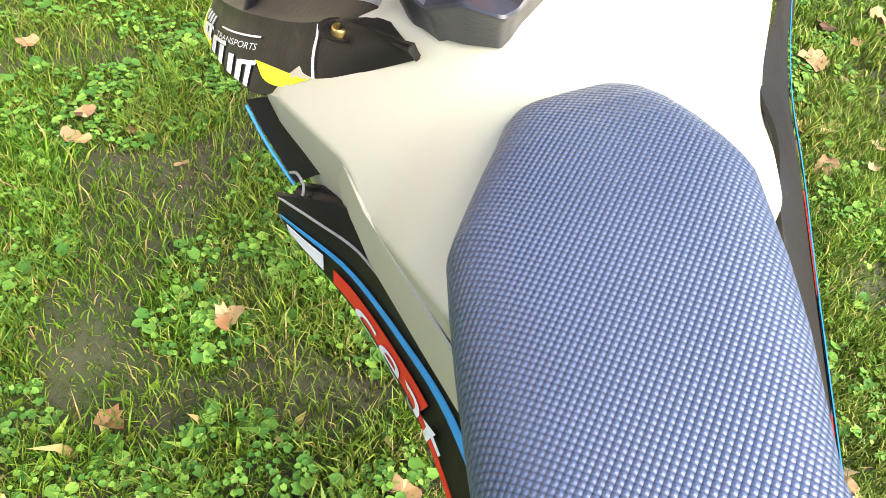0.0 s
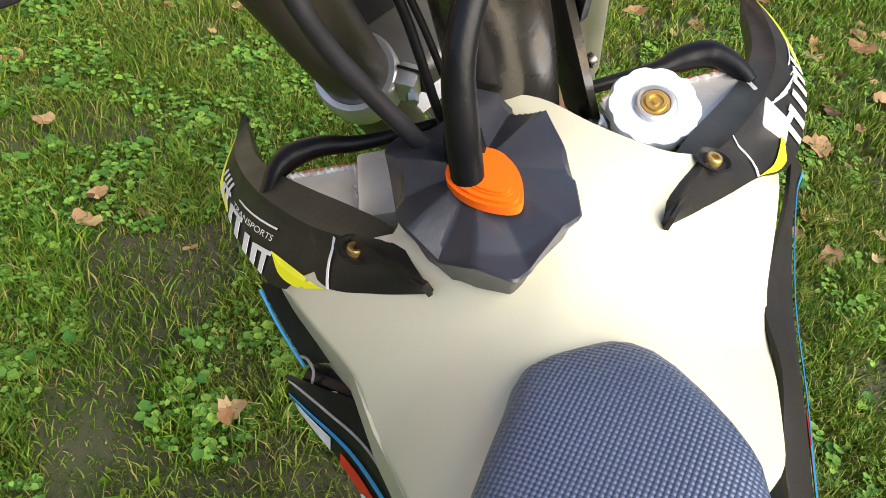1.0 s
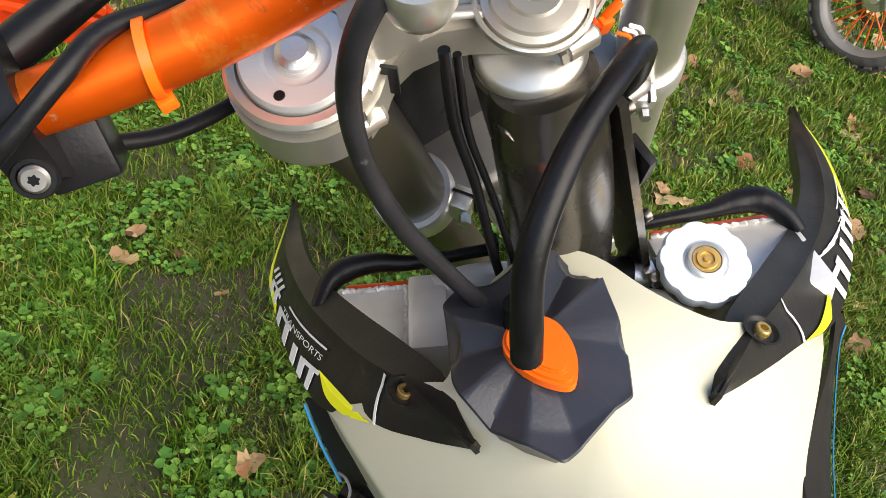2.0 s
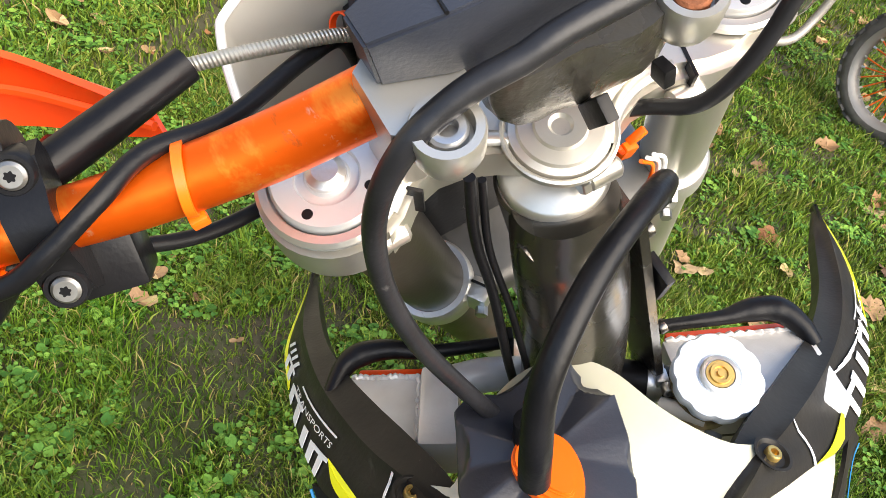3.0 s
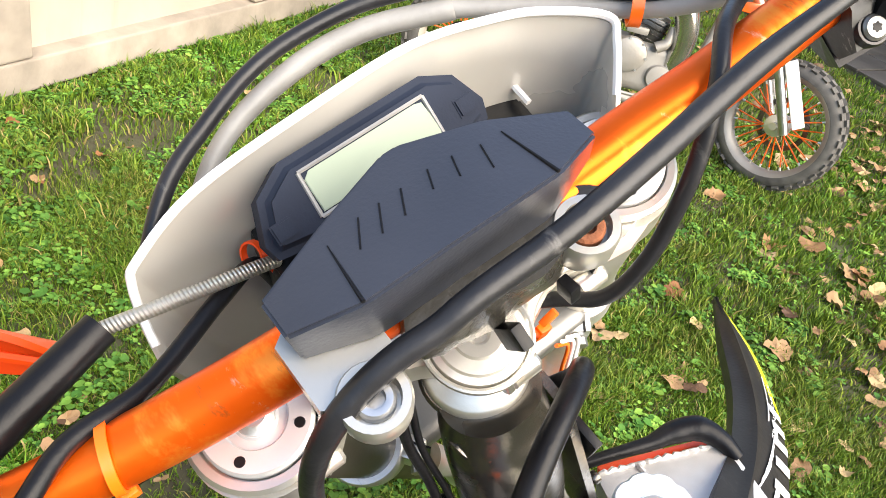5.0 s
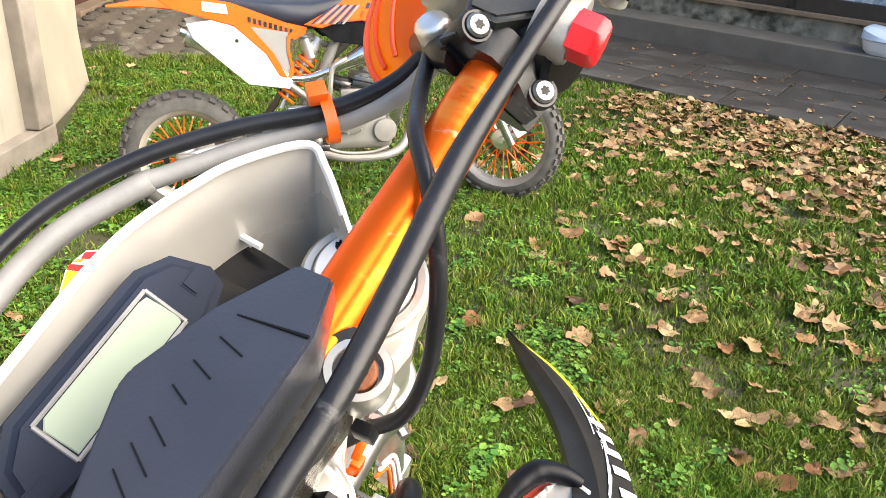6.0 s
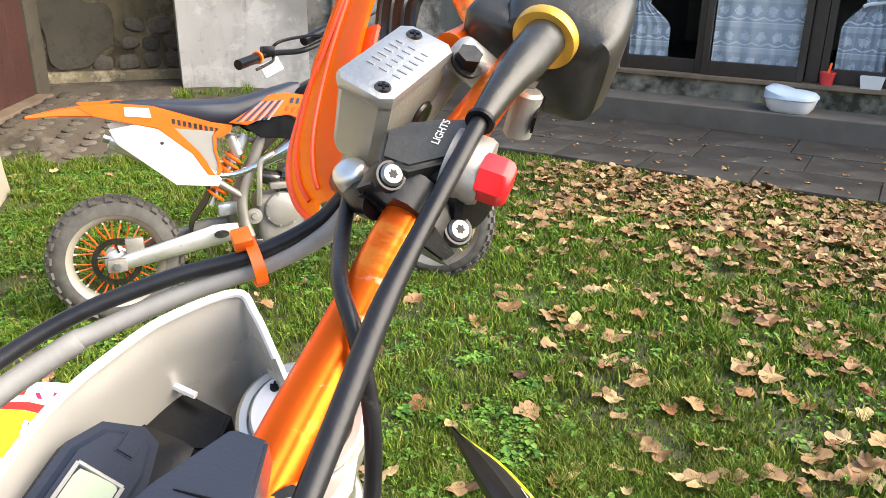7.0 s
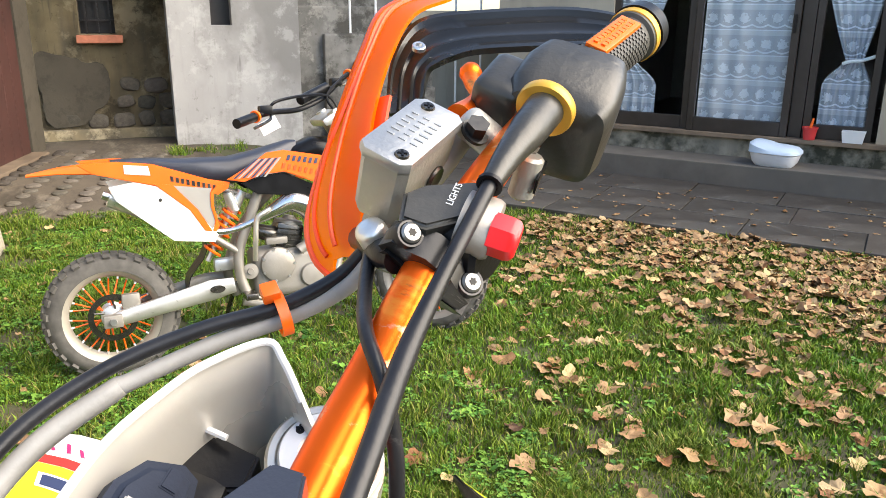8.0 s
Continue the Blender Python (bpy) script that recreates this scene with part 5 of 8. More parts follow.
def seat_material():
    """Dark blue-grey vinyl with a woven pattern of small raised squares."""
    m = mat("seat_vinyl", (0.082, 0.108, 0.180), 0.34, var=0.12, scale=14, bump=0)
    nt = m.node_tree
    nd, ln = nt.nodes, nt.links
    b = nd["Principled BSDF"]
    co = nd.new("ShaderNodeTexCoord")
    mp = nd.new("ShaderNodeMapping")
    mp.inputs["Rotation"].default_value = (0, 0, radians(40))
    mp.inputs["Scale"].default_value = (1, 1, 0.0)
    ln.new(co.outputs["Object"], mp.inputs["Vector"])
    vo = nd.new("ShaderNodeTexVoronoi")
    vo.inputs["Scale"].default_value, vo.inputs["Randomness"].default_value = 400, 0.0
    ln.new(mp.outputs["Vector"], vo.inputs["Vector"])
    bp = nd.new("ShaderNodeBump")
    bp.inputs["Strength"].default_value, bp.inputs["Distance"].default_value, bp.invert = 0.8, 0.0016, True
    ln.new(vo.outputs["Distance"], bp.inputs["Height"])
    ln.new(bp.outputs["Normal"], b.inputs["Normal"])
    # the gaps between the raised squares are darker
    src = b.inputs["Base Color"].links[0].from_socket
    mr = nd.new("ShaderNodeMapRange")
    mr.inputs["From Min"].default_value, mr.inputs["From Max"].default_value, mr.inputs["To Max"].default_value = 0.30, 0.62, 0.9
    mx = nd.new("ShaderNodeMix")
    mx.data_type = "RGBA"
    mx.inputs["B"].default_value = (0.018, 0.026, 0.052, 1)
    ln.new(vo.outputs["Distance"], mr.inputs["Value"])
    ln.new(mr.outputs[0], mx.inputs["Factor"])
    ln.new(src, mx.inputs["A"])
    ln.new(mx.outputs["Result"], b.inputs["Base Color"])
    return m


M["seat"] = seat_material()


def cross(c, hw, zt, drop, y, n=22, p=0.62):
    """A crowned section across the body at y."""
    out = []
    for k in range(n):
        t = 2 * math.pi * k / n
        x = c + hw * math.copysign(abs(math.cos(t)) ** p, math.cos(t))
        s = math.sin(t)
        z = zt - drop + drop * (abs(s) ** p if s > 0 else -0.6 * abs(s) ** p)
        out.append((x, y, z))
    return out


def tank_z(x, y):
    """Height of the tank's crowned top: highest round the filler, falling to the wings."""
    u = x - 0.033 - 0.10 * (y - 0.05)
    f = max(0.0, min(1.0, (y + 0.02) / 0.11))
    crown = -0.034 + 0.032 * f * f * (3 - 2 * f)
    k = 6.2 - 2.5 * max(0.0, min(1.0, y / 0.1))
    swell = 0.006 * math.exp(-((x - 0.012) / 0.05) ** 2 - ((y - 0.075) / 0.06) ** 2)
    return crown + swell - k * abs(u) ** 2.05


def resample(line, n):
    """n points at even steps along a closed line of x, y pairs."""
    pts = [Vector(p) for p in line] + [Vector(line[0])]
    run = [0.0]
    for a, b in zip(pts, pts[1:]):
        run.append(run[-1] + (b - a).length)
    out, k = [], 0
    for i in range(n):
        d = run[-1] * i / n
        while run[k + 1] < d:
            k += 1
        f = (d - run[k]) / (run[k + 1] - run[k])
        out.append(pts[k] + (pts[k + 1] - pts[k]) * f)
    return out


def body():
    # seat: a flat-fronted wedge, widest behind its two corners
    rows = [(-0.0225, 0.014, 0.044, -0.044, 0.018), (-0.025, 0.008, 0.048, -0.037, 0.024), (-0.030, -0.003, 0.054, -0.032, 0.03), (-0.038, -0.010, 0.061, -0.028, 0.036), (-0.050, -0.017, 0.067, -0.024, 0.042), (-0.066, -0.028, 0.073, -0.021, 0.046), (-0.084, -0.040, 0.0785, -0.019, 0.05), (-0.096, -0.0475, 0.0805, -0.018, 0.05),
            (-0.104, -0.0515, 0.0805, -0.017, 0.05), (-0.125, -0.0555, 0.0765, -0.016, 0.055), (-0.15, -0.0595, 0.0715, -0.015, 0.06), (-0.18, -0.0635, 0.0635, -0.014, 0.065), (-0.23, -0.069, 0.046, -0.012, 0.07), (-0.3, -0.082, 0.040, -0.010, 0.08), (-0.42, -0.112, 0.032, -0.004, 0.09), (-0.56, -0.15, 0.014, 0.005, 0.09), (-0.66, -0.145, -0.025, 0.004, 0.06)]
    bm = loft([cross((a + b) / 2 - 0.0015, (b - a) / 2 + 0.0025, z + 0.004, d, y + 0.003, 48, 0.46) for y, a, b, z, d in rows])
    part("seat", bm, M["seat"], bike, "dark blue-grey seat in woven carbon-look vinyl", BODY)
    # tank: a broad nose round the filler, hollowed beside it for the radiators, with a wing at either side
    plan = ((-0.133, 0.127), (-0.112, 0.078), (-0.0885, 0.030), (-0.086, 0.0), (-0.069, -0.067), (-0.057, -0.113), (0.03, -0.14), (0.108, -0.087), (0.140, -0.025), (0.159, 0.028), (0.188, 0.075), (0.213, 0.119), (0.222, 0.1285),
            (0.210, 0.126), (0.170, 0.108), (0.135, 0.090), (0.113, 0.085), (0.093, 0.091), (0.080, 0.099), (0.070, 0.108), (0.062, 0.120), (0.052, 0.132), (0.036, 0.142), (0.018, 0.144), (0.0, 0.140), (-0.018, 0.128), (-0.032, 0.110), (-0.040, 0.090), (-0.050, 0.074), (-0.066, 0.080), (-0.095, 0.104))
    rim = resample(plan, 150)
    for _ in range(2):
        rim = [(rim[i - 1] + rim[i] * 2 + rim[(i + 1) % 150]) / 4 for i in range(150)]
    mid = Vector((0.03, 0.03))
    sec = []
    for f in (0.02, 0.15, 0.3, 0.45, 0.6, 0.72, 0.82, 0.9, 0.955, 0.985):
        sec.append([(*(mid + (q - mid) * f), tank_z(*(mid + (q - mid) * f))) for q in rim])
    for f, d in ((0.998, 0.002), (1.0, 0.006), (0.995, 0.014), (0.975, 0.045), (0.93, 0.11)):
        sec.append([(*(mid + (q - mid) * f), tank_z(*(mid + (q - mid) * 0.985)) - d) for q in rim])
    tank = part("fuel_tank", loft(sec), M["tank"], bike, "cream translucent plastic fuel tank", BODY)
    # filler cap: a faceted dome with scoops bitten out of its edge
    capm = BODY @ Matrix.Translation((0.0, 0.070, 0.006)) @ Matrix.Rotation(radians(3), 4, "X")
    plan = ((0.001, -0.072), (0.016, -0.061), (0.031, -0.051), (0.0425, -0.044), (0.0475, -0.018), (0.0485, 0.006), (0.046, 0.034), (0.0385, 0.052), (0.026, 0.060), (0.012, 0.064), (-0.004, 0.050), (-0.018, 0.043), (-0.036, 0.040), (-0.0445, 0.030), (-0.0445, 0.016), (-0.0455, 0.0), (-0.0465, -0.020), (-0.0440, -0.030), (-0.031, -0.048), (-0.018, -0.061))
    rim = resample(plan, 160)
    rim = [(rim[i - 1] + rim[i] * 2 + rim[(i + 1) % 160]) / 4 for i in range(160)]
    scoops = ((-0.060, 0.006, 0.022), (-0.016, 0.062, 0.022), (0.046, 0.050, 0.020), (0.066, -0.010, 0.021))

    RIDGES = (-55, 38, 80, 150, -150, -106)

    def cap_z(x, y):
        r = math.hypot(x, y - 0.004)
        z = 0.0125 - 0.010 * min(1.0, r / 0.06) ** 1.6
        a = math.degrees(math.atan2(y + 0.006, x))
        near = sorted(abs((a - g + 180) % 360 - 180) for g in RIDGES)[:2]
        fall = near[0] / (near[0] + near[1] + 1e-6)        # 0 on a ridge, a half midway between two
        z += (0.0035 - 0.017 * fall) * min(1.0, math.hypot(x, y + 0.006) / 0.05) ** 1.2
        for a, b, s in scoops:
            d = math.hypot(x - a, y - b)
            if d < s:
                z -= 0.010 * (1 - (d / s) ** 2) ** 0.6
        return z
    sec = []
    for f in [0.03, 0.12, 0.22] + [0.3 + 0.03 * i for i in range(23)] + [0.985]:
        sec.append([(*(q * f), cap_z(*(q * f))) for q in rim])
    for f, d in ((1.0, 0.0015), (0.985, 0.004), (0.90, 0.010), (0.8, 0.03)):
        sec.append([(*(q * f * 1.0), min(cap_z(*(q * 0.985)), 0.001) - d if d > 0.005 else cap_z(*(q * 0.985)) - d) for q in rim])
    cap = part("filler_cap", loft(sec), M["capblack"], bike, "matt black scooped filler cap", capm)
    # orange teardrop button: broad under the hose, narrowing towards the rider
    btn = []
    for i in range(40):
        a = 2 * math.pi * i / 40
        s = math.sin(a)
        btn.append((0.0168 * math.cos(a) * (1.0 if s > 0 else 1 - 0.36 * s * s), 0.0165 * s if s > 0 else 0.0315 * abs(s) ** 0.9 * -1))
    turn = Matrix.Translation((-0.001, -0.0105, 0.0095)) @ Matrix.Rotation(radians(24), 4, "Z")
    part("release_button", prism(btn, 0.0075, turn, bevel=0.002), M["orange"], cap, "orange release button", capm)
    part("button_step", prism([(x * 0.68, y * 0.70 - 0.003) for x, y in btn], 0.003, turn @ Matrix.Translation((0, 0, 0.0066)), bevel=0.0012), M["orange"], cap, "", capm)
    part("hose_boss", cyl_between((-0.004, 0.004, 0.012), (-0.0045, 0.007, 0.026), 0.0112, 0.0100), M["rubber"], cap, "", capm)
    # breather hose from the cap up to the steering head
    part("breather_hose", tube(((-0.083, -0.128, -0.082), (-0.078, -0.118, -0.06), (-0.066, -0.10, -0.035), (-0.044, -0.083, -0.02), (-0.015, -0.066, -0.016), (0.02, -0.05, -0.024), (0.043, -0.040, -0.045), (0.048, -0.037, -0.08), (0.044, -0.03, -0.11)), 0.0078, n=16, radii=[0.0080, 0.0080, 0.0074, 0.0070, 0.0067, 0.0066, 0.0066, 0.0066, 0.0066]), M["rubber"], bike, "thick black breather hose", STEER)


body()


def shroud(side):
    """A curved black radiator shroud with its graphics; side -1 or 1."""
    L = side < 0
    # the upper edge and the lower edge, from the tip on the tank out round the radiator to the raised front tip
    if L:
        top = ((-0.037, 0.032, -0.033), (-0.044, 0.057, -0.031), (-0.050, 0.086, -0.033), (-0.071, 0.124, -0.046), (-0.095, 0.166, -0.064), (-0.120, 0.215, -0.086), (-0.139, 0.267, -0.112), (-0.153, 0.331, -0.145), (-0.170, 0.448, -0.205))
        low = ((-0.037, 0.034, -0.036), (-0.063, 0.053, -0.050), (-0.096, 0.081, -0.069), (-0.131, 0.119, -0.098), (-0.145, 0.146, -0.108), (-0.162, 0.194, -0.122), (-0.176, 0.259, -0.142), (-0.183, 0.318, -0.160), (-0.170, 0.450, -0.207))
    else:
        top = ((0.092, 0.037, -0.030), (0.102, 0.058, -0.029), (0.115, 0.084, -0.032), (0.142, 0.117, -0.044), (0.189, 0.167, -0.068), (0.237, 0.223, -0.095), (0.285, 0.297, -0.130), (0.328, 0.385, -0.165), (0.370, 0.473, -0.200))
        low = ((0.093, 0.039, -0.033), (0.131, 0.060, -0.048), (0.178, 0.092, -0.070), (0.220, 0.123, -0.102), (0.251, 0.156, -0.116), (0.291, 0.216, -0.132), (0.322, 0.280, -0.150), (0.356, 0.378, -0.176), (0.372, 0.476, -0.202))
    a, b = spline(top, 6), spline(low, 6)
    out = Vector((0.35 * side, 0, 0.94)).normalized()
    swell = lambda v: 0.007 * math.sin(math.pi * v) + 0.0035 * max(0.0, 1 - abs(v - 0.36) / 0.12)
    grid = [[p + (q - p) * s + out * swell(s) for s in (0, 0.1, 0.22, 0.30, 0.36, 0.42, 0.5, 0.62, 0.75, 0.88, 1)] for p, q in zip(a, b)]
    inward = Vector((-0.30 * side, 0.1, -0.95)).normalized()
    for row in grid:      # turned-down inner lip
        row.insert(0, row[0] + inward * 0.012 * min(1.0, (row[-1] - row[0]).length / 0.03))
    sh = part("radiator_shroud", sheet(grid, 0.0028 * side), M["shroud"], bike, "scuffed black radiator shroud with white and yellow graphics", BODY)

    def on(u, v, lift=0.0012):
        """A place on the shroud, u along it and v from the upper edge to the lower one."""
        i = max(0.0, min(1.0, u)) * (len(a) - 1)
        k = min(int(i), len(a) - 2)
        f = i - k
        p = a[k] + (a[k + 1] - a[k]) * f
        q = b[k] + (b[k + 1] - b[k]) * f
        along = ((a[k + 1] - a[k]) + (b[k + 1] - b[k])).normalized()
        across = ((q - p) + out * 0.007 * math.pi * math.cos(math.pi * v)).normalized()
        nrm = along.cross(across)
        if nrm.dot(out) < 0:
            nrm = -nrm
        return p + (q - p) * v + out * swell(v) + nrm.normalized() * lift

    def decal(name, uv, material, lift=0.0016, thick=0.0005):
        """A sticker with the outline uv, its sides cut fine to follow the bend."""
        fine = []
        for (u0, v0), (u1, v1) in zip(uv, uv[1:] + uv[:1]):
            fine += [(u0 + (u1 - u0) * k / 5, v0 + (v1 - v0) * k / 5) for k in range(5)]
        bm = bmesh.new()
        lo = [bm.verts.new(on(u, v, lift - thick)) for u, v in fine]
        hi = [bm.verts.new(on(u, v, lift)) for u, v in fine]
        n = len(fine)
        bm.faces.new(hi)
        bm.faces.new(lo[::-1])
        for k in range(n):
            bm.faces.new((lo[k], lo[(k + 1) % n], hi[(k + 1) % n], hi[k]))
        bmesh.ops.triangulate(bm, faces=[f for f in bm.faces if len(f.verts) > 4])
        bmesh.ops.recalc_face_normals(bm, faces=bm.faces)
        return part(name, bm, material, sh, "", BODY, smooth=False)

    def text_on(text, u0, v0, u1, v1, tall):
        """Lettering bent along the shroud from (u0, v0) to (u1, v1), its tops towards the upper edge."""
        me = words(text, 1.0, 0.0)
        xs = [v.co.x for v in me.vertices]
        w0, w1 = min(xs), max(xs)
        for v in me.vertices:
            f = (v.co.x - w0) / (w1 - w0)
            v.co = on(u0 + (u1 - u0) * f, v0 + (v1 - v0) * f - tall * v.co.y, 0.0022)
        part("lettering", me, M["letter"], sh, "white lettering", BODY, smooth=False)

    if L:
        decal("yellow_wedge", ((0.475, 0.74), (0.36, 0.83), (0.255, 0.97), (0.312, 0.98), (0.40, 0.86)), M["yellow"])
        decal("white_line", ((0.312, 0.39), (0.306, 0.40), (0.246, 0.97), (0.251, 0.97)), M["letter"])
        # the sponsor's name as plain bars
        for u in (0.488, 0.535, 0.578, 0.636, 0.690, 0.745, 0.79):
            decal("letter_bar", ((u, 0.80), (u + 0.022, 0.815), (u + 0.014, 0.985), (u - 0.008, 0.985)), M["letter"])
        for u in (0.50, 0.66, 0.76):
            decal("letter_bar", ((u - 0.03, 0.745), (u + 0.045, 0.80), (u + 0.043, 0.84), (u - 0.032, 0.785)), M["letter"])
        text_on("TRANSPORTS", 0.690, 0.745, 0.488, 0.640, 0.090)
        decal("white_rule", ((0.675, 0.625), (0.495, 0.53), (0.495, 0.55), (0.675, 0.645)), M["letter"])
        for k in range(4):
            u = 0.735 + 0.026 * k
            decal("stripe", ((u, 0.60), (u + 0.010, 0.60), (u + 0.022, 0.76), (u + 0.012, 0.76)), M["letter"])
    else:
        decal("yellow_wedge", ((0.49, 0.71), (0.38, 0.84), (0.256, 0.985), (0.32, 0.985), (0.40, 0.93)), M["yellow"])
        decal("white_line", ((0.370, 0.35), (0.364, 0.36), (0.252, 0.98), (0.258, 0.98)), M["letter"])
        for u in (0.500, 0.548, 0.595, 0.640, 0.682, 0.722):
            decal("letter_bar", ((u, 0.70), (u + 0.018, 0.70), (u + 0.008, 0.975), (u - 0.010, 0.975)), M["letter"])
        for u in (0.500, 0.640):
            decal("letter_bar", ((u + 0.018, 0.70), (u + 0.045, 0.72), (u + 0.042, 0.79), (u + 0.016, 0.77)), M["letter"])
        text_on("TRANSPORTS", 0.648, 0.66, 0.79, 0.90, 0.10)
        for k in range(4):
            u = 0.520 + 0.022 * k
            decal("stripe", ((u, 0.46 + 0.04 * k), (u + 0.009, 0.455 + 0.04 * k), (u + 0.075, 0.62 + 0.025 * k), (u + 0.066, 0.625 + 0.025 * k)), M["letter"])
        decal("white_rule", ((0.69, 0.60), (0.80, 0.78), (0.80, 0.80), (0.69, 0.62)), M["letter"])
    decal("yellow_edge", ((0.72, 0.95), (0.86, 0.94), (0.97, 0.75), (0.985, 0.85), (0.88, 0.995), (0.72, 0.995)), M["yellow"])
    # fixing bolt in its recess
    p = on(0.248, 0.48, 0.0) if L else on(0.232, 0.42, 0.0)
    nm = basis(p, (1, 0, -0.35 if L else 0.0), (0, 1, 0)) if L else basis(p, (1, 0, 0.35 * -1), (0, 1, 0))
    part("bolt_recess", lathe([(0.0118, 0.0022), (0.0122, 0.0032), (0.0105, 0.0034), (0.0085, 0.0012), (0, 0.0008)], 20), M["shroud"], sh, "", BODY @ nm)
    bolt(0.0050, 0.0052, BODY @ nm, sh, M["brass"], label="brass-coloured bolt")
    return sh


shroud(-1)
shroud(1)


def radiators():
    """Bare aluminium radiators either side of the tank's nose, tipped forward."""
    for side, o, w, d, tip in ((-1, (-0.088, 0.176, -0.083), 0.066, 0.066, -5), (1, (0.176, 0.184, -0.085), 0.112, 0.076, 0)):
        T = BODY @ Matrix.Translation(o) @ Matrix.Rotation(radians(tip), 4, "Z") @ Matrix.Rotation(radians(-7), 4, "X")
        r = part("radiator", box((w - 0.01, 0.034, 0.20), (0, 0, -0.12), bevel=0.003), M["alu"], bike, "bare aluminium radiator with welded seams", T)
        part("header_tank", box((w, d, 0.026), (0, 0, -0.013), bevel=0.004, seg=2), M["rawalu"], r, "", T)
        if side < 0:
            part("tank_block", box((0.028, 0.074, 0.032), (0.036, -0.006, -0.004), bevel=0.004), M["rawalu"], r, "", T)
        bead = lambda p, q, n: tube([Vector(p).lerp(Vector(q), i / n) + Vector((0.0008 * math.sin(i * 2.1), 0.0008 * math.sin(i * 2.6), 0.0008 * (i % 2))) for i in range(n + 1)], 0.0021, per=2, n=6, radii=[0.0018 + 0.0008 * (i % 2) for i in range(n + 1)])
        xs = 0.021 if side < 0 else -0.02
        part("weld_seam", bead((xs, -d / 2 + 0.003, 0.0005), (xs, d / 2 - 0.003, 0.0005), 18), M["rawalu"], r, "", T)
        part("weld_seam", bead((-w / 2 + 0.003, d / 2 - 0.002, 0.0), (w / 2 - 0.003, d / 2 - 0.002, 0.0), 28), M["rawalu"], r, "", T)
        for k in range(8):
            part("fin", box((w - 0.022, 0.036, 0.003), (0, 0, -0.05 - 0.02 * k), bevel=0.0008, seg=1), M["dark_steel"], r, "", T)
        part("red_edge", box((w - 0.012, 0.010, 0.010), (0, d / 2 + 0.007, -0.009), bevel=0.003), M["red_orange"], r, "red-orange guard strip", T)
        if side < 0:
            arm, rad = ((-0.132, 0.200, -0.092), (-0.122, 0.219, -0.086), (-0.1096, 0.227, -0.082), (-0.088, 0.2285, -0.080), (-0.0594, 0.2245, -0.082), (-0.028, 0.2250, -0.082), (0.004, 0.2275, -0.083)), (0.006, 0.008, 0.0095, 0.008, 0.0058, 0.005, 0.005)
        else:
            arm, rad = ((0.105, 0.227, -0.082), (0.138, 0.228, -0.080), (0.168, 0.229, -0.079), (0.190, 0.232, -0.077), (0.210, 0.230, -0.077), (0.224, 0.218, -0.082), (0.232, 0.204, -0.090)), (0.005, 0.005, 0.006, 0.0095, 0.0105, 0.008, 0.006)
        part("louvre_frame", tube(arm, 0.008, radii=rad, n=14), M["rubber"], r, "black plastic louvre frame", BODY)
        x, y, z = arm[-1 if side < 0 else 0]
        part("louvre_bar", box((0.006, 0.012, 0.05), (x, y - 0.002, z - 0.012), bevel=0.001), M["black"], r, "", BODY)
    # pressure cap
    cm = BODY @ Matrix.Translation((0.131, 0.151, -0.052)) @ Matrix.Rotation(radians(20), 4, "X")
    ring = lambda r, z, cut=0.055: [(r * (1 - cut * (0.5 + 0.5 * math.cos(10 * a)) ** 3) * math.cos(a), r * (1 - cut * (0.5 + 0.5 * math.cos(10 * a)) ** 3) * math.sin(a), z) for a in (2 * math.pi * i / 80 for i in range(80))]
    cap = part("radiator_cap", loft([ring(0.025, 0.0, 0), ring(0.0300, 0.003), ring(0.0305, 0.009), ring(0.0290, 0.0118), ring(0.020, 0.0130, 0.02), ring(0.0150, 0.0132, 0), ring(0.0142, 0.0115, 0), ring(0.0122, 0.0115, 0), ring(0.0118, 0.0135, 0)]), M["paleblue"], bike, "pale blue ten-lobed radiator cap", cm)
    part("cap_ring", lathe([(0.0128, 0.0115), (0.0130, 0.0150), (0.0120, 0.0158), (0.0098, 0.0158), (0.0095, 0.0115)], 36), M["silver"], cap, "", cm)
    part("cap_centre", lathe([(0, 0.0175), (0.0022, 0.0175), (0.0025, 0.0155), (0.0045, 0.0155), (0.0048, 0.0172), (0.0068, 0.0172), (0.0072, 0.0155), (0.0092, 0.0155), (0.0094, 0.0118), (0, 0.0118)], 36), M["brass"], cap, "brass centre with rings", cm)
    part("filler_neck", lathe([(0.024, -0.034), (0.025, -0.006), (0.0285, -0.003), (0.0285, 0.0), (0, 0.0)], 28), M["oldbrass"], cap, "tarnished brass filler neck", cm)
    part("pressure_valve", tube(((0.098, 0.150, -0.072), (0.112, 0.138, -0.066), (0.122, 0.132, -0.066)), 0.006), M["rawalu"], cap, "", BODY)
    # hoses and clip between radiator and frame
    part("coolant_hose", tube(((0.120, 0.170, -0.082), (0.098, 0.175, -0.078), (0.07, 0.185, -0.080)), 0.0135, n=16), M["rubber"], bike, "", BODY)
    hc = part("hose_clip", lathe([(0.0140, -0.0055), (0.0150, -0.0052), (0.0150, 0.0052), (0.0140, 0.0055)], 28, basis((0.100, 0.1745, -0.078), (0.25, 0.95, 0.1), (0, 0, 1))), M["steel"], bike, "steel worm-drive hose clip", BODY)
    part("clip_housing", box((0.009, 0.012, 0.007), (0.101, 0.166, -0.063), bevel=0.0015), M["steel"], hc, "", BODY)
    bolt(0.0045, 0.007, BODY @ basis((0.103, 0.159, -0.063), (1, 0, 0), (0, 0, 1)), hc, socket=True, name="clip_screw")
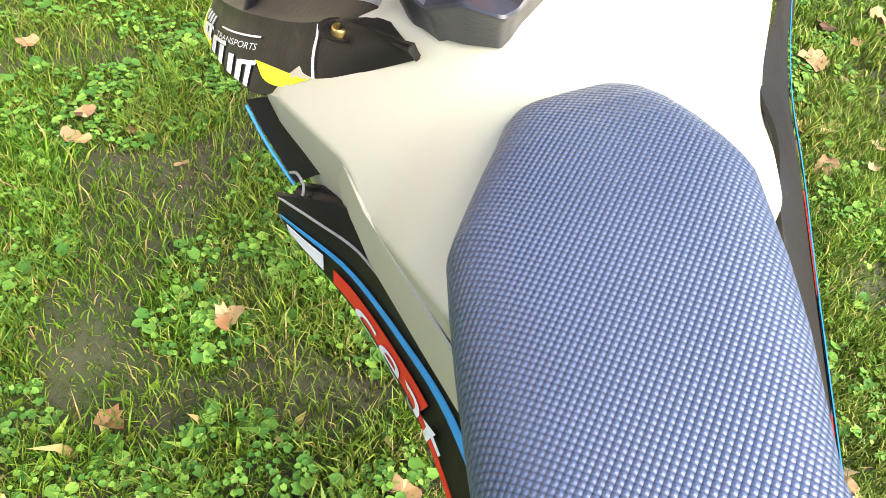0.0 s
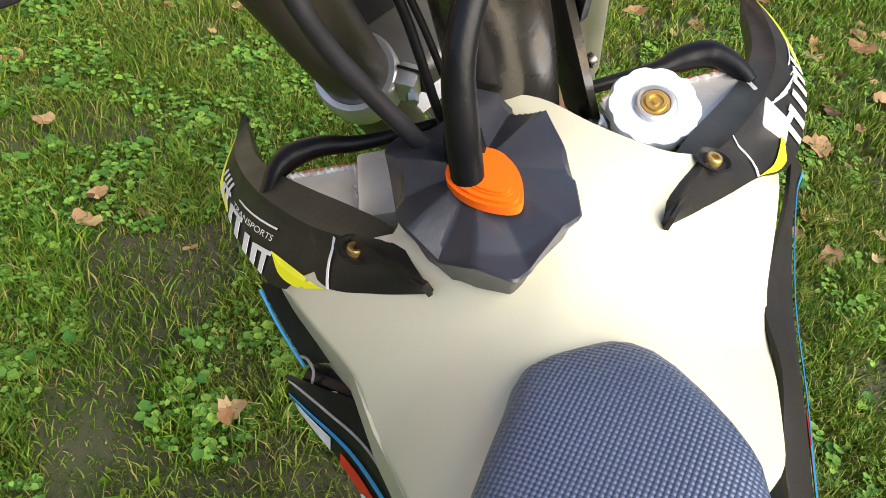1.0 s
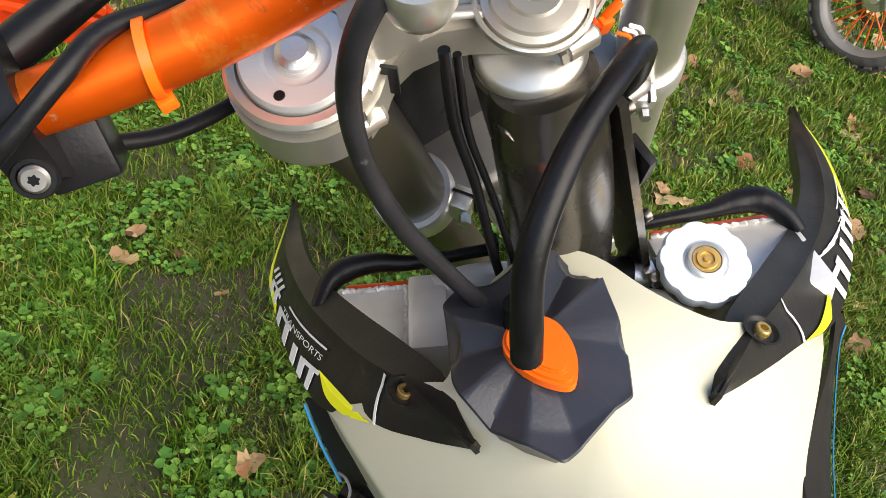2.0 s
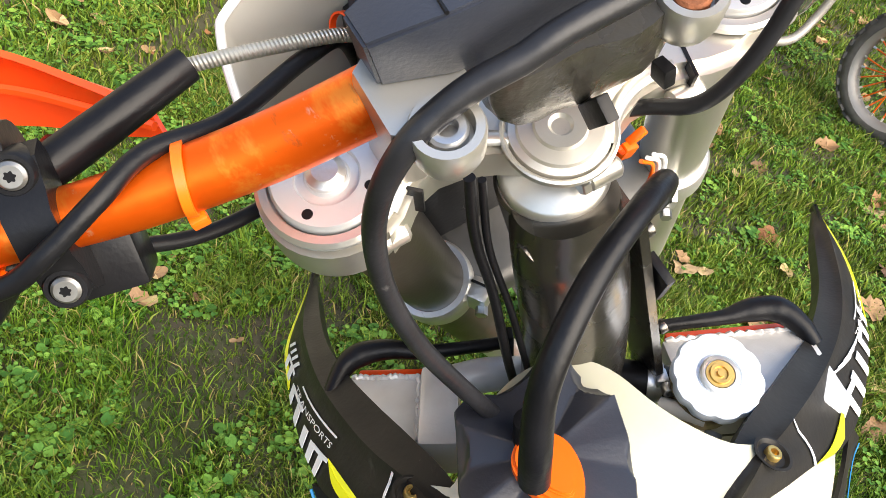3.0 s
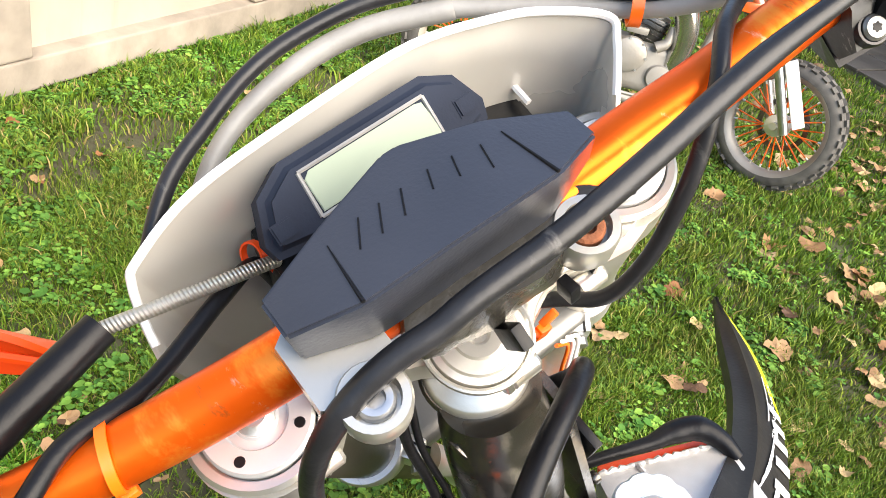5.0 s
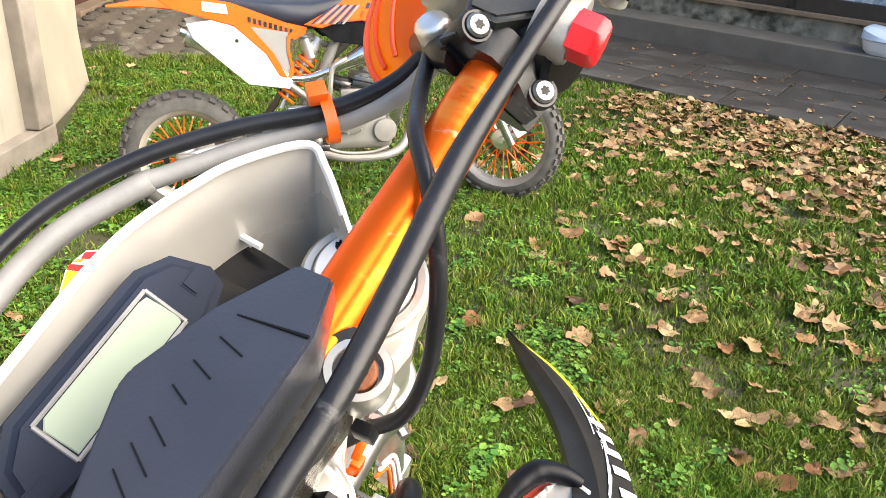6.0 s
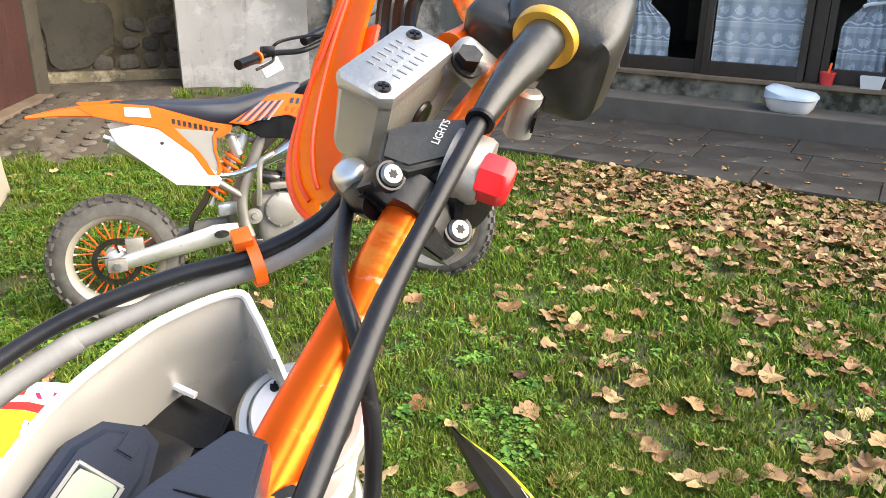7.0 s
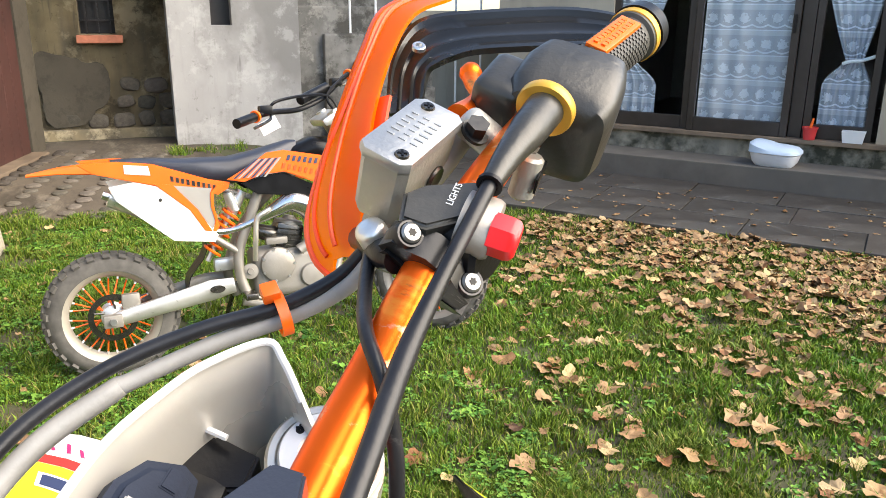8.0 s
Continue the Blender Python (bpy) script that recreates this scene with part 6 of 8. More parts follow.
    part("drain_hose", tube(((0.128, 0.128, -0.078), (0.121, 0.116, -0.085), (0.116, 0.110, -0.11)), 0.006), M["greytube"], bike, "", BODY)
    part("coolant_hose_inner", tube(((-0.045, 0.195, -0.085), (-0.015, 0.2, -0.085), (0.02, 0.205, -0.095)), 0.013), M["rawalu"], bike, "", BODY)


radiators()


def strip(rows):
    """A panel skinned over lines of points, each line smoothed along its length."""
    lines = [spline(r, 5) for r in rows]
    return [list(q) for q in zip(*lines)]


def side_panels():
    """Frame rails, side panels and their graphics beside the seat and tank, well below the tank's edge."""
    left = (((-0.143, 0.095, -0.160), (-0.120, 0.072, -0.152), (-0.088, 0.040, -0.147), (-0.068, -0.032, -0.142), (-0.047, -0.097, -0.132), (-0.034, -0.18, -0.128)),
            ((-0.140, 0.093, -0.163), (-0.122, 0.069, -0.165), (-0.094, 0.028, -0.165), (-0.073, -0.030, -0.165), (-0.056, -0.084, -0.165), (-0.047, -0.17, -0.165)),
            ((-0.146, 0.098, -0.180), (-0.131, 0.076, -0.182), (-0.103, 0.036, -0.190), (-0.079, -0.025, -0.195), (-0.062, -0.082, -0.198), (-0.052, -0.16, -0.200)),
            ((-0.145, 0.098, -0.200), (-0.135, 0.078, -0.208), (-0.111, 0.034, -0.219), (-0.093, -0.018, -0.232), (-0.082, -0.068, -0.236), (-0.075, -0.15, -0.240)),
            ((-0.125, 0.095, -0.260), (-0.118, 0.075, -0.268), (-0.105, 0.034, -0.279), (-0.092, -0.018, -0.294), (-0.078, -0.068, -0.30), (-0.070, -0.15, -0.30)))
    right = (((0.235, 0.145, -0.112), (0.207, 0.099, -0.110), (0.156, 0.028, -0.106), (0.144, -0.019, -0.110), (0.117, -0.081, -0.118), (0.083, -0.188, -0.120)),
             ((0.240, 0.148, -0.118), (0.217, 0.108, -0.117), (0.171, 0.034, -0.116), (0.152, -0.030, -0.122), (0.129, -0.090, -0.130), (0.088, -0.190, -0.135)),
             ((0.250, 0.150, -0.133), (0.228, 0.121, -0.131), (0.185, 0.041, -0.131), (0.159, -0.025, -0.136), (0.134, -0.090, -0.147), (0.092, -0.191, -0.150)),
             ((0.255, 0.150, -0.170), (0.232, 0.121, -0.170), (0.194, 0.041, -0.170), (0.168, -0.025, -0.175), (0.144, -0.090, -0.185), (0.100, -0.191, -0.19)),
             ((0.245, 0.150, -0.230), (0.222, 0.121, -0.230), (0.187, 0.041, -0.230), (0.160, -0.025, -0.235), (0.136, -0.090, -0.245), (0.092, -0.191, -0.25)))
    for side, rows in ((-1, left), (1, right)):
        grid = strip(rows)
        n = len(grid) - 1
        sp_ob = part("side_panel", sheet(grid, 0.003 * side), M["shroud"], bike, "black side panel with blue, red and white graphics", BODY)

        def at(s, v, lift):
            """A place on the panel's face: s along it, v from the blue line (2) to the lower edge (3)."""
            i = max(0.0, min(1.0, s)) * n
            k = min(int(i), n - 1)
            f = i - k
            j = min(int(v), 3)
            p = Vector(grid[k][j]).lerp(Vector(grid[k + 1][j]), f)
            q = Vector(grid[k][j + 1]).lerp(Vector(grid[k + 1][j + 1]), f)
            return p.lerp(q, v - j) + Vector((0.94 * side, 0, 0.34)) * (lift + 0.0034)

        def band(name, s0, s1, v0, v1, material, lift=0.002, taper=1.0):
            g = []
            for i in range(25):
                f = i / 24
                g.append([at(s0 + (s1 - s0) * f, v0, lift), at(s0 + (s1 - s0) * f, v0 + (v1 - v0) * (taper + (1 - taper) * f), lift)])
            part(name, sheet(g, 0.0006 * side), material, sp_ob, "", BODY, smooth=False)
        if side < 0:
            band("blue_stripe", 0.06, 1.0, 2.0, 2.22, M["blue"], 0.0018, 0.6)
            band("white_patch", 0.10, 0.30, 2.35, 2.9, M["letter"], 0.0016, 0.6)
            band("red_field", 0.34, 0.76, 2.55, 3.0, M["redv"], 0.0014)
            band("red_field", 0.76, 1.0, 2.88, 3.0, M["redv"], 0.0014)
            me = words("cept", 1.0, 0.0)      # the end of a longer word
            xs = [v.co.x for v in me.vertices]
            for v in me.vertices:
                f = (v.co.x - min(xs)) / (max(xs) - min(xs))
                v.co = at(0.44 + 0.42 * f, 2.88 - 0.98 * v.co.y, 0.0030)
            part("lettering", me, M["letter"], sp_ob, "white lettering", BODY, smooth=False)
            part("rule", tube([at(s, 1.02, 0.0012) for s in (0.02, 0.12, 0.25, 0.4, 0.55, 0.68, 0.76)] + [at(0.79, 0.92, 0.0012), at(0.81, 0.6, 0.0012), at(0.84, 0.30, 0.0012), at(0.87, 0.25, 0.0012)], 0.0010, n=6), M["greytube"], sp_ob, "grey wire laid along the panel", BODY)
            bolt(0.0035, 0.003, BODY @ pose(-0.113, 0.066, -0.158), sp_ob)
            rail = [Vector(q) + Vector((0.016, 0, -0.014)) for q in rows[0]]
            # inner skirt under the tank's wing
            g = strip((((-0.147, 0.142, -0.116), (-0.140, 0.123, -0.138), (-0.130, 0.100, -0.162)), ((-0.132, 0.132, -0.110), (-0.122, 0.108, -0.128), (-0.114, 0.088, -0.148)), ((-0.118, 0.113, -0.112), (-0.108, 0.092, -0.122), (-0.101, 0.074, -0.136))))
            sk = part("inner_skirt", sheet(g, -0.003), M["shroud"], bike, "black skirt under the tank's wing", BODY)
            part("blue_stripe", tube([(-0.1480, 0.140, -0.119), (-0.1415, 0.121, -0.140), (-0.1315, 0.100, -0.163)], 0.0012, n=6), M["blue"], sk, "", BODY)
            part("wire", tube(((-0.131, 0.101, -0.152), (-0.126, 0.094, -0.148), (-0.124, 0.088, -0.154), (-0.127, 0.082, -0.160)), 0.0011, n=6), M["greytube"], sk, "", BODY)
        else:
            band("blue_stripe", 0.05, 1.0, 2.05, 2.30, M["blue"], 0.0018, 0.6)
            band("cyan_flash", 0.70, 0.84, 1.2, 2.0, M["blue"], 0.0014, 0.4)
            band("red_field", 0.60, 1.0, 2.45, 3.0, M["redv"], 0.0016)
            band("cyan_flash", 0.80, 0.93, 2.3, 2.5, M["blue"], 0.0018)
            rail = [Vector(q) + Vector((-0.018, 0, -0.014)) for q in rows[0]]
        part("frame_rail", tube(rail, 0.012, n=10), M["black"], bike, "", BODY)
    # clear plastic infill between the tank's left edge and the rail
    part("tank_flank", sheet([[(x, y, z), (x - 0.004, y + 0.004, z - 0.025), (x - 0.006, y + 0.008, z - 0.055)] for x, y, z in ((-0.093, 0.058, -0.10), (-0.0885, 0.030, -0.095), (-0.084, 0.0, -0.10), (-0.068, -0.065, -0.10), (-0.056, -0.112, -0.10))], -0.002), M["tank"], bike, "", BODY)


side_panels()


def steering():
    S = STEER
    # frame: head tube, and the wide pressed spine falling back from it under the tank
    q = lambda t, x=0.0, y=0.0: Vector((x, y, -0.064)) + DOWN * t
    ht = part("head_tube", cyl_between(q(0.0), q(0.13), 0.0270, 0.0285, 36, 0.002), M["dark_steel"], bike, "dark grey steel frame head", S)
    part("bearing_ring", lathe([(0, 0.006), (0.026, 0.006), (0.0287, 0.004), (0.0297, 0.0), (0.0297, -0.009), (0.0280, -0.0125), (0.0275, -0.017), (0.024, -0.018)], 48, Matrix.Translation((0.005, -0.001, -0.060)) @ frame_of(-DOWN).to_4x4()), M["silver"], ht, "silver bearing ring", S)
    line = spline(((0.003, -0.016, -0.066), (0.001, -0.022, -0.078), (-0.001, -0.034, -0.098), (0, -0.052, -0.160), (-0.002, -0.068, -0.225), (-0.004, -0.084, -0.30), (-0.02, -0.15, -0.38)), 5)
    sec = []
    for i, c in enumerate(line):
        f = i / (len(line) - 1)
        w, h = 0.0285 + 0.012 * f, 0.0275 + 0.006 * f
        sec.append([c + Vector((w * math.copysign(abs(math.cos(t)) ** 0.85, math.cos(t)), h * math.sin(t) * 0.9, h * math.sin(t) * -0.35)) for t in (2 * math.pi * k / 36 for k in range(36))])
    spine = part("frame_spine", loft(sec), M["dark_steel"], bike, "gunmetal pressed frame spine", S)
    part("weld_seam", tube([Vector((0.0285 * math.cos(t), -0.012 + 0.0285 * math.sin(t) * 0.9 - 0.012, -0.076 - 0.002 * math.sin(9 * t))) for t in (math.pi + math.pi * k / 18 for k in range(19))], 0.0022, per=2, n=6), M["dark_steel"], spine, "", S)
    part("gusset", loft([[Vector((0.036 + 0.010 * f + 0.003 * u, -0.028 - 0.07 * f + 0.018 * v, -0.085 - 0.17 * f)) for u, v in ((-1, -1), (1, -1), (1, 1), (-1, 1))] for f in (0, 0.25, 0.5, 0.75, 1)]), M["dark_steel"], bike, "dark metal frame gusset", S)
    for k in range(3):
        bolt(0.0048, 0.005, S @ basis((0.046 + 0.003 * k, -0.044 - 0.02 * k, -0.10 - 0.045 * k), (0, 0, 1), (0, 1, 0)), spine, M["dark_steel"])
    part("tab", box((0.006, 0.022, 0.03), (0.047, -0.062, -0.14), bevel=0.001), M["black"], spine, "", S)
    # upper clamp: a bridge with arms from the stem to both fork clamps
    FL, FR = Vector((-0.102, 0.033, -0.024)), Vector((0.126, 0.033, -0.022))
    r = 0.036
    out = [(FL.x + r * math.cos(radians(a)), FL.y + r * math.sin(radians(a))) for a in range(40, 293, 12)]
    out += [(-0.089, -0.003), (-0.079, 0.002), (-0.071, 0.009), (-0.064, 0.014), (-0.053, 0.017), (-0.038, 0.015), (-0.024, 0.009), (-0.011, 0.001), (-0.002, -0.007), (0.006, -0.016), (0.013, -0.020), (0.021, -0.021), (0.028, -0.014), (0.038, -0.006), (0.052, 0.000), (0.069, 0.001), (0.090, -0.006), (0.104, -0.008)]
    out += [(FR.x + r * math.cos(radians(a)), FR.y + r * math.sin(radians(a))) for a in range(-96, 133, 12)]
    out += [(0.075, 0.05), (0.04, 0.044), (0.0, 0.046), (-0.04, 0.044), (-0.064, 0.05)]
    up = part("upper_clamp", prism(out, 0.030, Matrix.Translation((0, 0, -0.056)), bevel=0.006, seg=4), M["silver"], bike, "silver anodised upper fork clamp", S)
    # raised rib along the rider's edge of both arms
    part("arm_rib", tube([(x, y + 0.0055, -0.0268) for x, y in ((-0.084, 0.001), (-0.070, 0.012), (-0.053, 0.019), (-0.036, 0.016), (-0.022, 0.009), (-0.009, 0.000), (0.004, -0.010))], 0.0042, n=10, flat=0.6), M["silver"], up, "", S)
    part("arm_rib", tube([(x, y + 0.0055, -0.0268) for x, y in ((0.022, -0.020), (0.031, -0.011), (0.043, -0.003), (0.058, 0.001), (0.074, -0.001))], 0.0042, n=10, flat=0.6), M["silver"], up, "", S)
    for x0, y0, x1, y1 in ((-0.080, 0.020, -0.066, 0.007), (0.020, -0.008, 0.026, -0.019), (0.084, 0.012, 0.080, -0.006)):
        d = Vector((x1 - x0, y1 - y0))
        part("pinch_slot", box((d.length, 0.0018, 0.024), ((x0 + x1) / 2, (y0 + y1) / 2, -0.0372), Matrix.Rotation(math.atan2(d.y, d.x), 3, "Z")), M["black"], up, "", S, smooth=False)
    stem = Vector((0.006, 0.002, -0.026))
    part("stem_recess", lathe([(0.0290, -0.002), (0.0290, 0.0015), (0.0278, 0.0022), (0.0262, 0.0010), (0.0258, -0.002)], 48, Matrix.Translation(stem)), M["silver"], up, "", S)
    part("stem_nut", lathe([(0, 0.0045), (0.0045, 0.0048), (0.0062, 0.0068), (0.0125, 0.0072), (0.0135, 0.0055), (0.0205, 0.0050), (0.0215, 0.0032), (0.0250, 0.0024), (0.0255, -0.002)], 48, Matrix.Translation(stem)), M["silver"], up, "turned stem nut with a hollow centre", S)
    for p, ax in (((0.017, -0.022, -0.040), (1, 0.2, 0)), ((-0.088, 0.002, -0.046), (1, 0.1, 0)), ((0.078, -0.006, -0.042), (1, 0, 0))):
        part("bolt_ear", cyl_between(Vector(p) - Vector((0.010, 0, 0)), Vector(p) + Vector((0.010, 0, 0)), 0.0062, n=16, bevel=0.002), M["silver"], up, "", S)
        part("pinch_bolt", cyl_between(Vector(p) + Vector((-0.014, -0.001, 0)), Vector(p) + Vector((-0.009, -0.001, 0)), 0.0052, n=6, bevel=0.0008), M["steel"], up, "", S)
    # fork legs with caps
    for F, nm in ((FL, "l"), (FR, "r")):
        # left tube coloured dark for the clamp's shade, right one pale as lit
        leg = part("fork_leg", cyl_between(F + Vector((0, 0, 0.002)), F + DOWN * 0.62, 0.0265, 0.0265, 32), M["tube_shade"] if nm == "l" else M["silver"], bike, "upper fork tube, coloured for its light", S)
        part("slider", cyl_between(F + DOWN * 0.6, F + DOWN * 1.15, 0.023, 0.023, 20), M["steel"], leg, "polished fork slider", S)
        part("fork_foot", box((0.05, 0.06, 0.10), F + DOWN * 1.17, bevel=0.012), M["alu"], leg, "", S)
        mc = Matrix.Translation(F)
        part("clamp_ring", lathe([(0.029, -0.002), (0.0345, -0.002), (0.0350, 0.0015), (0.033, 0.0035), (0.029, 0.0035)], 48, mc), M["silver"], leg, "", S)
        part("clamp_collar", lathe([(0.027, -0.040), (0.0335, -0.040), (0.0352, -0.036), (0.0352, -0.030)], 48, mc), M["silver"], leg, "", S)
        part("fork_cap", lathe([(0, 0.0072), (0.0100, 0.0072), (0.0110, 0.0055), (0.0150, 0.0050), (0.0160, 0.0075), (0.0262, 0.0075), (0.0274, 0.0060), (0.0276, 0.0)], 48, mc), M["capmetal"], leg, "silver fork cap", S)
        part("adjuster", lathe([(0, 0.0125), (0.0062, 0.0125), (0.0072, 0.0115), (0.0095, 0.0100), (0.0098, 0.0068)], 28, mc), M["alu"], leg, "", S)
        for a in ((220, 315, 40, 130) if nm == "l" else (68, 160, 250, 340)):
            t = radians(a)
            part("cap_hole", lathe([(0, 0.0004), (0.0024, 0.0004), (0.0027, 0)], 14, mc @ Matrix.Translation((0.0213 * math.cos(t), 0.0213 * math.sin(t), 0.0075))), M["black"], leg, "", S)
        if nm == "r":
            for a in (0.3, 0.3 + math.pi / 2):      # cross-headed bleed screw
                part("bleed_screw", box((0.0046, 0.0012, 0.0008), (F.x + 0.009, F.y + 0.0205, F.z + 0.0080), Matrix.Rotation(a, 3, "Z")), M["black"], leg, "", S, smooth=False)
    LOW = {-1: 0.275, 1: 0.300}      # the rings sit where the tubes are gripped
    lo = part("lower_clamp", box((0.20, 0.085, 0.034), (FL + FR) / 2 + DOWN * 0.288 + Vector((0, 0.012, 0)), bevel=0.012, seg=3), M["gun"], bike, "grey lower fork clamp with silver rings", S)
    for F, sd in ((FL, -1), (FR, 1)):
        mr = Matrix.Translation(F + DOWN * LOW[sd]) @ frame_of(DOWN).to_4x4()
        part("clamp_ring", lathe([(0.0265, -0.018), (0.0310, -0.018), (0.0330, -0.014), (0.0330, 0.014), (0.0310, 0.018), (0.0265, 0.018)], 40, mr), M["alu"], lo, "", S)
        p = F + DOWN * LOW[sd] + Vector((-0.026 * sd, -0.028, 0.004))
        part("clamp_ear", box((0.020, 0.018, 0.030), p, Matrix.Rotation(radians(-35 * sd), 3, "Z"), bevel=0.004), M["alu"], lo, "", S)
        part("clamp_slot", box((0.0018, 0.022, 0.031), p + Vector((0.004, 0.0, 0.001)), Matrix.Rotation(radians(-35 * sd), 3, "Z")), M["black"], lo, "", S, smooth=False)
        part("clamp_bolt", cyl_between(p + Vector((-0.004, -0.010, 0)), p + Vector((-0.008, -0.016, 0.001)), 0.0050, n=6), M["steel"], lo, "", S)
    # bar mounts
    for x, y, z in ((-0.062, -0.013, 0.060), (0.050, -0.007, 0.056)):
        mt = part("bar_mount", loft([[(x + 0.019 * a * k, yc + yw * b, h) for a, b in ((-1, -0.8), (-0.7, -1), (0.7, -1), (1, -0.8), (1, 0.8), (0.7, 1), (-0.7, 1), (-1, 0.8))] for h, yc, yw, k in ((-0.028, 0.026, 0.012, 0.85), (0.012, 0.025, 0.012, 0.85), (0.034, 0.016, 0.018, 0.95), (z - 0.006, 0.011, 0.020, 1), (z, 0.011, 0.019, 0.97))]), M["silver"], bike, "silver handlebar mount", S)
        part("bolt_well", lathe([(0, -0.020), (0.008, -0.020), (0.0125, -0.016), (0.0145, -0.010), (0.0148, 0.002), (0.0138, 0.0045), (0.0105, 0.0045), (0.0098, -0.003), (0, -0.003)], 28, Matrix.Translation((x, y, z))), M["silver"], mt, "", S)
        bolt(0.0082, 0.006, S @ pose(x, y, z - 0.0025), mt, M["rust"] if x > 0 else M["steel"], label="rusty socket bolt" if x > 0 else "")
    BAR = ((-0.40, 0.085, 0.03), (-0.30, 0.072, 0.016), (-0.237, 0.060, 0.014), (-0.18, 0.048, 0.014), (-0.12, 0.037, 0.020), (-0.05, 0.024, 0.040), (0.04, 0.017, 0.048), (0.10, 0.015, 0.054), (0.15, 0.012, 0.062), (0.215, 0.008, 0.079), (0.30, -0.006, 0.096), (0.38, -0.03, 0.105), (0.48, -0.06, 0.098))
    hb = part("handlebar", tube(BAR, 0.0143, n=28, per=6, radii=[0.011, 0.011, 0.0122, 0.0140, 0.0148, 0.0148, 0.0148, 0.0148, 0.0146, 0.0132, 0.0112, 0.011, 0.011]), M["anod"], bike, "scuffed orange anodised tapered handlebar", S)
    return hb


handlebar = steering()


# ---- the cockpit ----
def cockpit():
    S = STEER
    # padded cover over the handlebar, with embossed plain strokes
    top_z = lambda y: 0.0825 + (0.045 - y) * 0.3
    edge = [(-0.0768, 0.036, 0.0818), (-0.0435, 0.0485, None), (-0.004, 0.0625, None), (0.004, 0.0625, None), (0.038, 0.0490, None), (0.0715, 0.0330, 0.0775), (0.0720, 0.0165, 0.0790), (0.0400, 0.0060, None), (-0.0487, 0.0081, None), (-0.0768, 0.018, 0.0832)]
    edge = [Vector((x, y, top_z(y) if z is None else z)) for x, y, z in edge]
    foot = [Vector((p.x * 0.97, 0.029 + (p.y - 0.029) * 0.96 - (0.003 if p.y < 0.02 else 0), 0.060 if p.y < 0.02 else 0.054)) for p in edge]
    base = [Vector((p.x * 0.84, 0.029 + (p.y - 0.029) * 0.8, 0.046)) for p in edge]
    bm = bmesh.new()
    rings = [[bm.verts.new(p) for p in r] for r in (edge, foot, base)]
    e = rings[0]
    for f in ((0, 9, 8, 1), (1, 8, 7, 4, 3, 2), (4, 7, 6, 5)):
        bm.faces.new([e[i] for i in f])
    for u, v in zip(rings, rings[1:]):
        for i in range(10):
            bm.faces.new((u[i], u[(i + 1) % 10], v[(i + 1) % 10], v[i]))
    bm.faces.new(rings[2])
    bmesh.ops.recalc_face_normals(bm, faces=bm.faces)
    bmesh.ops.bevel(bm, geom=list(bm.edges), offset=0.0014, segments=2, affect="EDGES", clamp_overlap=True)
    pad = part("bar_pad", bm, M["dash"], bike, "matt slate-black handlebar cover with embossed strokes", S)
    for x0, y0, x1, y1 in ((-0.0365, 0.0286, -0.0289, 0.0414), (-0.0262, 0.0290, -0.0190, 0.0418), (-0.0150, 0.0300, -0.0085, 0.0420), (0.0005, 0.0330, 0.0048, 0.0425), (0.0120, 0.0310, 0.0160, 0.0415), (0.0240, 0.0255, 0.0279, 0.0383)):
        p, q = Vector((x0, y0, top_z(y0) + 0.0001)), Vector((x1, y1, top_z(y1) + 0.0001))
        part("stroke", cyl_between(p, q, 0.00042, n=6), M["black"], pad, "", S)
    for i, j in ((1, 8), (4, 7)):
        p, q = edge[i].lerp(edge[j], 0.25), edge[i].lerp(edge[j], 0.97)
        part("crease", tube((p, p.lerp(q, 0.5), q), 0.0007, n=6, radii=[0.0003, 0.0006, 0.0009]), M["black"], pad, "", S)
    bag = []
    for z, k in ((0.004, 0.35), (0.008, 0.62), (0.016, 0.84), (0.028, 1.0), (0.042, 1.05), (0.060, 1.05)):
        bag.append([(0.012 + 0.048 * k * math.cos(t) * (1 + 0.06 * math.sin(5 * t + 40 * z)), 0.003 + 0.0145 * k * math.sin(t) * (1 + 0.10 * math.sin(7 * t + 90 * z)), z + 0.003 * math.sin(3 * t + 1)) for t in (2 * math.pi * i / 40 for i in range(40))])
    part("pad_skirt", loft(bag), M["film"], pad, "dusty crumpled plastic under the cover", S)
    part("cable_tie", box((0.006, 0.012, 0.022), (0.006, -0.018, 0.022), Matrix.Rotation(radians(25), 3, "X"), bevel=0.001), M["black"], pad, "", S)
    part("cable_tie", box((0.006, 0.010, 0.010), (0.040, -0.016, 0.022), Matrix.Rotation(radians(-15), 3, "X"), bevel=0.001), M["black"], pad, "", S)
    # speedometer
    tilt = Matrix.Translation((0.011, 0.094, 0.022)) @ Matrix.Rotation(radians(30), 4, "X")
    out = ((-0.066, -0.010), (-0.064, -0.019), (-0.045, -0.022), (0.045, -0.022), (0.063, -0.016), (0.066, -0.006), (0.058, 0.012), (0.042, 0.020), (-0.040, 0.020), (-0.058, 0.010))
    sp = part("speedometer", prism(out, 0.03, tilt @ Matrix.Translation((0, 0, -0.026)), bevel=0.006, seg=3), M["speedo"], bike, "slate-grey digital speedometer with blank display", S)
    part("display", prism([(-0.035, -0.0105), (0.034, -0.0105), (0.036, -0.008), (0.034, 0.0085), (0.030, 0.0095), (-0.031, 0.0095), (-0.035, 0.0065)], 0.0012, tilt @ Matrix.Translation((0, 0, 0.0036)), bevel=0.0004), M["lcd"], sp, "pale green blank display", S)
    bz = bmesh.new()
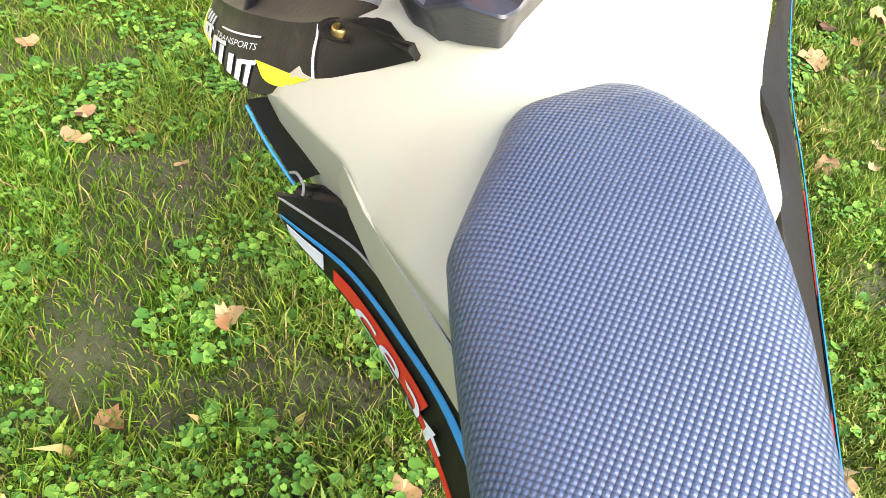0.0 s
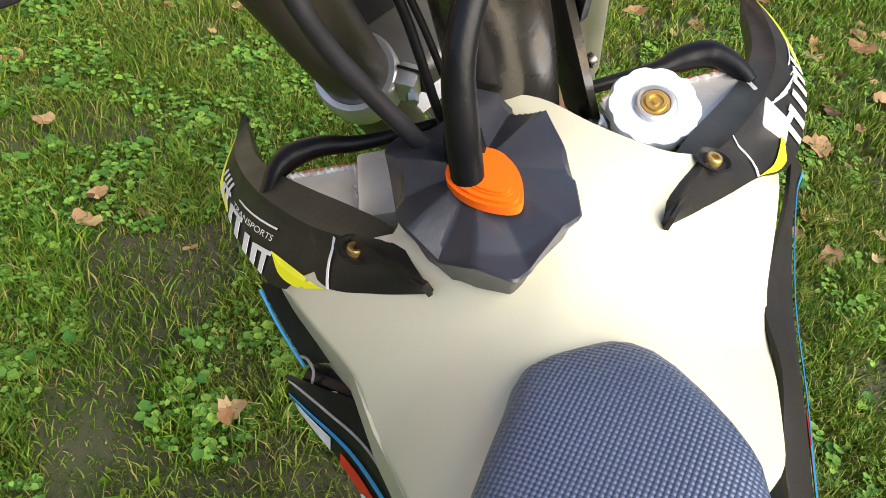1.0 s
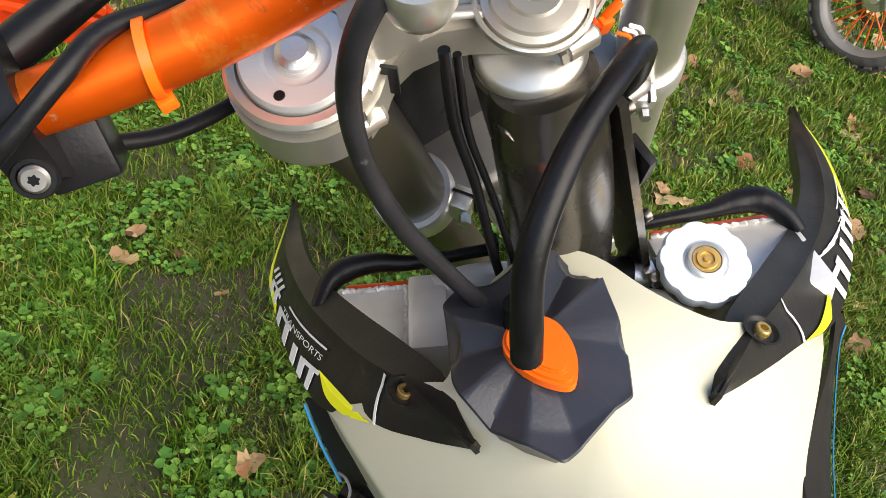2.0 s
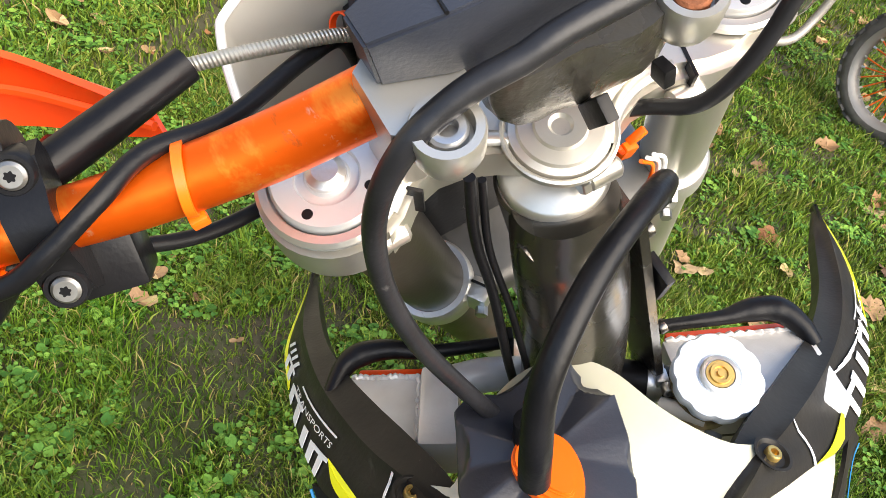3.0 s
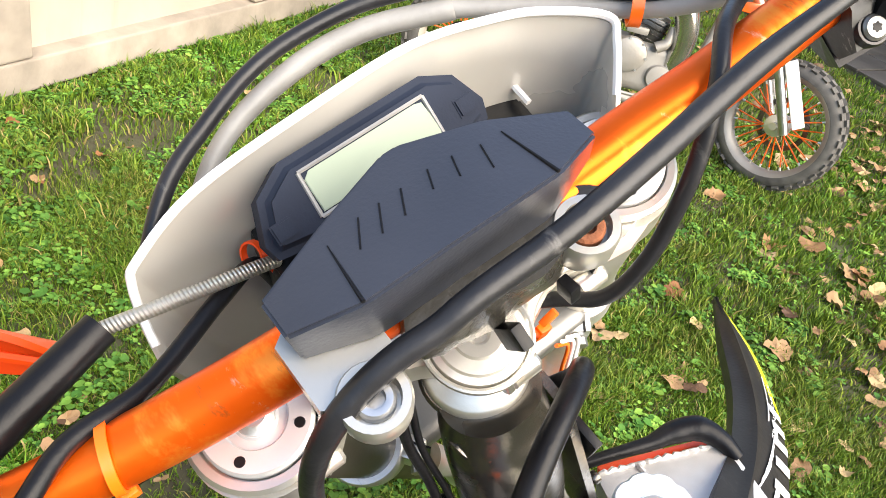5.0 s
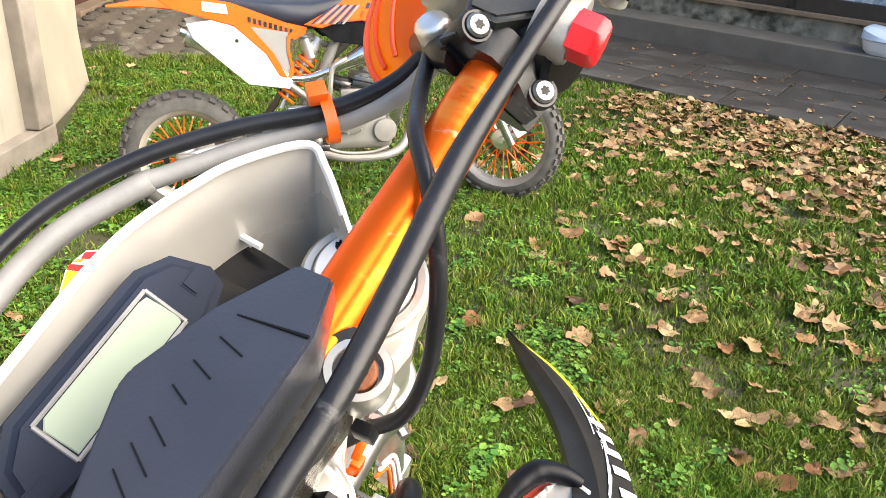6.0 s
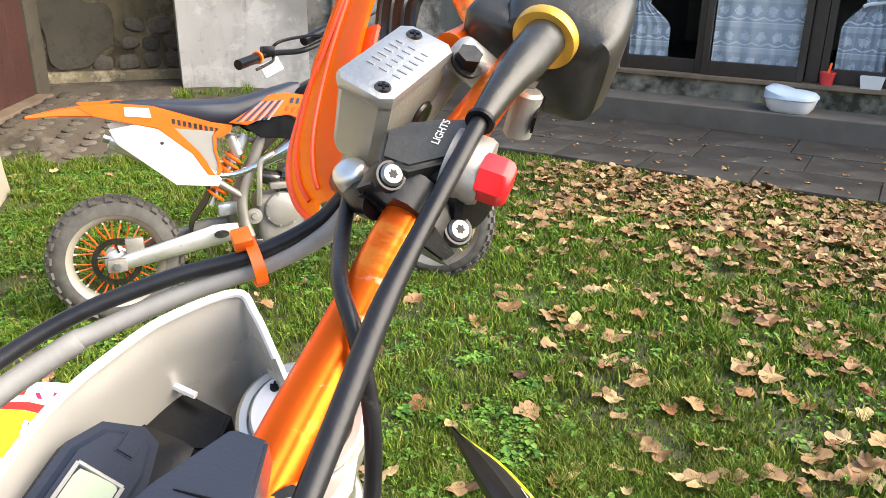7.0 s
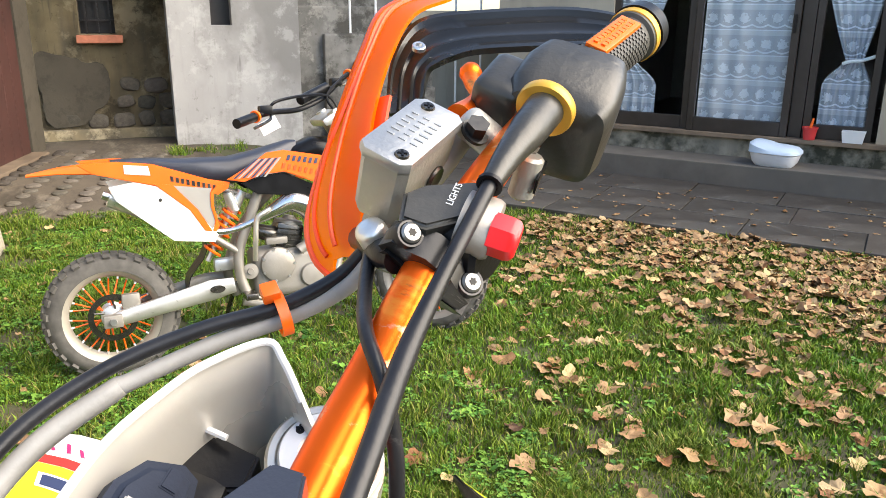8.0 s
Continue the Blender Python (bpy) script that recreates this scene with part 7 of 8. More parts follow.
    for a, b in (((-0.037, -0.0120), (0.036, -0.0120)), ((0.036, -0.0120), (0.036, 0.0110)), ((0.036, 0.0110), (-0.036, 0.0110)), ((-0.036, 0.0110), (-0.037, -0.0120))):
        cyl_between(tilt @ Vector((*a, 0.0042)), tilt @ Vector((*b, 0.0042)), 0.0011, n=6, bm=bz)
    part("bezel", bz, M["greytube"], sp, "", S)
    for x, y in ((-0.055, -0.008), (0.054, -0.004)):
        part("key", prism([(x - 0.006, y - 0.005), (x + 0.006, y - 0.005), (x + 0.006, y + 0.005), (x - 0.006, y + 0.005)], 0.002, tilt @ Matrix.Translation((0, 0, 0.0034)), bevel=0.001), M["speedo"], sp, "", S)
    # headlight mask: an upright shell round the speedometer
    rim = ((-0.1230, 0.0810, -0.0300), (-0.1200, 0.1010, -0.0200), (-0.1140, 0.1200, -0.0080), (-0.1050, 0.1240, 0.0020), (-0.0660, 0.1300, 0.0180), (0.0, 0.126, 0.034), (0.06, 0.127, 0.034), (0.104, 0.116, 0.033), (0.130, 0.105, 0.031), (0.157, 0.085, 0.027), (0.154, 0.073, 0.020), (0.144, 0.058, 0.006), (0.134, 0.045, -0.006))
    a = spline(rim, 5)
    grid = []
    for q in a:
        v = Vector((q.x - 0.012, q.y - 0.03, 0))
        n = v.normalized()
        grid.append([q, q + Vector((0, 0, -0.006)) - n * 0.003, q + Vector((0, 0, -0.03)) - n * 0.006, q + Vector((0, 0, -0.07)) - n * 0.012, q + Vector((0, 0, -0.12)) - n * 0.026, q + Vector((0, 0, -0.17)) - n * 0.05])
    mk = part("headlight_mask", sheet(grid, 0.003), M["mask"], bike, "worn silver-white headlight mask", S)
    part("mask_rim", tube([q + Vector((0, 0, 0.0005)) for q in a[3:-4]], 0.0024, per=1, n=8), M["white"], mk, "white mask edge", S)
    part("lamp_housing", box((0.15, 0.05, 0.27), (0.02, 0.100, -0.160), bevel=0.012), M["black"], mk, "black lamp housing", S)
    part("mount_tab", tube(((0.0970, 0.1180, -0.0200), (0.1065, 0.1160, -0.0200), (0.1160, 0.1140, -0.0200)), 0.0016, n=6), M["white"], mk, "", S)
    part("mount_tab", tube(((0.1160, 0.1140, -0.0200), (0.1155, 0.1025, -0.0200), (0.1150, 0.0910, -0.0200)), 0.0022, n=6), M["white"], mk, "", S)
    # black block in place of the dark cavity inside the mask
    part("inner_cover", prism([(0.0990, 0.1230), (0.1190, 0.1180), (0.1180, 0.0930), (0.1160, 0.0710), (0.0940, 0.0690), (0.0790, 0.1040)], 0.06, Matrix.Translation((0, 0, -0.09)), bevel=0.002), M["black"], mk, "", S)
    # front mudguard with bold stickers
    def guard_at(s, t):
        """A place on the mudguard: s from the fork to the tip, t across."""
        w = 0.115 * (1 - max(0.0, (s - 0.75) / 0.25) ** 3 * 0.25)
        return Vector((0.126 + w * t, 0.06 + 0.384 * s - 0.050 * s * max(0.0, 0.66 - t), -0.444 - 0.014 * t * t))
    ts = [-1 + 0.2 * k for k in range(11)]
    fd = part("front_mudguard", sheet([[guard_at(k / 16, t) for t in ts] for k in range(17)], 0.004), M["white"], bike, "white front mudguard with yellow and red stickers", S)

    def sticker(s0, s1, t0, t1, mat_, lift=0.0015, slant=0.0):
        rows = [[guard_at(s0 + (s1 - s0) * a / 6 + slant * b / 6, t0 + (t1 - t0) * b / 6) + Vector((0, 0, lift)) for b in range(7)] for a in range(7)]
        part("sticker", sheet(rows, 0.0006), mat_, fd, "", S, smooth=False)
    sticker(0.55, 0.995, 0.10, 0.60, M["yellow"])
    sticker(0.55, 0.995, 0.61, 0.70, M["redv"])
    sticker(0.80, 0.91, 0.36, 0.50, M["letter"], 0.0022)
    sticker(0.815, 0.895, 0.38, 0.48, M["navy"], 0.0030)
    sticker(0.95, 0.985, 0.80, 0.94, M["redv"], 0.0015, 0.01)
    sticker(0.975, 0.995, 0.74, 0.80, M["ochre"], 0.0015)
    for k in range(4):      # unreadable slanting marks
        sticker(0.76 + 0.045 * k, 0.772 + 0.045 * k, 0.76, 0.86 - 0.03 * (k % 2), M["magenta"], 0.0015, 0.02)
    # hoses
    H = lambda name, pts, r, mm, label="", **kw: part(name, tube(pts, r, n=14, **kw), mm, bike, label, S)
    H("brake_hose", ((0.234, 0.055, 0.045), (0.216, 0.068, 0.028), (0.190, 0.095, 0.015), (0.158, 0.130, 0.012), (0.116, 0.163, 0.010), (0.070, 0.184, 0.007), (0.025, 0.190, 0.003), (-0.008, 0.186, 0.0), (-0.040, 0.172, 0.0), (-0.070, 0.157, -0.002), (-0.096, 0.138, -0.014), (-0.113, 0.134, -0.05), (-0.122, 0.132, -0.14)), 0.0047, M["hose"], "black brake hose looping before the mask")
    H("cable_sleeve", ((0.228, 0.048, 0.045), (0.214, 0.060, 0.026), (0.193, 0.086, 0.008), (0.160, 0.120, 0.002), (0.117, 0.153, -0.001), (0.108, 0.159, -0.002), (0.065, 0.178, -0.006), (0.020, 0.182, -0.010), (-0.035, 0.168, -0.014), (-0.08, 0.138, -0.03)), 0.0062, M["greytube"], "dusty grey cable sleeve", radii=[0.0054, 0.0054, 0.0054, 0.0054, 0.0054, 0.0067, 0.0067, 0.0065, 0.0055, 0.0055])
    tie = part("cable_tie", lathe([(0.0100, -0.0034), (0.0112, -0.0034), (0.0112, 0.0034), (0.0100, 0.0034), (0.0100, -0.0034)], 28, basis((0.189, 0.0925, 0.0115), (0.68, 0.72, 0.25), (0, 0, 1)) @ Matrix.Diagonal((1.35, 1.0, 1, 1))), M["orange"], bike, "orange cable tie round two hoses", S)
    part("tie_head", box((0.011, 0.011, 0.009), (0.192, 0.101, 0.024), Matrix.Rotation(radians(45), 3, "Z"), bevel=0.0015), M["orange"], tie, "", S)
    H("throttle_cable", ((0.250, -0.009, 0.116), (0.182, -0.005, 0.103), (0.136, -0.004, 0.095), (0.08, -0.008, 0.089), (0.03, -0.011, 0.086), (-0.0120, -0.0100, 0.0820), (-0.0300, -0.0100, 0.0770), (-0.0470, -0.0080, 0.0720), (-0.0620, -0.0080, 0.0660), (-0.0770, -0.0100, 0.0580), (-0.0910, -0.0130, 0.0400), (-0.1000, -0.0180, 0.0140), (-0.1040, -0.0300, -0.0180), (-0.1010, -0.0480, -0.0550), (-0.0900, -0.0680, -0.0980), (-0.0760, -0.0880, -0.1450)), 0.0052, M["hose"], "black throttle cable sleeve",
      radii=[0.0046, 0.0046, 0.0058, 0.0058, 0.0056, 0.0056, 0.0056, 0.0056, 0.0056, 0.0056, 0.0054, 0.0052, 0.005, 0.005, 0.005, 0.005])
    H("switch_lead", ((0.232, 0.05, 0.066), (0.210, 0.045, 0.062), (0.178, 0.034, 0.070), (0.152, 0.022, 0.080), (0.130, 0.004, 0.079), (0.114, -0.010, 0.060), (0.100, -0.019, 0.038), (0.084, -0.025, 0.008), (0.068, -0.022, -0.018), (0.054, -0.004, -0.036), (0.03, 0.02, -0.06)), 0.0042, M["hose"], "black switch lead")
    H("clutch_lead", ((-0.30, 0.05, 0.02), (-0.255, 0.036, 0.024), (-0.232, 0.030, 0.026), (-0.212, 0.032, 0.032), (-0.188, 0.040, 0.036), (-0.164, 0.054, 0.030), (-0.13, 0.063, 0.012), (-0.085, 0.088, -0.008), (-0.06, 0.104, -0.03), (-0.05, 0.11, -0.08)), 0.0046, M["rubber"], "black lead wound round the handlebar")
    bt = H("hose_boot", ((-0.222, 0.074, 0.016), (-0.19, 0.083, 0.014), (-0.16, 0.092, 0.012), (-0.134, 0.100, 0.010)), 0.009, M["rubber"], "black rubber boot", radii=[0.0098, 0.0098, 0.0092, 0.0086])
    H("braided_hose", ((-0.138, 0.1000, 0.010), (-0.115, 0.0955, 0.008), (-0.0978, 0.0935, 0.004), (-0.080, 0.0925, -0.002), (-0.064, 0.093, -0.010), (-0.05, 0.097, -0.025)), 0.0036, M["braid"], "braided steel clutch hose")
    H("lower_lead", ((-0.26, 0.06, 0.0), (-0.215, 0.058, -0.026), (-0.175, 0.056, -0.056), (-0.14, 0.06, -0.07), (-0.10, 0.07, -0.08)), 0.0042, M["rubber"])
    H("inner_lead", ((-0.045, 0.0, -0.02), (-0.048, -0.012, -0.07), (-0.046, -0.03, -0.12), (-0.05, -0.06, -0.18), (-0.05, -0.09, -0.24)), 0.003, M["rubber"])
    H("inner_lead", ((-0.038, 0.0, -0.03), (-0.042, -0.016, -0.08), (-0.040, -0.04, -0.13), (-0.042, -0.08, -0.2)), 0.0022, M["rubber"])
    part("cable_tie", lathe([(0.0068, -0.002), (0.008, -0.002), (0.008, 0.002), (0.0068, 0.002), (0.0068, -0.002)], 16, basis((-0.058, 0.105, -0.022), (0.5, 0.3, 0.8), (0.3, -0.8, 0.2))), M["red_orange"], bike, "red-orange cable tie", S)
    part("tie_tail", box((0.005, 0.003, 0.02), (-0.052, 0.098, -0.036), bevel=0.001), M["red_orange"], bike, "", S)
    # orange connector and wires beside the head tube
    cn = part("connector", box((0.009, 0.006, 0.010), (0.050, -0.006, -0.075), Matrix.Rotation(radians(20), 3, "Y"), bevel=0.0012), M["orange"], bike, "orange wiring connector", S)
    part("prong", box((0.004, 0.005, 0.012), (0.056, -0.004, -0.068), Matrix.Rotation(radians(50), 3, "Y"), bevel=0.001), M["orange"], cn, "", S)
    part("prong", box((0.003, 0.005, 0.010), (0.044, -0.006, -0.068), Matrix.Rotation(radians(-25), 3, "Y"), bevel=0.001), M["red_orange"], cn, "", S)
    for k in range(3):
        H("wire", ((0.046 + 0.004 * k, -0.02, -0.06), (0.056 + 0.004 * k, -0.022, -0.075), (0.05 + 0.005 * k, -0.03, -0.11), (0.044, -0.05, -0.15)), 0.0012, M["orange" if k == 0 else "white"])
    # ties on the bar
    for x, y, z in ((-0.156, 0.0437, 0.0160), (-0.240, 0.0603, 0.0140)):
        mt = basis((x, y, z), (0, -0.3, 0.95), (0.3, 0.95, 0.3))
        t = part("bar_tie", lathe([(0.0148, -0.0022), (0.0164, -0.0022), (0.0164, 0.0022), (0.0148, 0.0022), (0.0148, -0.0022)], 28, mt), M["orange"], bike, "orange cable tie round the handlebar", S)
        part("tie_head", box((0.008, 0.006, 0.007), (x - 0.004, y - 0.012, z - 0.014), bevel=0.001), M["orange"], t, "", S)

    # left controls
    ax = Vector((1, -0.19, 0.0)).normalized()
    pm = Matrix.Translation((-0.214, 0.0545, 0.0145)) @ Matrix((ax, Vector((0.15, 0.70, 0.69)), Vector((-0.1, -0.70, 0.70)))).transposed().to_4x4()
    # clamp in local axes: x along bar, y towards the front bolt, z to the rider
    cl = part("lever_clamp", loft([[(x, y, z) for y, z in ((-0.034, -0.004), (-0.030, 0.008), (-0.017, 0.013), (-0.010, 0.018), (0.010, 0.018), (0.017, 0.013), (0.030, 0.008), (0.034, -0.004), (0.028, -0.008), (-0.028, -0.008))] for x in (-0.0095, -0.0080, 0.0080, 0.0095)]), M["black"], bike, "black lever clamp with two bolts", S @ pm)
    for y in (-0.0255, 0.0255):
        part("bolt_boss", lathe([(0.0090, -0.004), (0.0094, 0.0115), (0.0084, 0.0132), (0.0066, 0.0132), (0.0062, 0.0105), (0, 0.0105)], 20, Matrix.Translation((0, y, 0))), M["black"], cl, "", S @ pm)
        torx(0.0060, 0.0042, S @ pm @ pose(0, y, 0.0108), cl)
    part("perch", box((0.03, 0.03, 0.03), (0.012, -0.026, -0.022), bevel=0.003), M["black"], cl, "", S @ pm)
    part("master_body", loft([[(x, 0.03 + 0.016 * math.cos(t) * k, -0.004 + 0.016 * math.sin(t) * k) for t in (2 * math.pi * i / 20 for i in range(20))] for x, k in ((-0.10, 0.7), (-0.08, 1.1), (-0.02, 1.2), (0.0, 0.9))]), M["rubber"], cl, "black clutch cylinder cover", S @ pm)
    part("dust_cover", box((0.05, 0.05, 0.05), (-0.055, -0.015, -0.01), bevel=0.015, seg=3), M["rubber"], cl, "", S @ pm)
    part("clutch_lever", tube(((-0.217, 0.10, 0.0), (-0.25, 0.125, -0.005), (-0.32, 0.14, 0.0), (-0.40, 0.13, 0.01)), 0.006), M["anod"], bike, "orange clutch lever", S)
    part("left_grip", cyl_between((-0.30, 0.072, 0.016), (-0.42, 0.088, 0.03), 0.0165, 0.0165, 20, 0.003), M["rubber"], handlebar, "black rubber grip", S)
    # left hand guard
    lo = ((-0.165, 0.128, -0.075), (-0.19, 0.15, -0.085), (-0.235, 0.19, -0.095), (-0.30, 0.22, -0.09), (-0.38, 0.20, -0.07), (-0.43, 0.12, -0.03))
    hi = ((-0.168, 0.135, -0.060), (-0.19, 0.165, -0.055), (-0.235, 0.215, -0.05), (-0.30, 0.245, -0.035), (-0.39, 0.22, -0.01), (-0.44, 0.13, 0.03))
    a, b = spline(lo, 6), spline(hi, 6)
    g = [[p + (q - p) * s + Vector((0, 0.012 * math.sin(math.pi * s), 0)) for s in (0, 0.2, 0.4, 0.6, 0.8, 1)] for p, q in zip(a, b)]
    gl = part("hand_guard", sheet(g, 0.004), M["red_orange"], bike, "red-orange plastic hand guard", S)
    part("guard_ridge", tube([p + (q - p) * 0.5 + Vector((0.0, -0.002, 0.004)) for p, q in zip(a, b)], 0.003, per=1, n=6), M["red_orange"], gl, "", S)
    part("guard_arm", tube(((-0.25, 0.062, 0.0), (-0.24, 0.10, -0.03), (-0.22, 0.15, -0.07)), 0.008), M["black"], gl, "", S)

    # right controls
    bar_dir = Vector((1, -0.1, 0.22)).normalized()
    pr = Matrix.Translation((0.211, 0.008, 0.0785)) @ Matrix((bar_dir, Vector((0.02, 0.86, 0.5)), Vector((-0.2, -0.5, 0.84)))).transposed().to_4x4()
    cr = part("brake_clamp", loft([[(x, y, z) for y, z in ((-0.030, -0.006), (-0.028, 0.008), (-0.017, 0.012), (-0.009, 0.017), (0.009, 0.017), (0.017, 0.012), (0.028, 0.008), (0.030, -0.006), (0.022, -0.010), (-0.022, -0.010))] for x in (-0.009, -0.0075, 0.0075, 0.009)]), M["wornblack"], bike, "worn black hand guard clamp on the bar", S @ pr)
    for y in (-0.0215, 0.0225):
        part("bolt_boss", lathe([(0.0086, -0.004), (0.0088, 0.0115), (0.0078, 0.0132), (0.0066, 0.0132), (0.0062, 0.0105), (0, 0.0105)], 20, Matrix.Translation((0, y, 0))), M["wornblack"], cr, "", S @ pr)
        torx(0.0061, 0.0042, S @ pr @ pose(0, y, 0.0108), cr)
    part("guard_arm", loft([[(x, y, z) for x, z in ((-0.011, -0.002), (0.011, -0.002), (0.013, -0.014), (-0.009, -0.016))] for y in (0.026, 0.0)]), M["black"], cr, "", S @ pr)
    part("clamp_foot", loft([[(-0.010, y, z0), (0.014, y, z0), (0.010, y, z1), (-0.006, y, z1)] for y, z0, z1 in ((-0.034, -0.008, -0.022), (-0.012, -0.010, -0.034))]), M["black"], cr, "", S @ pr)
    part("arm_bridge", tube(((0.206, 0.026, 0.078), (0.213, 0.036, 0.070), (0.232, 0.052, 0.052), (0.258, 0.072, 0.02)), 0.010, radii=[0.009, 0.010, 0.010, 0.009]), M["black"], cr, "black guard arm", S)
    # reservoir
    rm = Matrix.Translation((0.2705, 0.047, 0.0975)) @ Matrix((Vector((0.93, -0.16, -0.14)).normalized(), Vector((0.2, 0.96, 0.05)).normalized(), Vector((0.13, -0.07, 0.99)))).transposed().to_4x4()
    rx, ry = 0.034, 0.0165
    o8 = lambda kx, ky, c=0.005: [(-rx * kx + c, -ry * ky), (rx * kx - c, -ry * ky), (rx * kx, -ry * ky + c), (rx * kx, ry * ky - c), (rx * kx - c, ry * ky), (-rx * kx + c, ry * ky), (-rx * kx, ry * ky - c), (-rx * kx, -ry * ky + c)]
    rs = part("brake_reservoir", loft([[(x, y, z) for x, y in o8(k, k)] for z, k in ((-0.034, 0.86), (-0.030, 0.92), (0.004, 0.97), (0.010, 0.97))]), M["pot_metal"], bike, "silver brake fluid reservoir", S @ rm)
    part("lid", loft([[(x, y, z) for x, y in o8(k, k)] for z, k in ((0.0105, 1.02), (0.0145, 1.03), (0.0165, 1.0), (0.0172, 0.93))]), M["lidmetal"], rs, "cast lid with faint raised lines", S @ rm)
    for x, y in ((-0.026, -0.008), (0.026, 0.006)):
        part("lid_screw", lathe([(0, 0.0185), (0.0038, 0.0185), (0.0046, 0.0172), (0.0046, 0.016)], 16, Matrix.Translation((x, y, 0))), M["dark_steel"], rs, "", S @ rm)
        part("screw_slot", box((0.0055, 0.0012, 0.0006), (x, y, 0.0188), Matrix.Rotation(0.6, 3, "Z")), M["black"], rs, "", S @ rm)
        part("screw_slot", box((0.0012, 0.0055, 0.0006), (x, y, 0.0188), Matrix.Rotation(0.6, 3, "Z")), M["black"], rs, "", S @ rm)
    random.seed(9)
    for k in range(6):
        x = -0.013 + 0.0055 * k
        for j in range(3):
            part("raised_mark", box((0.0016, random.uniform(0.004, 0.0065), 0.0005), (x, -0.008 + 0.008 * j, 0.0175)), M["lidmetal"], rs, "", S @ rm, smooth=False)
    part("sight_glass", lathe([(0.0075, 0.0), (0.0085, 0.0015), (0.0075, 0.003), (0.0062, 0.002), (0, 0.0015)], 24, basis((-0.034 * 0 + 0.010, -0.0155, -0.016), (1, 0, 0), (0, 0, 1))), M["dark_steel"], rs, "dark sight glass", S @ rm)
    part("body", tube(((0.235, 0.052, 0.066), (0.255, 0.046, 0.062), (0.30, 0.034, 0.074), (0.335, 0.022, 0.084)), 0.012, radii=[0.009, 0.013, 0.011, 0.006], n=16), M["pot_metal"], rs, "", S)
    part("union", lathe([(0, -0.014), (0.0085, -0.012), (0.0095, -0.009), (0.0095, 0.003), (0.0085, 0.0055), (0.0060, 0.0070), (0, 0.0075)], 18, basis((0.223, 0.048, 0.072), (1, 0.1, 0.1), (0.1, 0.9, -0.4))), M["alu"], rs, "", S)
    part("perch_clamp", box((0.018, 0.032, 0.020), (0.311, 0.014, 0.094), Matrix.Rotation(radians(30), 3, "X"), bevel=0.008, seg=4), M["pot_metal"], rs, "", S)
    part("bolt_flange", cyl_between((0.300, 0.0165, 0.1015), (0.300, 0.0155, 0.1035), 0.0092, n=20), M["wornblack"], rs, "", S)
    part("perch_bolt", cyl_between((0.300, 0.016, 0.1030), (0.300, 0.0145, 0.1105), 0.0072, n=6), M["wornblack"], rs, "dark hex bolt", S)
    part("perch_slit", box((0.020, 0.0015, 0.012), (0.308, -0.0285, 0.076)), M["black"], rs, "", S)
    for d in ((0.318, -0.016, 0.088),):
        part("perch_bolt", cyl_between(Vector(d) - Vector((0, 0, 0.006)), Vector(d) + Vector((0, -0.003, 0.006)), 0.0050, n=6), M["dark_steel"], rs, "", S)
    part("perch_foot", cyl_between((0.302, -0.020, 0.060), (0.312, -0.020, 0.088), 0.0085, n=14, bevel=0.002), M["pot_metal"], rs, "", S)
    lv = part("brake_lever", tube(((0.322, 0.032, 0.092), (0.340, 0.030, 0.088), (0.358, 0.029, 0.082), (0.372, 0.033, 0.076), (0.386, 0.041, 0.072), (0.394, 0.045, 0.071)), 0.006, n=14, radii=[0.009, 0.0062, 0.0060, 0.0052, 0.0060, 0.0066]), M["anod"], bike, "orange anodised brake lever", S)
    part("lever_ball", lathe([(0, -0.0085), (0.005, -0.0068), (0.0082, -0.002), (0.0082, 0.002), (0.005, 0.0068), (0, 0.0085)], 20, Matrix.Translation((0.397, 0.046, 0.0712))), M["anod"], lv, "", S)
    # light switch
    sw = part("light_switch", prism([(0.232, 0.035), (0.244, 0.026), (0.259, 0.001), (0.253, -0.007), (0.226, -0.001), (0.212, 0.014), (0.212, 0.030)], 0.014, Matrix.Translation((0, 0, 0.091)), bevel=0.0025, seg=3), M["boot"], bike, "black light switch with red button", S)
    barrel = part("switch_barrel", cyl_between((0.236, 0.004, 0.079), (0.230, -0.021, 0.084), 0.0225, 0.0215, 32, 0.003), M["black"], sw, "", S)
    part("switch_collar", loft([[(0.2335 + 0.0205 * k * math.cos(t), y, 0.0965 + 0.0145 * k * math.sin(t)) for t in (2 * math.pi * i / 28 for i in range(28))] for y, k in ((0.0, 1.0), (-0.017, 1.0), (-0.020, 0.92))]), M["cast"], sw, "grey switch collar", S)
    ring = lambda pts, k, y: [(0.228 + (x - 0.228) * k, y, 0.101 + (z - 0.101) * k) for x, z in pts]
    knob = ((0.216, 0.091), (0.236, 0.091), (0.241, 0.101), (0.236, 0.112), (0.221, 0.113), (0.213, 0.103))
    part("button", loft([ring(knob, 0.84, -0.018), ring(knob, 0.84, -0.029), ring(knob, 0.78, -0.0325), ring(knob, 0.60, -0.0345)]), M["red"], sw, "bright red push button", S)
    part("lettering", words("LIGHTS", 0.0057, 0.0002), M["letter"], sw, "white lettering", S @ Matrix.Translation((0.242, 0.0085, 0.1053)), smooth=False)
    # throttle
    bo = part("cable_boot", tube(((0.248, -0.009, 0.116), (0.275, -0.012, 0.117), (0.30, -0.016, 0.1165), (0.33, -0.020, 0.114)), 0.008, radii=[0.0062, 0.0085, 0.0115, 0.0125], n=20), M["boot"], bike, "black rubber throttle cable boot", S)
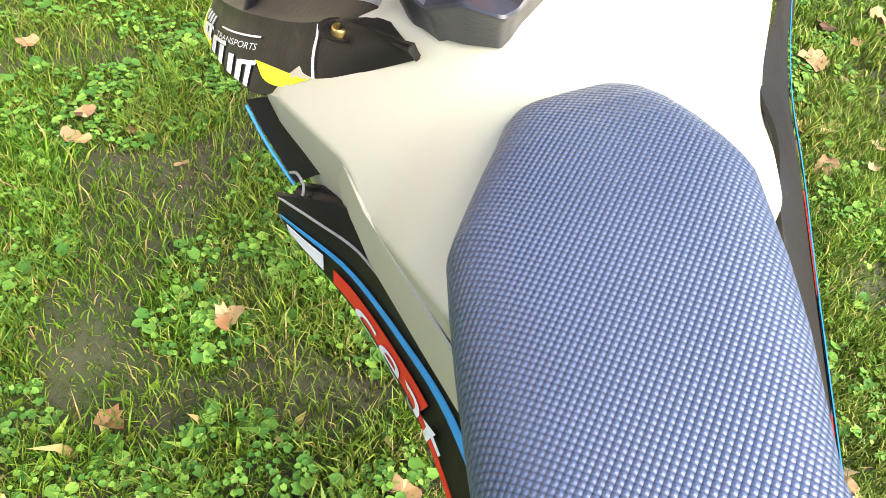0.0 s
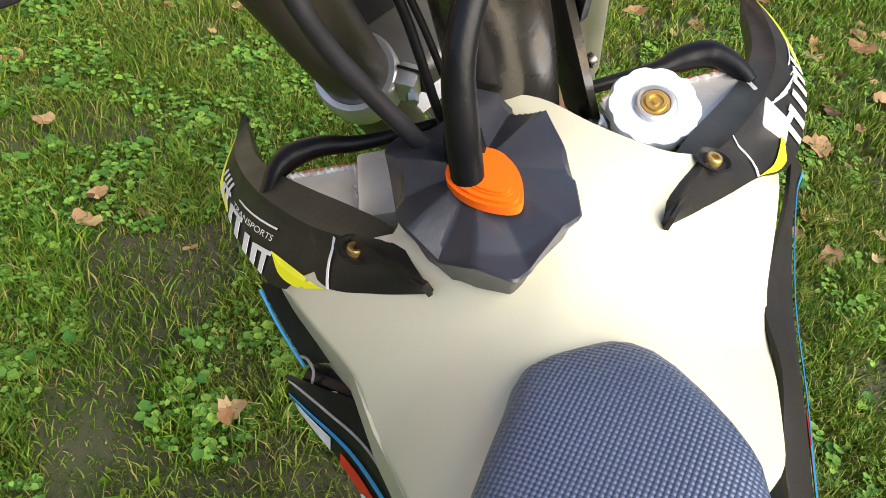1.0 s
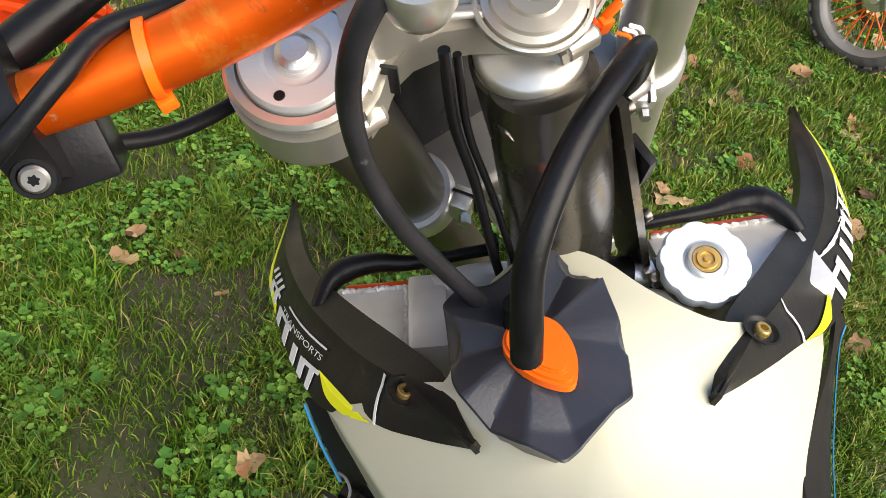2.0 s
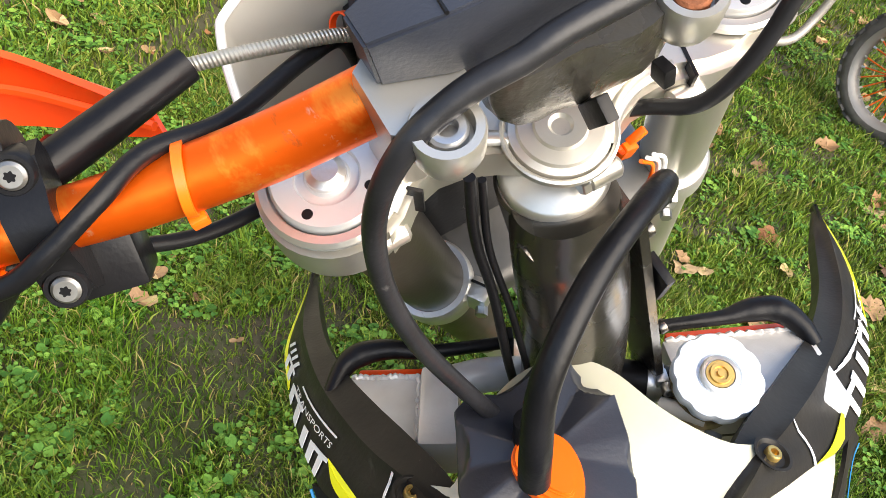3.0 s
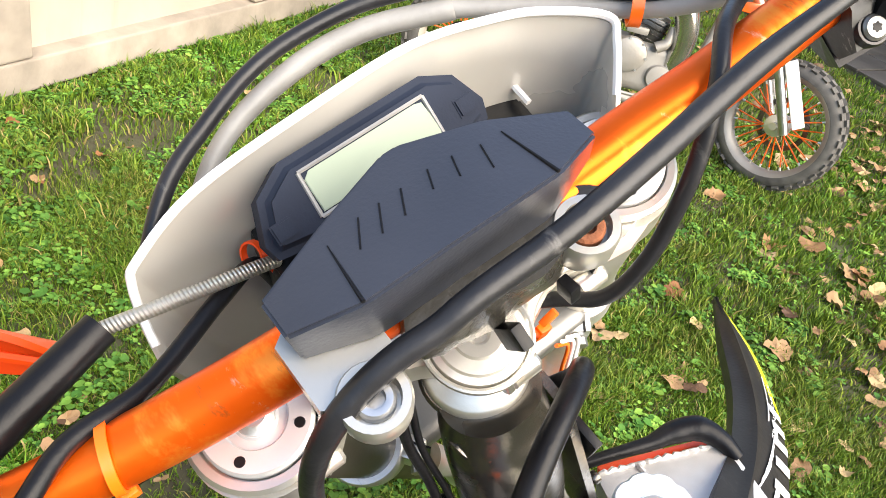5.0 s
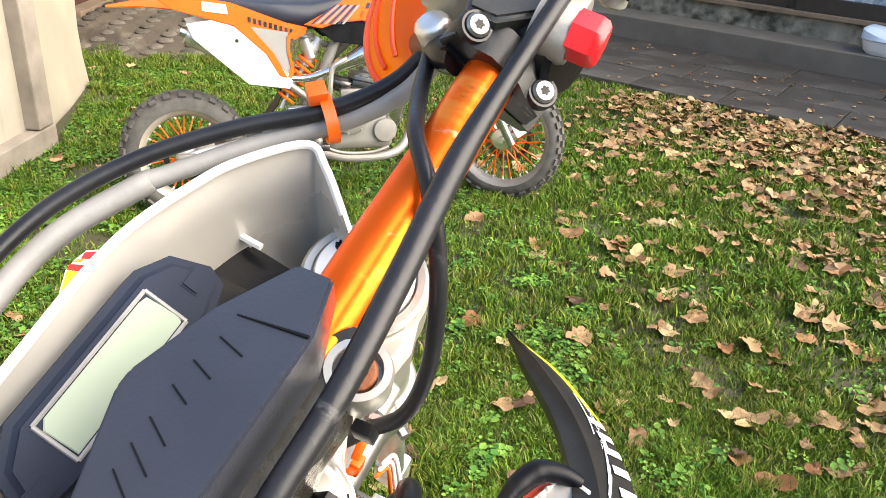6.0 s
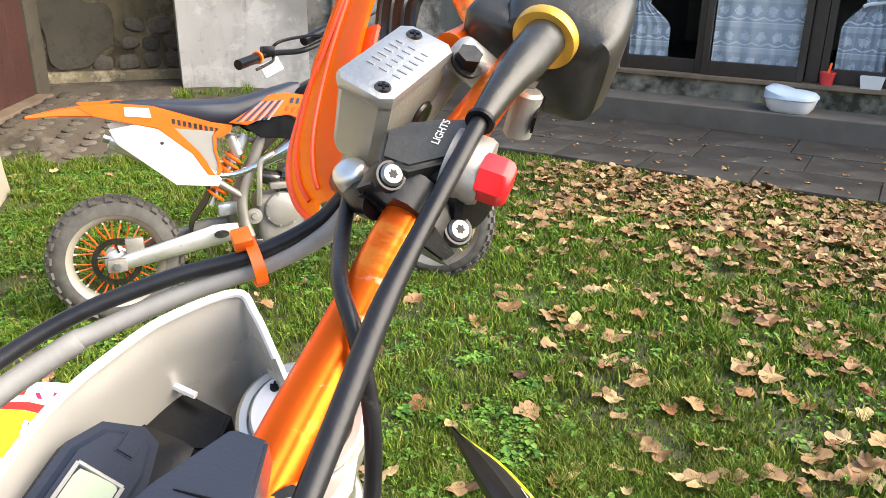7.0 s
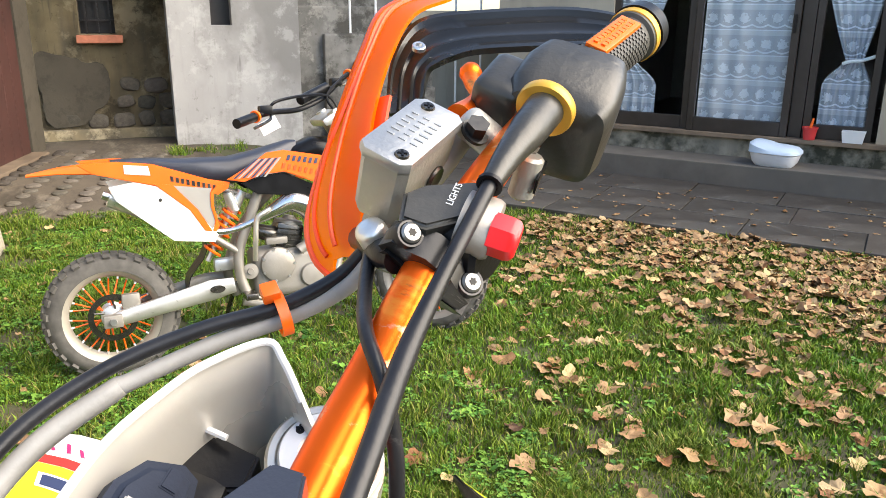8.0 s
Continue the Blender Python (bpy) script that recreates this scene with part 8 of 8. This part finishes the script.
    part("boot_lip", lathe([(0.005, -0.001), (0.0076, -0.001), (0.0076, 0.0015), (0.005, 0.0015)], 18, basis((0.247, -0.009, 0.1158), (0, 1, 0), (0, 0, 1))), M["rubber"], bo, "", S)
    knurl = lambda r, z: [(r * (1 + 0.012 * (k % 2)) * math.cos(2 * math.pi * k / 120), r * (1 + 0.012 * (k % 2)) * math.sin(2 * math.pi * k / 120), z) for k in range(120)]
    part("adjuster_ring", loft([knurl(0.012, -0.0045), knurl(0.0180, -0.0035), knurl(0.0187, -0.002), knurl(0.0187, 0.003), knurl(0.0177, 0.0045), knurl(0.012, 0.0045)]), M["ochre"], bo, "knurled yellow anodised ring", S @ basis((0.331, -0.0195, 0.112), (0.1, 1, 0.1), (0, 0, 1)))
    hs = [[(x, -0.022 + w * math.copysign(abs(math.cos(t)) ** 0.38, math.cos(t)) + dy, 0.090 + h * math.copysign(abs(math.sin(t)) ** 0.38, math.sin(t)) + dz) for t in (2 * math.pi * i / 28 for i in range(28))] for x, w, h, dy, dz in
          ((0.332, 0.022, 0.022, -0.006, -0.004), (0.337, 0.032, 0.031, -0.004, -0.004), (0.350, 0.036, 0.035, -0.004, -0.003), (0.375, 0.035, 0.034, -0.006, 0.0), (0.392, 0.030, 0.029, -0.008, 0.004), (0.397, 0.02, 0.02, -0.01, 0.006))]
    hsg = part("throttle_housing", loft(hs), M["boot"], bike, "black rubber throttle housing cover", S)
    part("housing_lug", box((0.046, 0.036, 0.040), (0.357, 0.011, 0.092), Matrix.Rotation(radians(-8), 3, "Z"), bevel=0.011, seg=4), M["boot"], hsg, "", S)
    ga, gb = Vector((0.39, -0.033, 0.1035)), Vector((0.4605, -0.0550, 0.0995))
    gm = basis(ga, (gb - ga).normalized(), (0, 0, 1))
    gl = (gb - ga).length
    bm = bmesh.new()
    add_lathe(bm, [(0, 0), (0.0165, 0), (0.0165, gl - 0.008), (0.019, gl - 0.006), (0.019, gl), (0, gl)], 32, Matrix.Rotation(radians(90), 4, "Y"))
    for k in range(26):
        for j in range(20):
            a = 2 * math.pi * (j + 0.5 * (k % 2)) / 20
            bmesh.ops.create_cube(bm, size=1, matrix=Matrix.Rotation(a, 4, "X") @ Matrix.Translation((0.004 + k * (gl - 0.014) / 26, 0, 0.0166)) @ Matrix.Diagonal((0.0021, 0.0030, 0.0012, 1)))
    bmesh.ops.recalc_face_normals(bm, faces=bm.faces)
    gp = part("grip", bm, M["gripdust"], handlebar, "black waffle grip with orange panel", S @ gm)
    bmo = bmesh.new()
    add_box(bmo, (gl * 0.72, 0.016, 0.004), (gl * 0.45, 0, 0.0165), bevel=0.0012)
    for k in range(9):
        for j in (-1, 1):
            add_box(bmo, (0.004, 0.003, 0.0015), (gl * 0.18 + k * gl * 0.068, 0.003 * j, 0.0190))
    part("grip_panel", bmo, M["orange"], gp, "orange grip panel", S @ gm @ Matrix.Rotation(radians(-92), 4, "X"))
    part("grip_end_ring", lathe([(0.0165, 0), (0.0198, 0.001), (0.0198, 0.007), (0.0165, 0.008)], 32, Matrix.Translation((gl - 0.004, 0, 0)) @ Matrix.Rotation(radians(90), 4, "Y")), M["ochre"], gp, "ochre ring", S @ gm)
    part("bar_end_clamp", lathe([(0, 0.018), (0.012, 0.018), (0.020, 0.012), (0.021, 0.0), (0, 0)], 28, Matrix.Translation((gl + 0.004, 0, 0)) @ Matrix.Rotation(radians(90), 4, "Y")), M["black"], gp, "", S @ gm)
    # right hand guard: orange shell and black support
    A = ((0.262, 0.086, -0.040), (0.276, 0.112, -0.042), (0.30, 0.130, -0.034), (0.34, 0.138, -0.014), (0.376, 0.137, 0.014), (0.42, 0.138, 0.038), (0.47, 0.141, 0.050), (0.52, 0.12, 0.046))
    Bc = ((0.268, 0.074, -0.012), (0.282, 0.080, 0.004), (0.305, 0.088, 0.014), (0.34, 0.100, 0.022), (0.376, 0.110, 0.034), (0.42, 0.116, 0.050), (0.468, 0.116, 0.058), (0.515, 0.10, 0.052))
    a, b = spline(A, 6), spline(Bc, 6)
    g = [[p + (q - p) * s + Vector((0.010, 0.016, -0.006)) * math.sin(math.pi * s) for s in (0, 0.15, 0.3, 0.5, 0.7, 0.85, 1)] for p, q in zip(a, b)]
    hg = part("hand_guard", sheet(g, 0.0028), M["guard"], bike, "bright orange plastic hand guard", S)
    part("guard_edge", tube(a[2:-2], 0.0025, per=1, n=6), M["red_orange"], hg, "", S)
    for f in (0.30, 0.62):
        part("guard_rib", tube([p + (q - p) * f + Vector((0.010, 0.016, -0.006)) * math.sin(math.pi * f) + Vector((-0.002, -0.003, 0.002)) for p, q in list(zip(a, b))[3:-3]], 0.0020, per=1, n=8), M["red_orange"], hg, "", S)
    # flap coloured deeper red, for plastic that no light shines through
    part("guard_flap", sheet([[p + (q - p) * s + Vector((0.004, -0.006, 0.0)) for s in (0.55, 0.8, 1.1)] for p, q in list(zip(a, b))[4:26]], 0.003), M["red_orange"], hg, "", S)
    outer = spline(((0.3830, 0.1040, 0.0200), (0.4280, 0.1190, 0.0300), (0.4620, 0.1190, 0.0420), (0.4780, 0.1060, 0.0500), (0.4850, 0.0660, 0.0640), (0.4980, 0.0020, 0.0800), (0.4890, -0.0420, 0.0920), (0.4670, -0.0570, 0.0980)), 6)
    inner = spline(((0.4010, 0.0810, 0.0300), (0.4170, 0.0850, 0.0420), (0.4220, 0.0780, 0.0500), (0.4260, 0.0690, 0.0560), (0.4290, 0.0480, 0.0680), (0.4400, -0.0110, 0.0850), (0.4410, -0.0440, 0.0970), (0.4340, -0.0530, 0.1010)), 6)
    g = []
    for p, q in zip(outer, inner):
        g.append([p + (q - p) * t + Vector((0, 0, h)) for t, h in ((0, 0.004), (0.08, 0.004), (0.14, 0), (0.3, -0.001), (0.36, 0.0015), (0.42, -0.001), (0.6, -0.001), (0.66, 0.0015), (0.72, -0.001), (0.86, 0), (0.92, 0.004), (1, 0.004))])
    ga_ = part("guard_support", sheet(g, 0.005), M["grime"], hg, "scratched black guard support", S)
    bolt(0.0055, 0.004, S @ pose(0.438, 0.1, 0.048), ga_, M["steel"])


def braid_material():
    m = mat("braided_steel", (0.5, 0.48, 0.43), 0.4, 0.8, var=0.1, scale=40, bump=0)
    nt = m.node_tree
    co = nt.nodes.new("ShaderNodeTexCoord")
    wv = nt.nodes.new("ShaderNodeTexWave")
    wv.inputs["Scale"].default_value = 160
    nt.links.new(co.outputs["Object"], wv.inputs["Vector"])
    bp = nt.nodes.new("ShaderNodeBump")
    bp.inputs["Strength"].default_value, bp.inputs["Distance"].default_value = 0.8, 0.001
    nt.links.new(wv.outputs["Fac"], bp.inputs["Height"])
    nt.links.new(bp.outputs["Normal"], nt.nodes["Principled BSDF"].inputs["Normal"])
    return m


M["braid"] = braid_material()
cockpit()


def undercarriage():
    """What carries the first motorcycle: wheels, engine, swingarm and side stand."""
    S, B = STEER, BODY
    down = (S.to_3x3() @ DOWN).normalized()
    side = S.to_3x3() @ Vector((1, 0, 0))
    side = (side - down * side.dot(down)).normalized()
    axle = S @ (Vector((0.0045, 0.022, -0.004)) + DOWN * 1.183)
    R = 0.335
    y = -side
    z = -down
    x = y.cross(z)
    wm = Matrix.Translation(axle) @ Matrix((x, y, z)).transposed().to_4x4()
    spoke_wheel(bike, wm, R + 0.004, 0.085, R - 0.06, 24, 30, disc=0.11, disc_side=1)
    lat = (B.to_3x3() @ Vector((1, 0, 0))).normalized()
    back = Vector((0.36, -0.90, 0)).normalized()
    ra = Vector((0.62, -0.86, 0.0))
    Rr = 0.31
    y = -lat
    z = (Vector((0, 0, 1)) - y * y.z).normalized()
    x = y.cross(z)
    rc = ra + z * Rr
    wm2 = Matrix.Translation(rc) @ Matrix((x, y, z)).transposed().to_4x4()
    spoke_wheel(bike, wm2, Rr + 0.004, 0.12, Rr - 0.085, 24, 26, disc=0.11, disc_side=-1)
    eng = B @ pose(0.05, 0.06, -0.42)
    en = part("engine", box((0.17, 0.30, 0.26), bevel=0.05, seg=3), M["alu"], bike, "grey engine block", eng)
    part("cylinder", box((0.12, 0.13, 0.16), (0, 0.02, 0.19), bevel=0.015), M["dark_steel"], en, "", eng)
    part("frame_cradle", tube([B @ Vector(p) for p in ((0.05, 0.2, -0.14), (0.05, 0.24, -0.4), (0.05, 0.18, -0.58), (0.05, -0.12, -0.58), (0.03, -0.16, -0.4), (0.0, -0.2, -0.16))], 0.016), M["dark_steel"], bike, "")
    piv = B @ Vector((0.04, -0.14, -0.45))
    for s in (-0.08, 0.08):
        part("swingarm", cyl_between(piv + lat * s, rc + lat * s, 0.024, 0.018, 12), M["alu"], bike, "")
    part("rear_mudguard", sheet([[B @ Vector((-0.06 - 0.17 * k + t * 0.07, -0.5 - 0.3 * k, -0.02 + 0.02 * k - 0.03 * t * t)) for t in (-1, -0.5, 0, 0.5, 1)] for k in (0, 0.4, 0.8, 1.1)], 0.004), M["black"], bike, "black rear mudguard")
    foot = piv - lat * 0.34
    part("side_stand", tube((piv - lat * 0.1, Vector((foot.x, foot.y, 0.18)) + lat * 0.1, Vector((foot.x, foot.y, 0.0))), 0.012), M["dark_steel"], bike, "folded-out steel side stand")


undercarriage()


# ---- grass, weeds and fallen leaves ----
def free_lawn(x, y):
    """True where lawn grows: not under the terrace, walls or shed."""
    p = Vector((x, y, 0))
    if p.dot(NN) > 4.84 and p.dot(U) > -3.9:
        return False
    if y > 7.05 or (x < 0.25 and y > 5.55 + 0.30 * noise.noise(Vector((x * 3.1, y * 2.0, 6))) + 0.5 * max(0.0, x)):
        return False
    q = p - Vector((-1.80, 1.40, 0))
    if q.dot(Vector((-0.948, 0.319, 0))) > -0.02 and q.dot(Vector((0.319, 0.948, 0))) < 2.52:
        return False
    if x < -1.0 and 3.7 < y < 4.95:
        return False
    return True


def scatter(n, x0, x1, y0, y1, keep):
    rng = np.random.RandomState(n % 1000)
    out = []
    while len(out) < n:
        xy = rng.uniform((x0, y0), (x1, y1), (n, 2))
        out += [(x, y) for x, y in xy if keep(x, y)]
    return out[:n], rng


def bare(x, y):
    """Patches where the soil shows, more of them at the left."""
    v = noise.noise(Vector((x * 2.9, y * 2.9, 7)))
    v2 = noise.noise(Vector((x * 5.1, y * 5.1, 2)))
    w = 0.12 if x > 0.4 else 0.0
    if x < -0.15:
        w -= 0.10
    return v + 0.5 * v2 > 0.41 + w


def grass():
    parts, count = [], 0

    def blades(pts, rng, h0, h1, w, lean=(0.15, 0.9)):
        nonlocal count
        keep = [(x, y, ground_z(x, y) - 0.004) for x, y in pts if not bare(x, y) or rng.rand() < 0.3]
        if not keep:
            return
        q = np.array(keep)
        n = len(q)
        a, b, h = rng.uniform(0, 6.283, n), rng.uniform(0, 6.283, n), rng.uniform(h0, h1, n)
        h *= np.array([0.62 + 0.9 * max(0.0, min(1.0, 0.5 + 1.2 * noise.noise(Vector((u * 7, v * 7, 9))))) for u, v, _ in keep])
        k = rng.uniform(lean[0], lean[1], n) * h
        side = np.stack((np.cos(a), np.sin(a), np.zeros(n)), 1) * w * 0.5 * rng.uniform(0.7, 1.3, (n, 1))
        tip = np.stack((np.cos(b) * k, np.sin(b) * k, np.zeros(n)), 1)
        up = np.stack((np.zeros(n), np.zeros(n), h), 1)
        mid = q + tip * 0.35 + up * 0.6
        parts.append(np.stack((q - side, q + side, mid + side * 0.8, mid - side * 0.8, q + tip + up * 0.92), 1))
        count += n
    pts, rng = scatter(110000, -1.7, 2.6, 0.0, 3.2, free_lawn)
    blades(pts, rng, 0.018, 0.048, 0.0030)
    pts, rng = scatter(300000, -1.25, 1.5, -0.35, 1.7, free_lawn)
    blades(pts, rng, 0.014, 0.042, 0.0029)
    pts, rng = scatter(95000, -1.7, 4.4, 1.6, 6.8, free_lawn)
    blades(pts, rng, 0.02, 0.05, 0.006)
    pts, rng = scatter(30000, -3.6, 0.2, 3.6, 7.0, free_lawn)
    blades(pts, rng, 0.02, 0.05, 0.006)
    pts, rng = scatter(9000, -1.6, 0.9, -0.9, -0.3, free_lawn)
    blades(pts, rng, 0.02, 0.05, 0.005)
    pts, rng = scatter(75000, -4.5, 6.5, -4.5, 0.2, free_lawn)
    blades(pts, rng, 0.02, 0.05, 0.014)
    pts, rng = scatter(45000, 1.4, 7.0, -2.5, 3.4, free_lawn)
    blades(pts, rng, 0.02, 0.05, 0.012)
    pts, rng = scatter(12000, -2.5, -1.2, -0.4, 3.4, free_lawn)
    blades(pts, rng, 0.02, 0.05, 0.008)
    # taller tufts
    tufts, rng = scatter(150, -1.6, 2.4, 0.2, 4.5, free_lawn)
    for tx, ty in tufts:
        k = rng.randint(40, 90)
        blades([(tx + rng.normal(0, 0.03), ty + rng.normal(0, 0.03)) for _ in range(k)], rng, 0.035, 0.075, 0.0042)
    tufts, rng = scatter(34, 0.0, 1.3, 6.5, 7.6, lambda x, y: y > 6.9 + 0.3 * math.sin(x * 4))
    for tx, ty in tufts:
        blades([(tx + rng.normal(0, 0.04), ty + rng.normal(0, 0.04)) for _ in range(50)], rng, 0.03, 0.075, 0.006)
    verts = np.concatenate(parts).reshape(-1, 3)
    i = np.arange(count)[:, None] * 5
    quads, tris = i + np.array((0, 1, 2, 3)), i + np.array((3, 2, 4))
    me = bpy.data.meshes.new("grass")
    me.from_pydata(verts.tolist(), [], quads.tolist() + tris.tolist())
    part("grass", me, M["grass"], label="short damp lawn grass with tufts", category="grass", kind="stuff", smooth=False)


def weeds():
    """Low broad-leaved weeds and clover, densest at the left of the lawn."""
    verts, faces = [], []
    pts, rng = scatter(15500, -1.7, 1.0, -0.3, 5.2, lambda x, y: free_lawn(x, y) and noise.noise(Vector((x * 6.0, y * 6.0, 11))) + 0.6 * noise.noise(Vector((x * 17, y * 17, 5))) > (-0.45 if x < 0.0 else 0.1) and not (bare(x, y)))
    more, _ = scatter(1500, 0.4, 2.6, 0.3, 3.6, free_lawn)
    for x, y in pts + more:
        big = rng.rand() < 0.10
        n = rng.randint(4, 8) if big else rng.randint(3, 6)
        a0 = rng.uniform(0, 6.283)
        z0 = ground_z(x, y)
        for k in range(n):
            a = a0 + 6.283 * k / n + rng.uniform(-0.35, 0.35)
            r = rng.uniform(0.009, 0.015) if big else rng.uniform(0.004, 0.008)
            dist = r * rng.uniform(0.7, 1.5)
            cx, cy = x + math.cos(a) * dist, y + math.sin(a) * dist
            cz = z0 + rng.uniform(0.008, 0.028)
            tilt = rng.uniform(-0.5, 0.35)
            i = len(verts)
            ring = []
            for j in range(10):
                t = 6.283 * j / 10
                rr = r * (1.0 if j % 2 == 0 else 0.88) * (0.55 if j == 5 else 0.92 if j in (4, 6) else 1)
                u, v = math.cos(t) * rr, math.sin(t) * rr * 0.85
                ring.append((cx + math.cos(a) * u - math.sin(a) * v, cy + math.sin(a) * u + math.cos(a) * v, cz + tilt * u + 0.25 * abs(v)))
            verts.append((cx, cy, cz - 0.1 * r))
            verts.extend(ring)
            faces.extend((i, i + 1 + j, i + 1 + (j + 1) % 10) for j in range(10))
    me = bpy.data.meshes.new("weeds")
    me.from_pydata(verts, [], faces)
    part("weeds", me, M["clover"], label="low broad-leaved weeds and clover in the lawn", category="weeds", kind="stuff")


def leaf_shape(seed, lobes):
    """A curled dry leaf, lobed or oval, lying about flat, one unit across; returns points and faces."""
    rng = np.random.RandomState(seed)
    n = 20
    pts, fc = [(0, -0.1, 0)], []
    curl, bend = rng.uniform(-0.3, 0.9), rng.uniform(-0.45, 0.5)
    for ring, f in ((1, 0.5), (2, 1.0)):
        for k in range(n):
            t = 2 * math.pi * k / n
            if lobes:
                r = 0.38 + 0.10 * max(-0.7, math.cos(2.5 * (t - math.pi / 2))) + 0.035 * math.cos(11 * t + seed) + 0.03 * math.sin(7 * t + 2 * seed)
                r *= 0.75 if abs(((t + math.pi / 2 + math.pi) % (2 * math.pi)) - math.pi) < 0.5 else 1.0
            else:
                r = 0.30 + 0.18 * abs(math.sin(t)) ** 1.5
            x, y = r * f * math.cos(t) * (1.1 if lobes else 0.8), r * f * math.sin(t)
            z = curl * (x * x * 1.4) + bend * y * y + 0.05 * math.sin(3 * t + seed) * f + 0.03 * math.cos(7 * t) * f
            pts.append((x, y, z))
    for k in range(n):
        k2 = (k + 1) % n
        fc.append((0, 1 + k, 1 + k2))
        fc.append((1 + k, 1 + n + k, 1 + n + k2, 1 + k2))
    i = len(pts)
    pts += [(-0.012, -0.3, 0.0), (0.012, -0.3, 0.0), (0.004, -0.62, 0.06), (-0.004, -0.62, 0.06)]
    fc.append((i, i + 1, i + 2, i + 3))
    return pts, fc


def leaves():
    rng = np.random.RandomState(42)
    shapes = [leaf_shape(s, s % 3 != 2) for s in range(9)]

    def density(x, y):
        p = Vector((x, y, 0))
        d, a = p.dot(NN), p.dot(U)
        strip = math.exp(-((4.7 - d) / 1.0) ** 2) * max(0.0, min(1.0, (a + 2.1) / 0.7))
        right = max(0.0, min(1.0, (a + 1.25) / 1.3)) * max(0.0, min(1.0, (d - 1.2) / 1.9))
        clump = 0.38 + 1.2 * noise.noise(Vector((x * 2.3, y * 2.3, 4))) + 0.9 * noise.noise(Vector((x * 6.5, y * 6.5, 8)))
        base = 0.030 if x < 0.2 else 0.026
        return base + 0.9 * strip + 1.0 * right * max(0.05, clump)
    places = []
    while len(places) < 9000:
        x, y = rng.uniform(-1.6, 7.2), rng.uniform(-2.8, 5.4)
        if free_lawn(x, y) and rng.rand() < density(x, y):
            places.append((x, y))
    for _ in range(120):      # on the terrace
        a, d = rng.uniform(-2.4, 1.0), 4.9 + 1.3 * rng.rand() ** 1.3
        p = H(a, d)
        places.append((p.x, p.y))
    places.sort(key=lambda q: (q[0] - 0.9) ** 2 + (q[1] - 1.2) ** 2)
    meshes = []
    for k, (pts, fc) in enumerate(shapes):
        me = bpy.data.meshes.new("fallen_leaf")
        me.from_pydata(pts, [], fc)
        me.materials.append(M["leaf_ob"])
        me.shade_smooth()
        meshes.append(me)
    verts, faces = [], []
    for n, (x, y) in enumerate(places):
        terrace = Vector((x, y, 0)).dot(NN) > 4.84
        s = (0.040 + 0.072 * rng.rand() ** 1.3) * (0.55 if terrace else 1.0) * (1.0 if x > 0.3 else 0.75)
        z = (0.047 if terrace else ground_z(x, y) + rng.uniform(0.012, 0.036))
        m = pose(x, y, z, rng.uniform(-18, 18), rng.uniform(-18, 18), rng.uniform(0, 360)) @ Matrix.Scale(s, 4)
        if terrace:
            m = pose(x, y, z, rng.uniform(-6, 6), rng.uniform(-6, 6), rng.uniform(0, 360)) @ Matrix.Scale(s, 4)
        k = rng.randint(len(shapes))
        if n < 290:
            ob = new("fallen_leaf", meshes[k])
            ob.matrix_world = m
            lobed = k % 3 != 2
            tagged(ob, "curled dry brown maple leaf lying in the grass" if lobed else "dry tan oval leaf lying in the grass", "leaf", "fallen leaves on the lawn")
        else:
            i = len(verts)
            verts.extend(tuple(m @ Vector(p)) for p in shapes[k][0])
            faces.extend(tuple(i + j for j in f) for f in shapes[k][1])
    me = bpy.data.meshes.new("leaf_litter")
    me.from_pydata(verts, [], faces)
    part("leaf_litter", me, M["leaf"], label="drift of dry brown leaves along the terrace", category="leaves", kind="stuff")


grass()
weeds()
leaves()
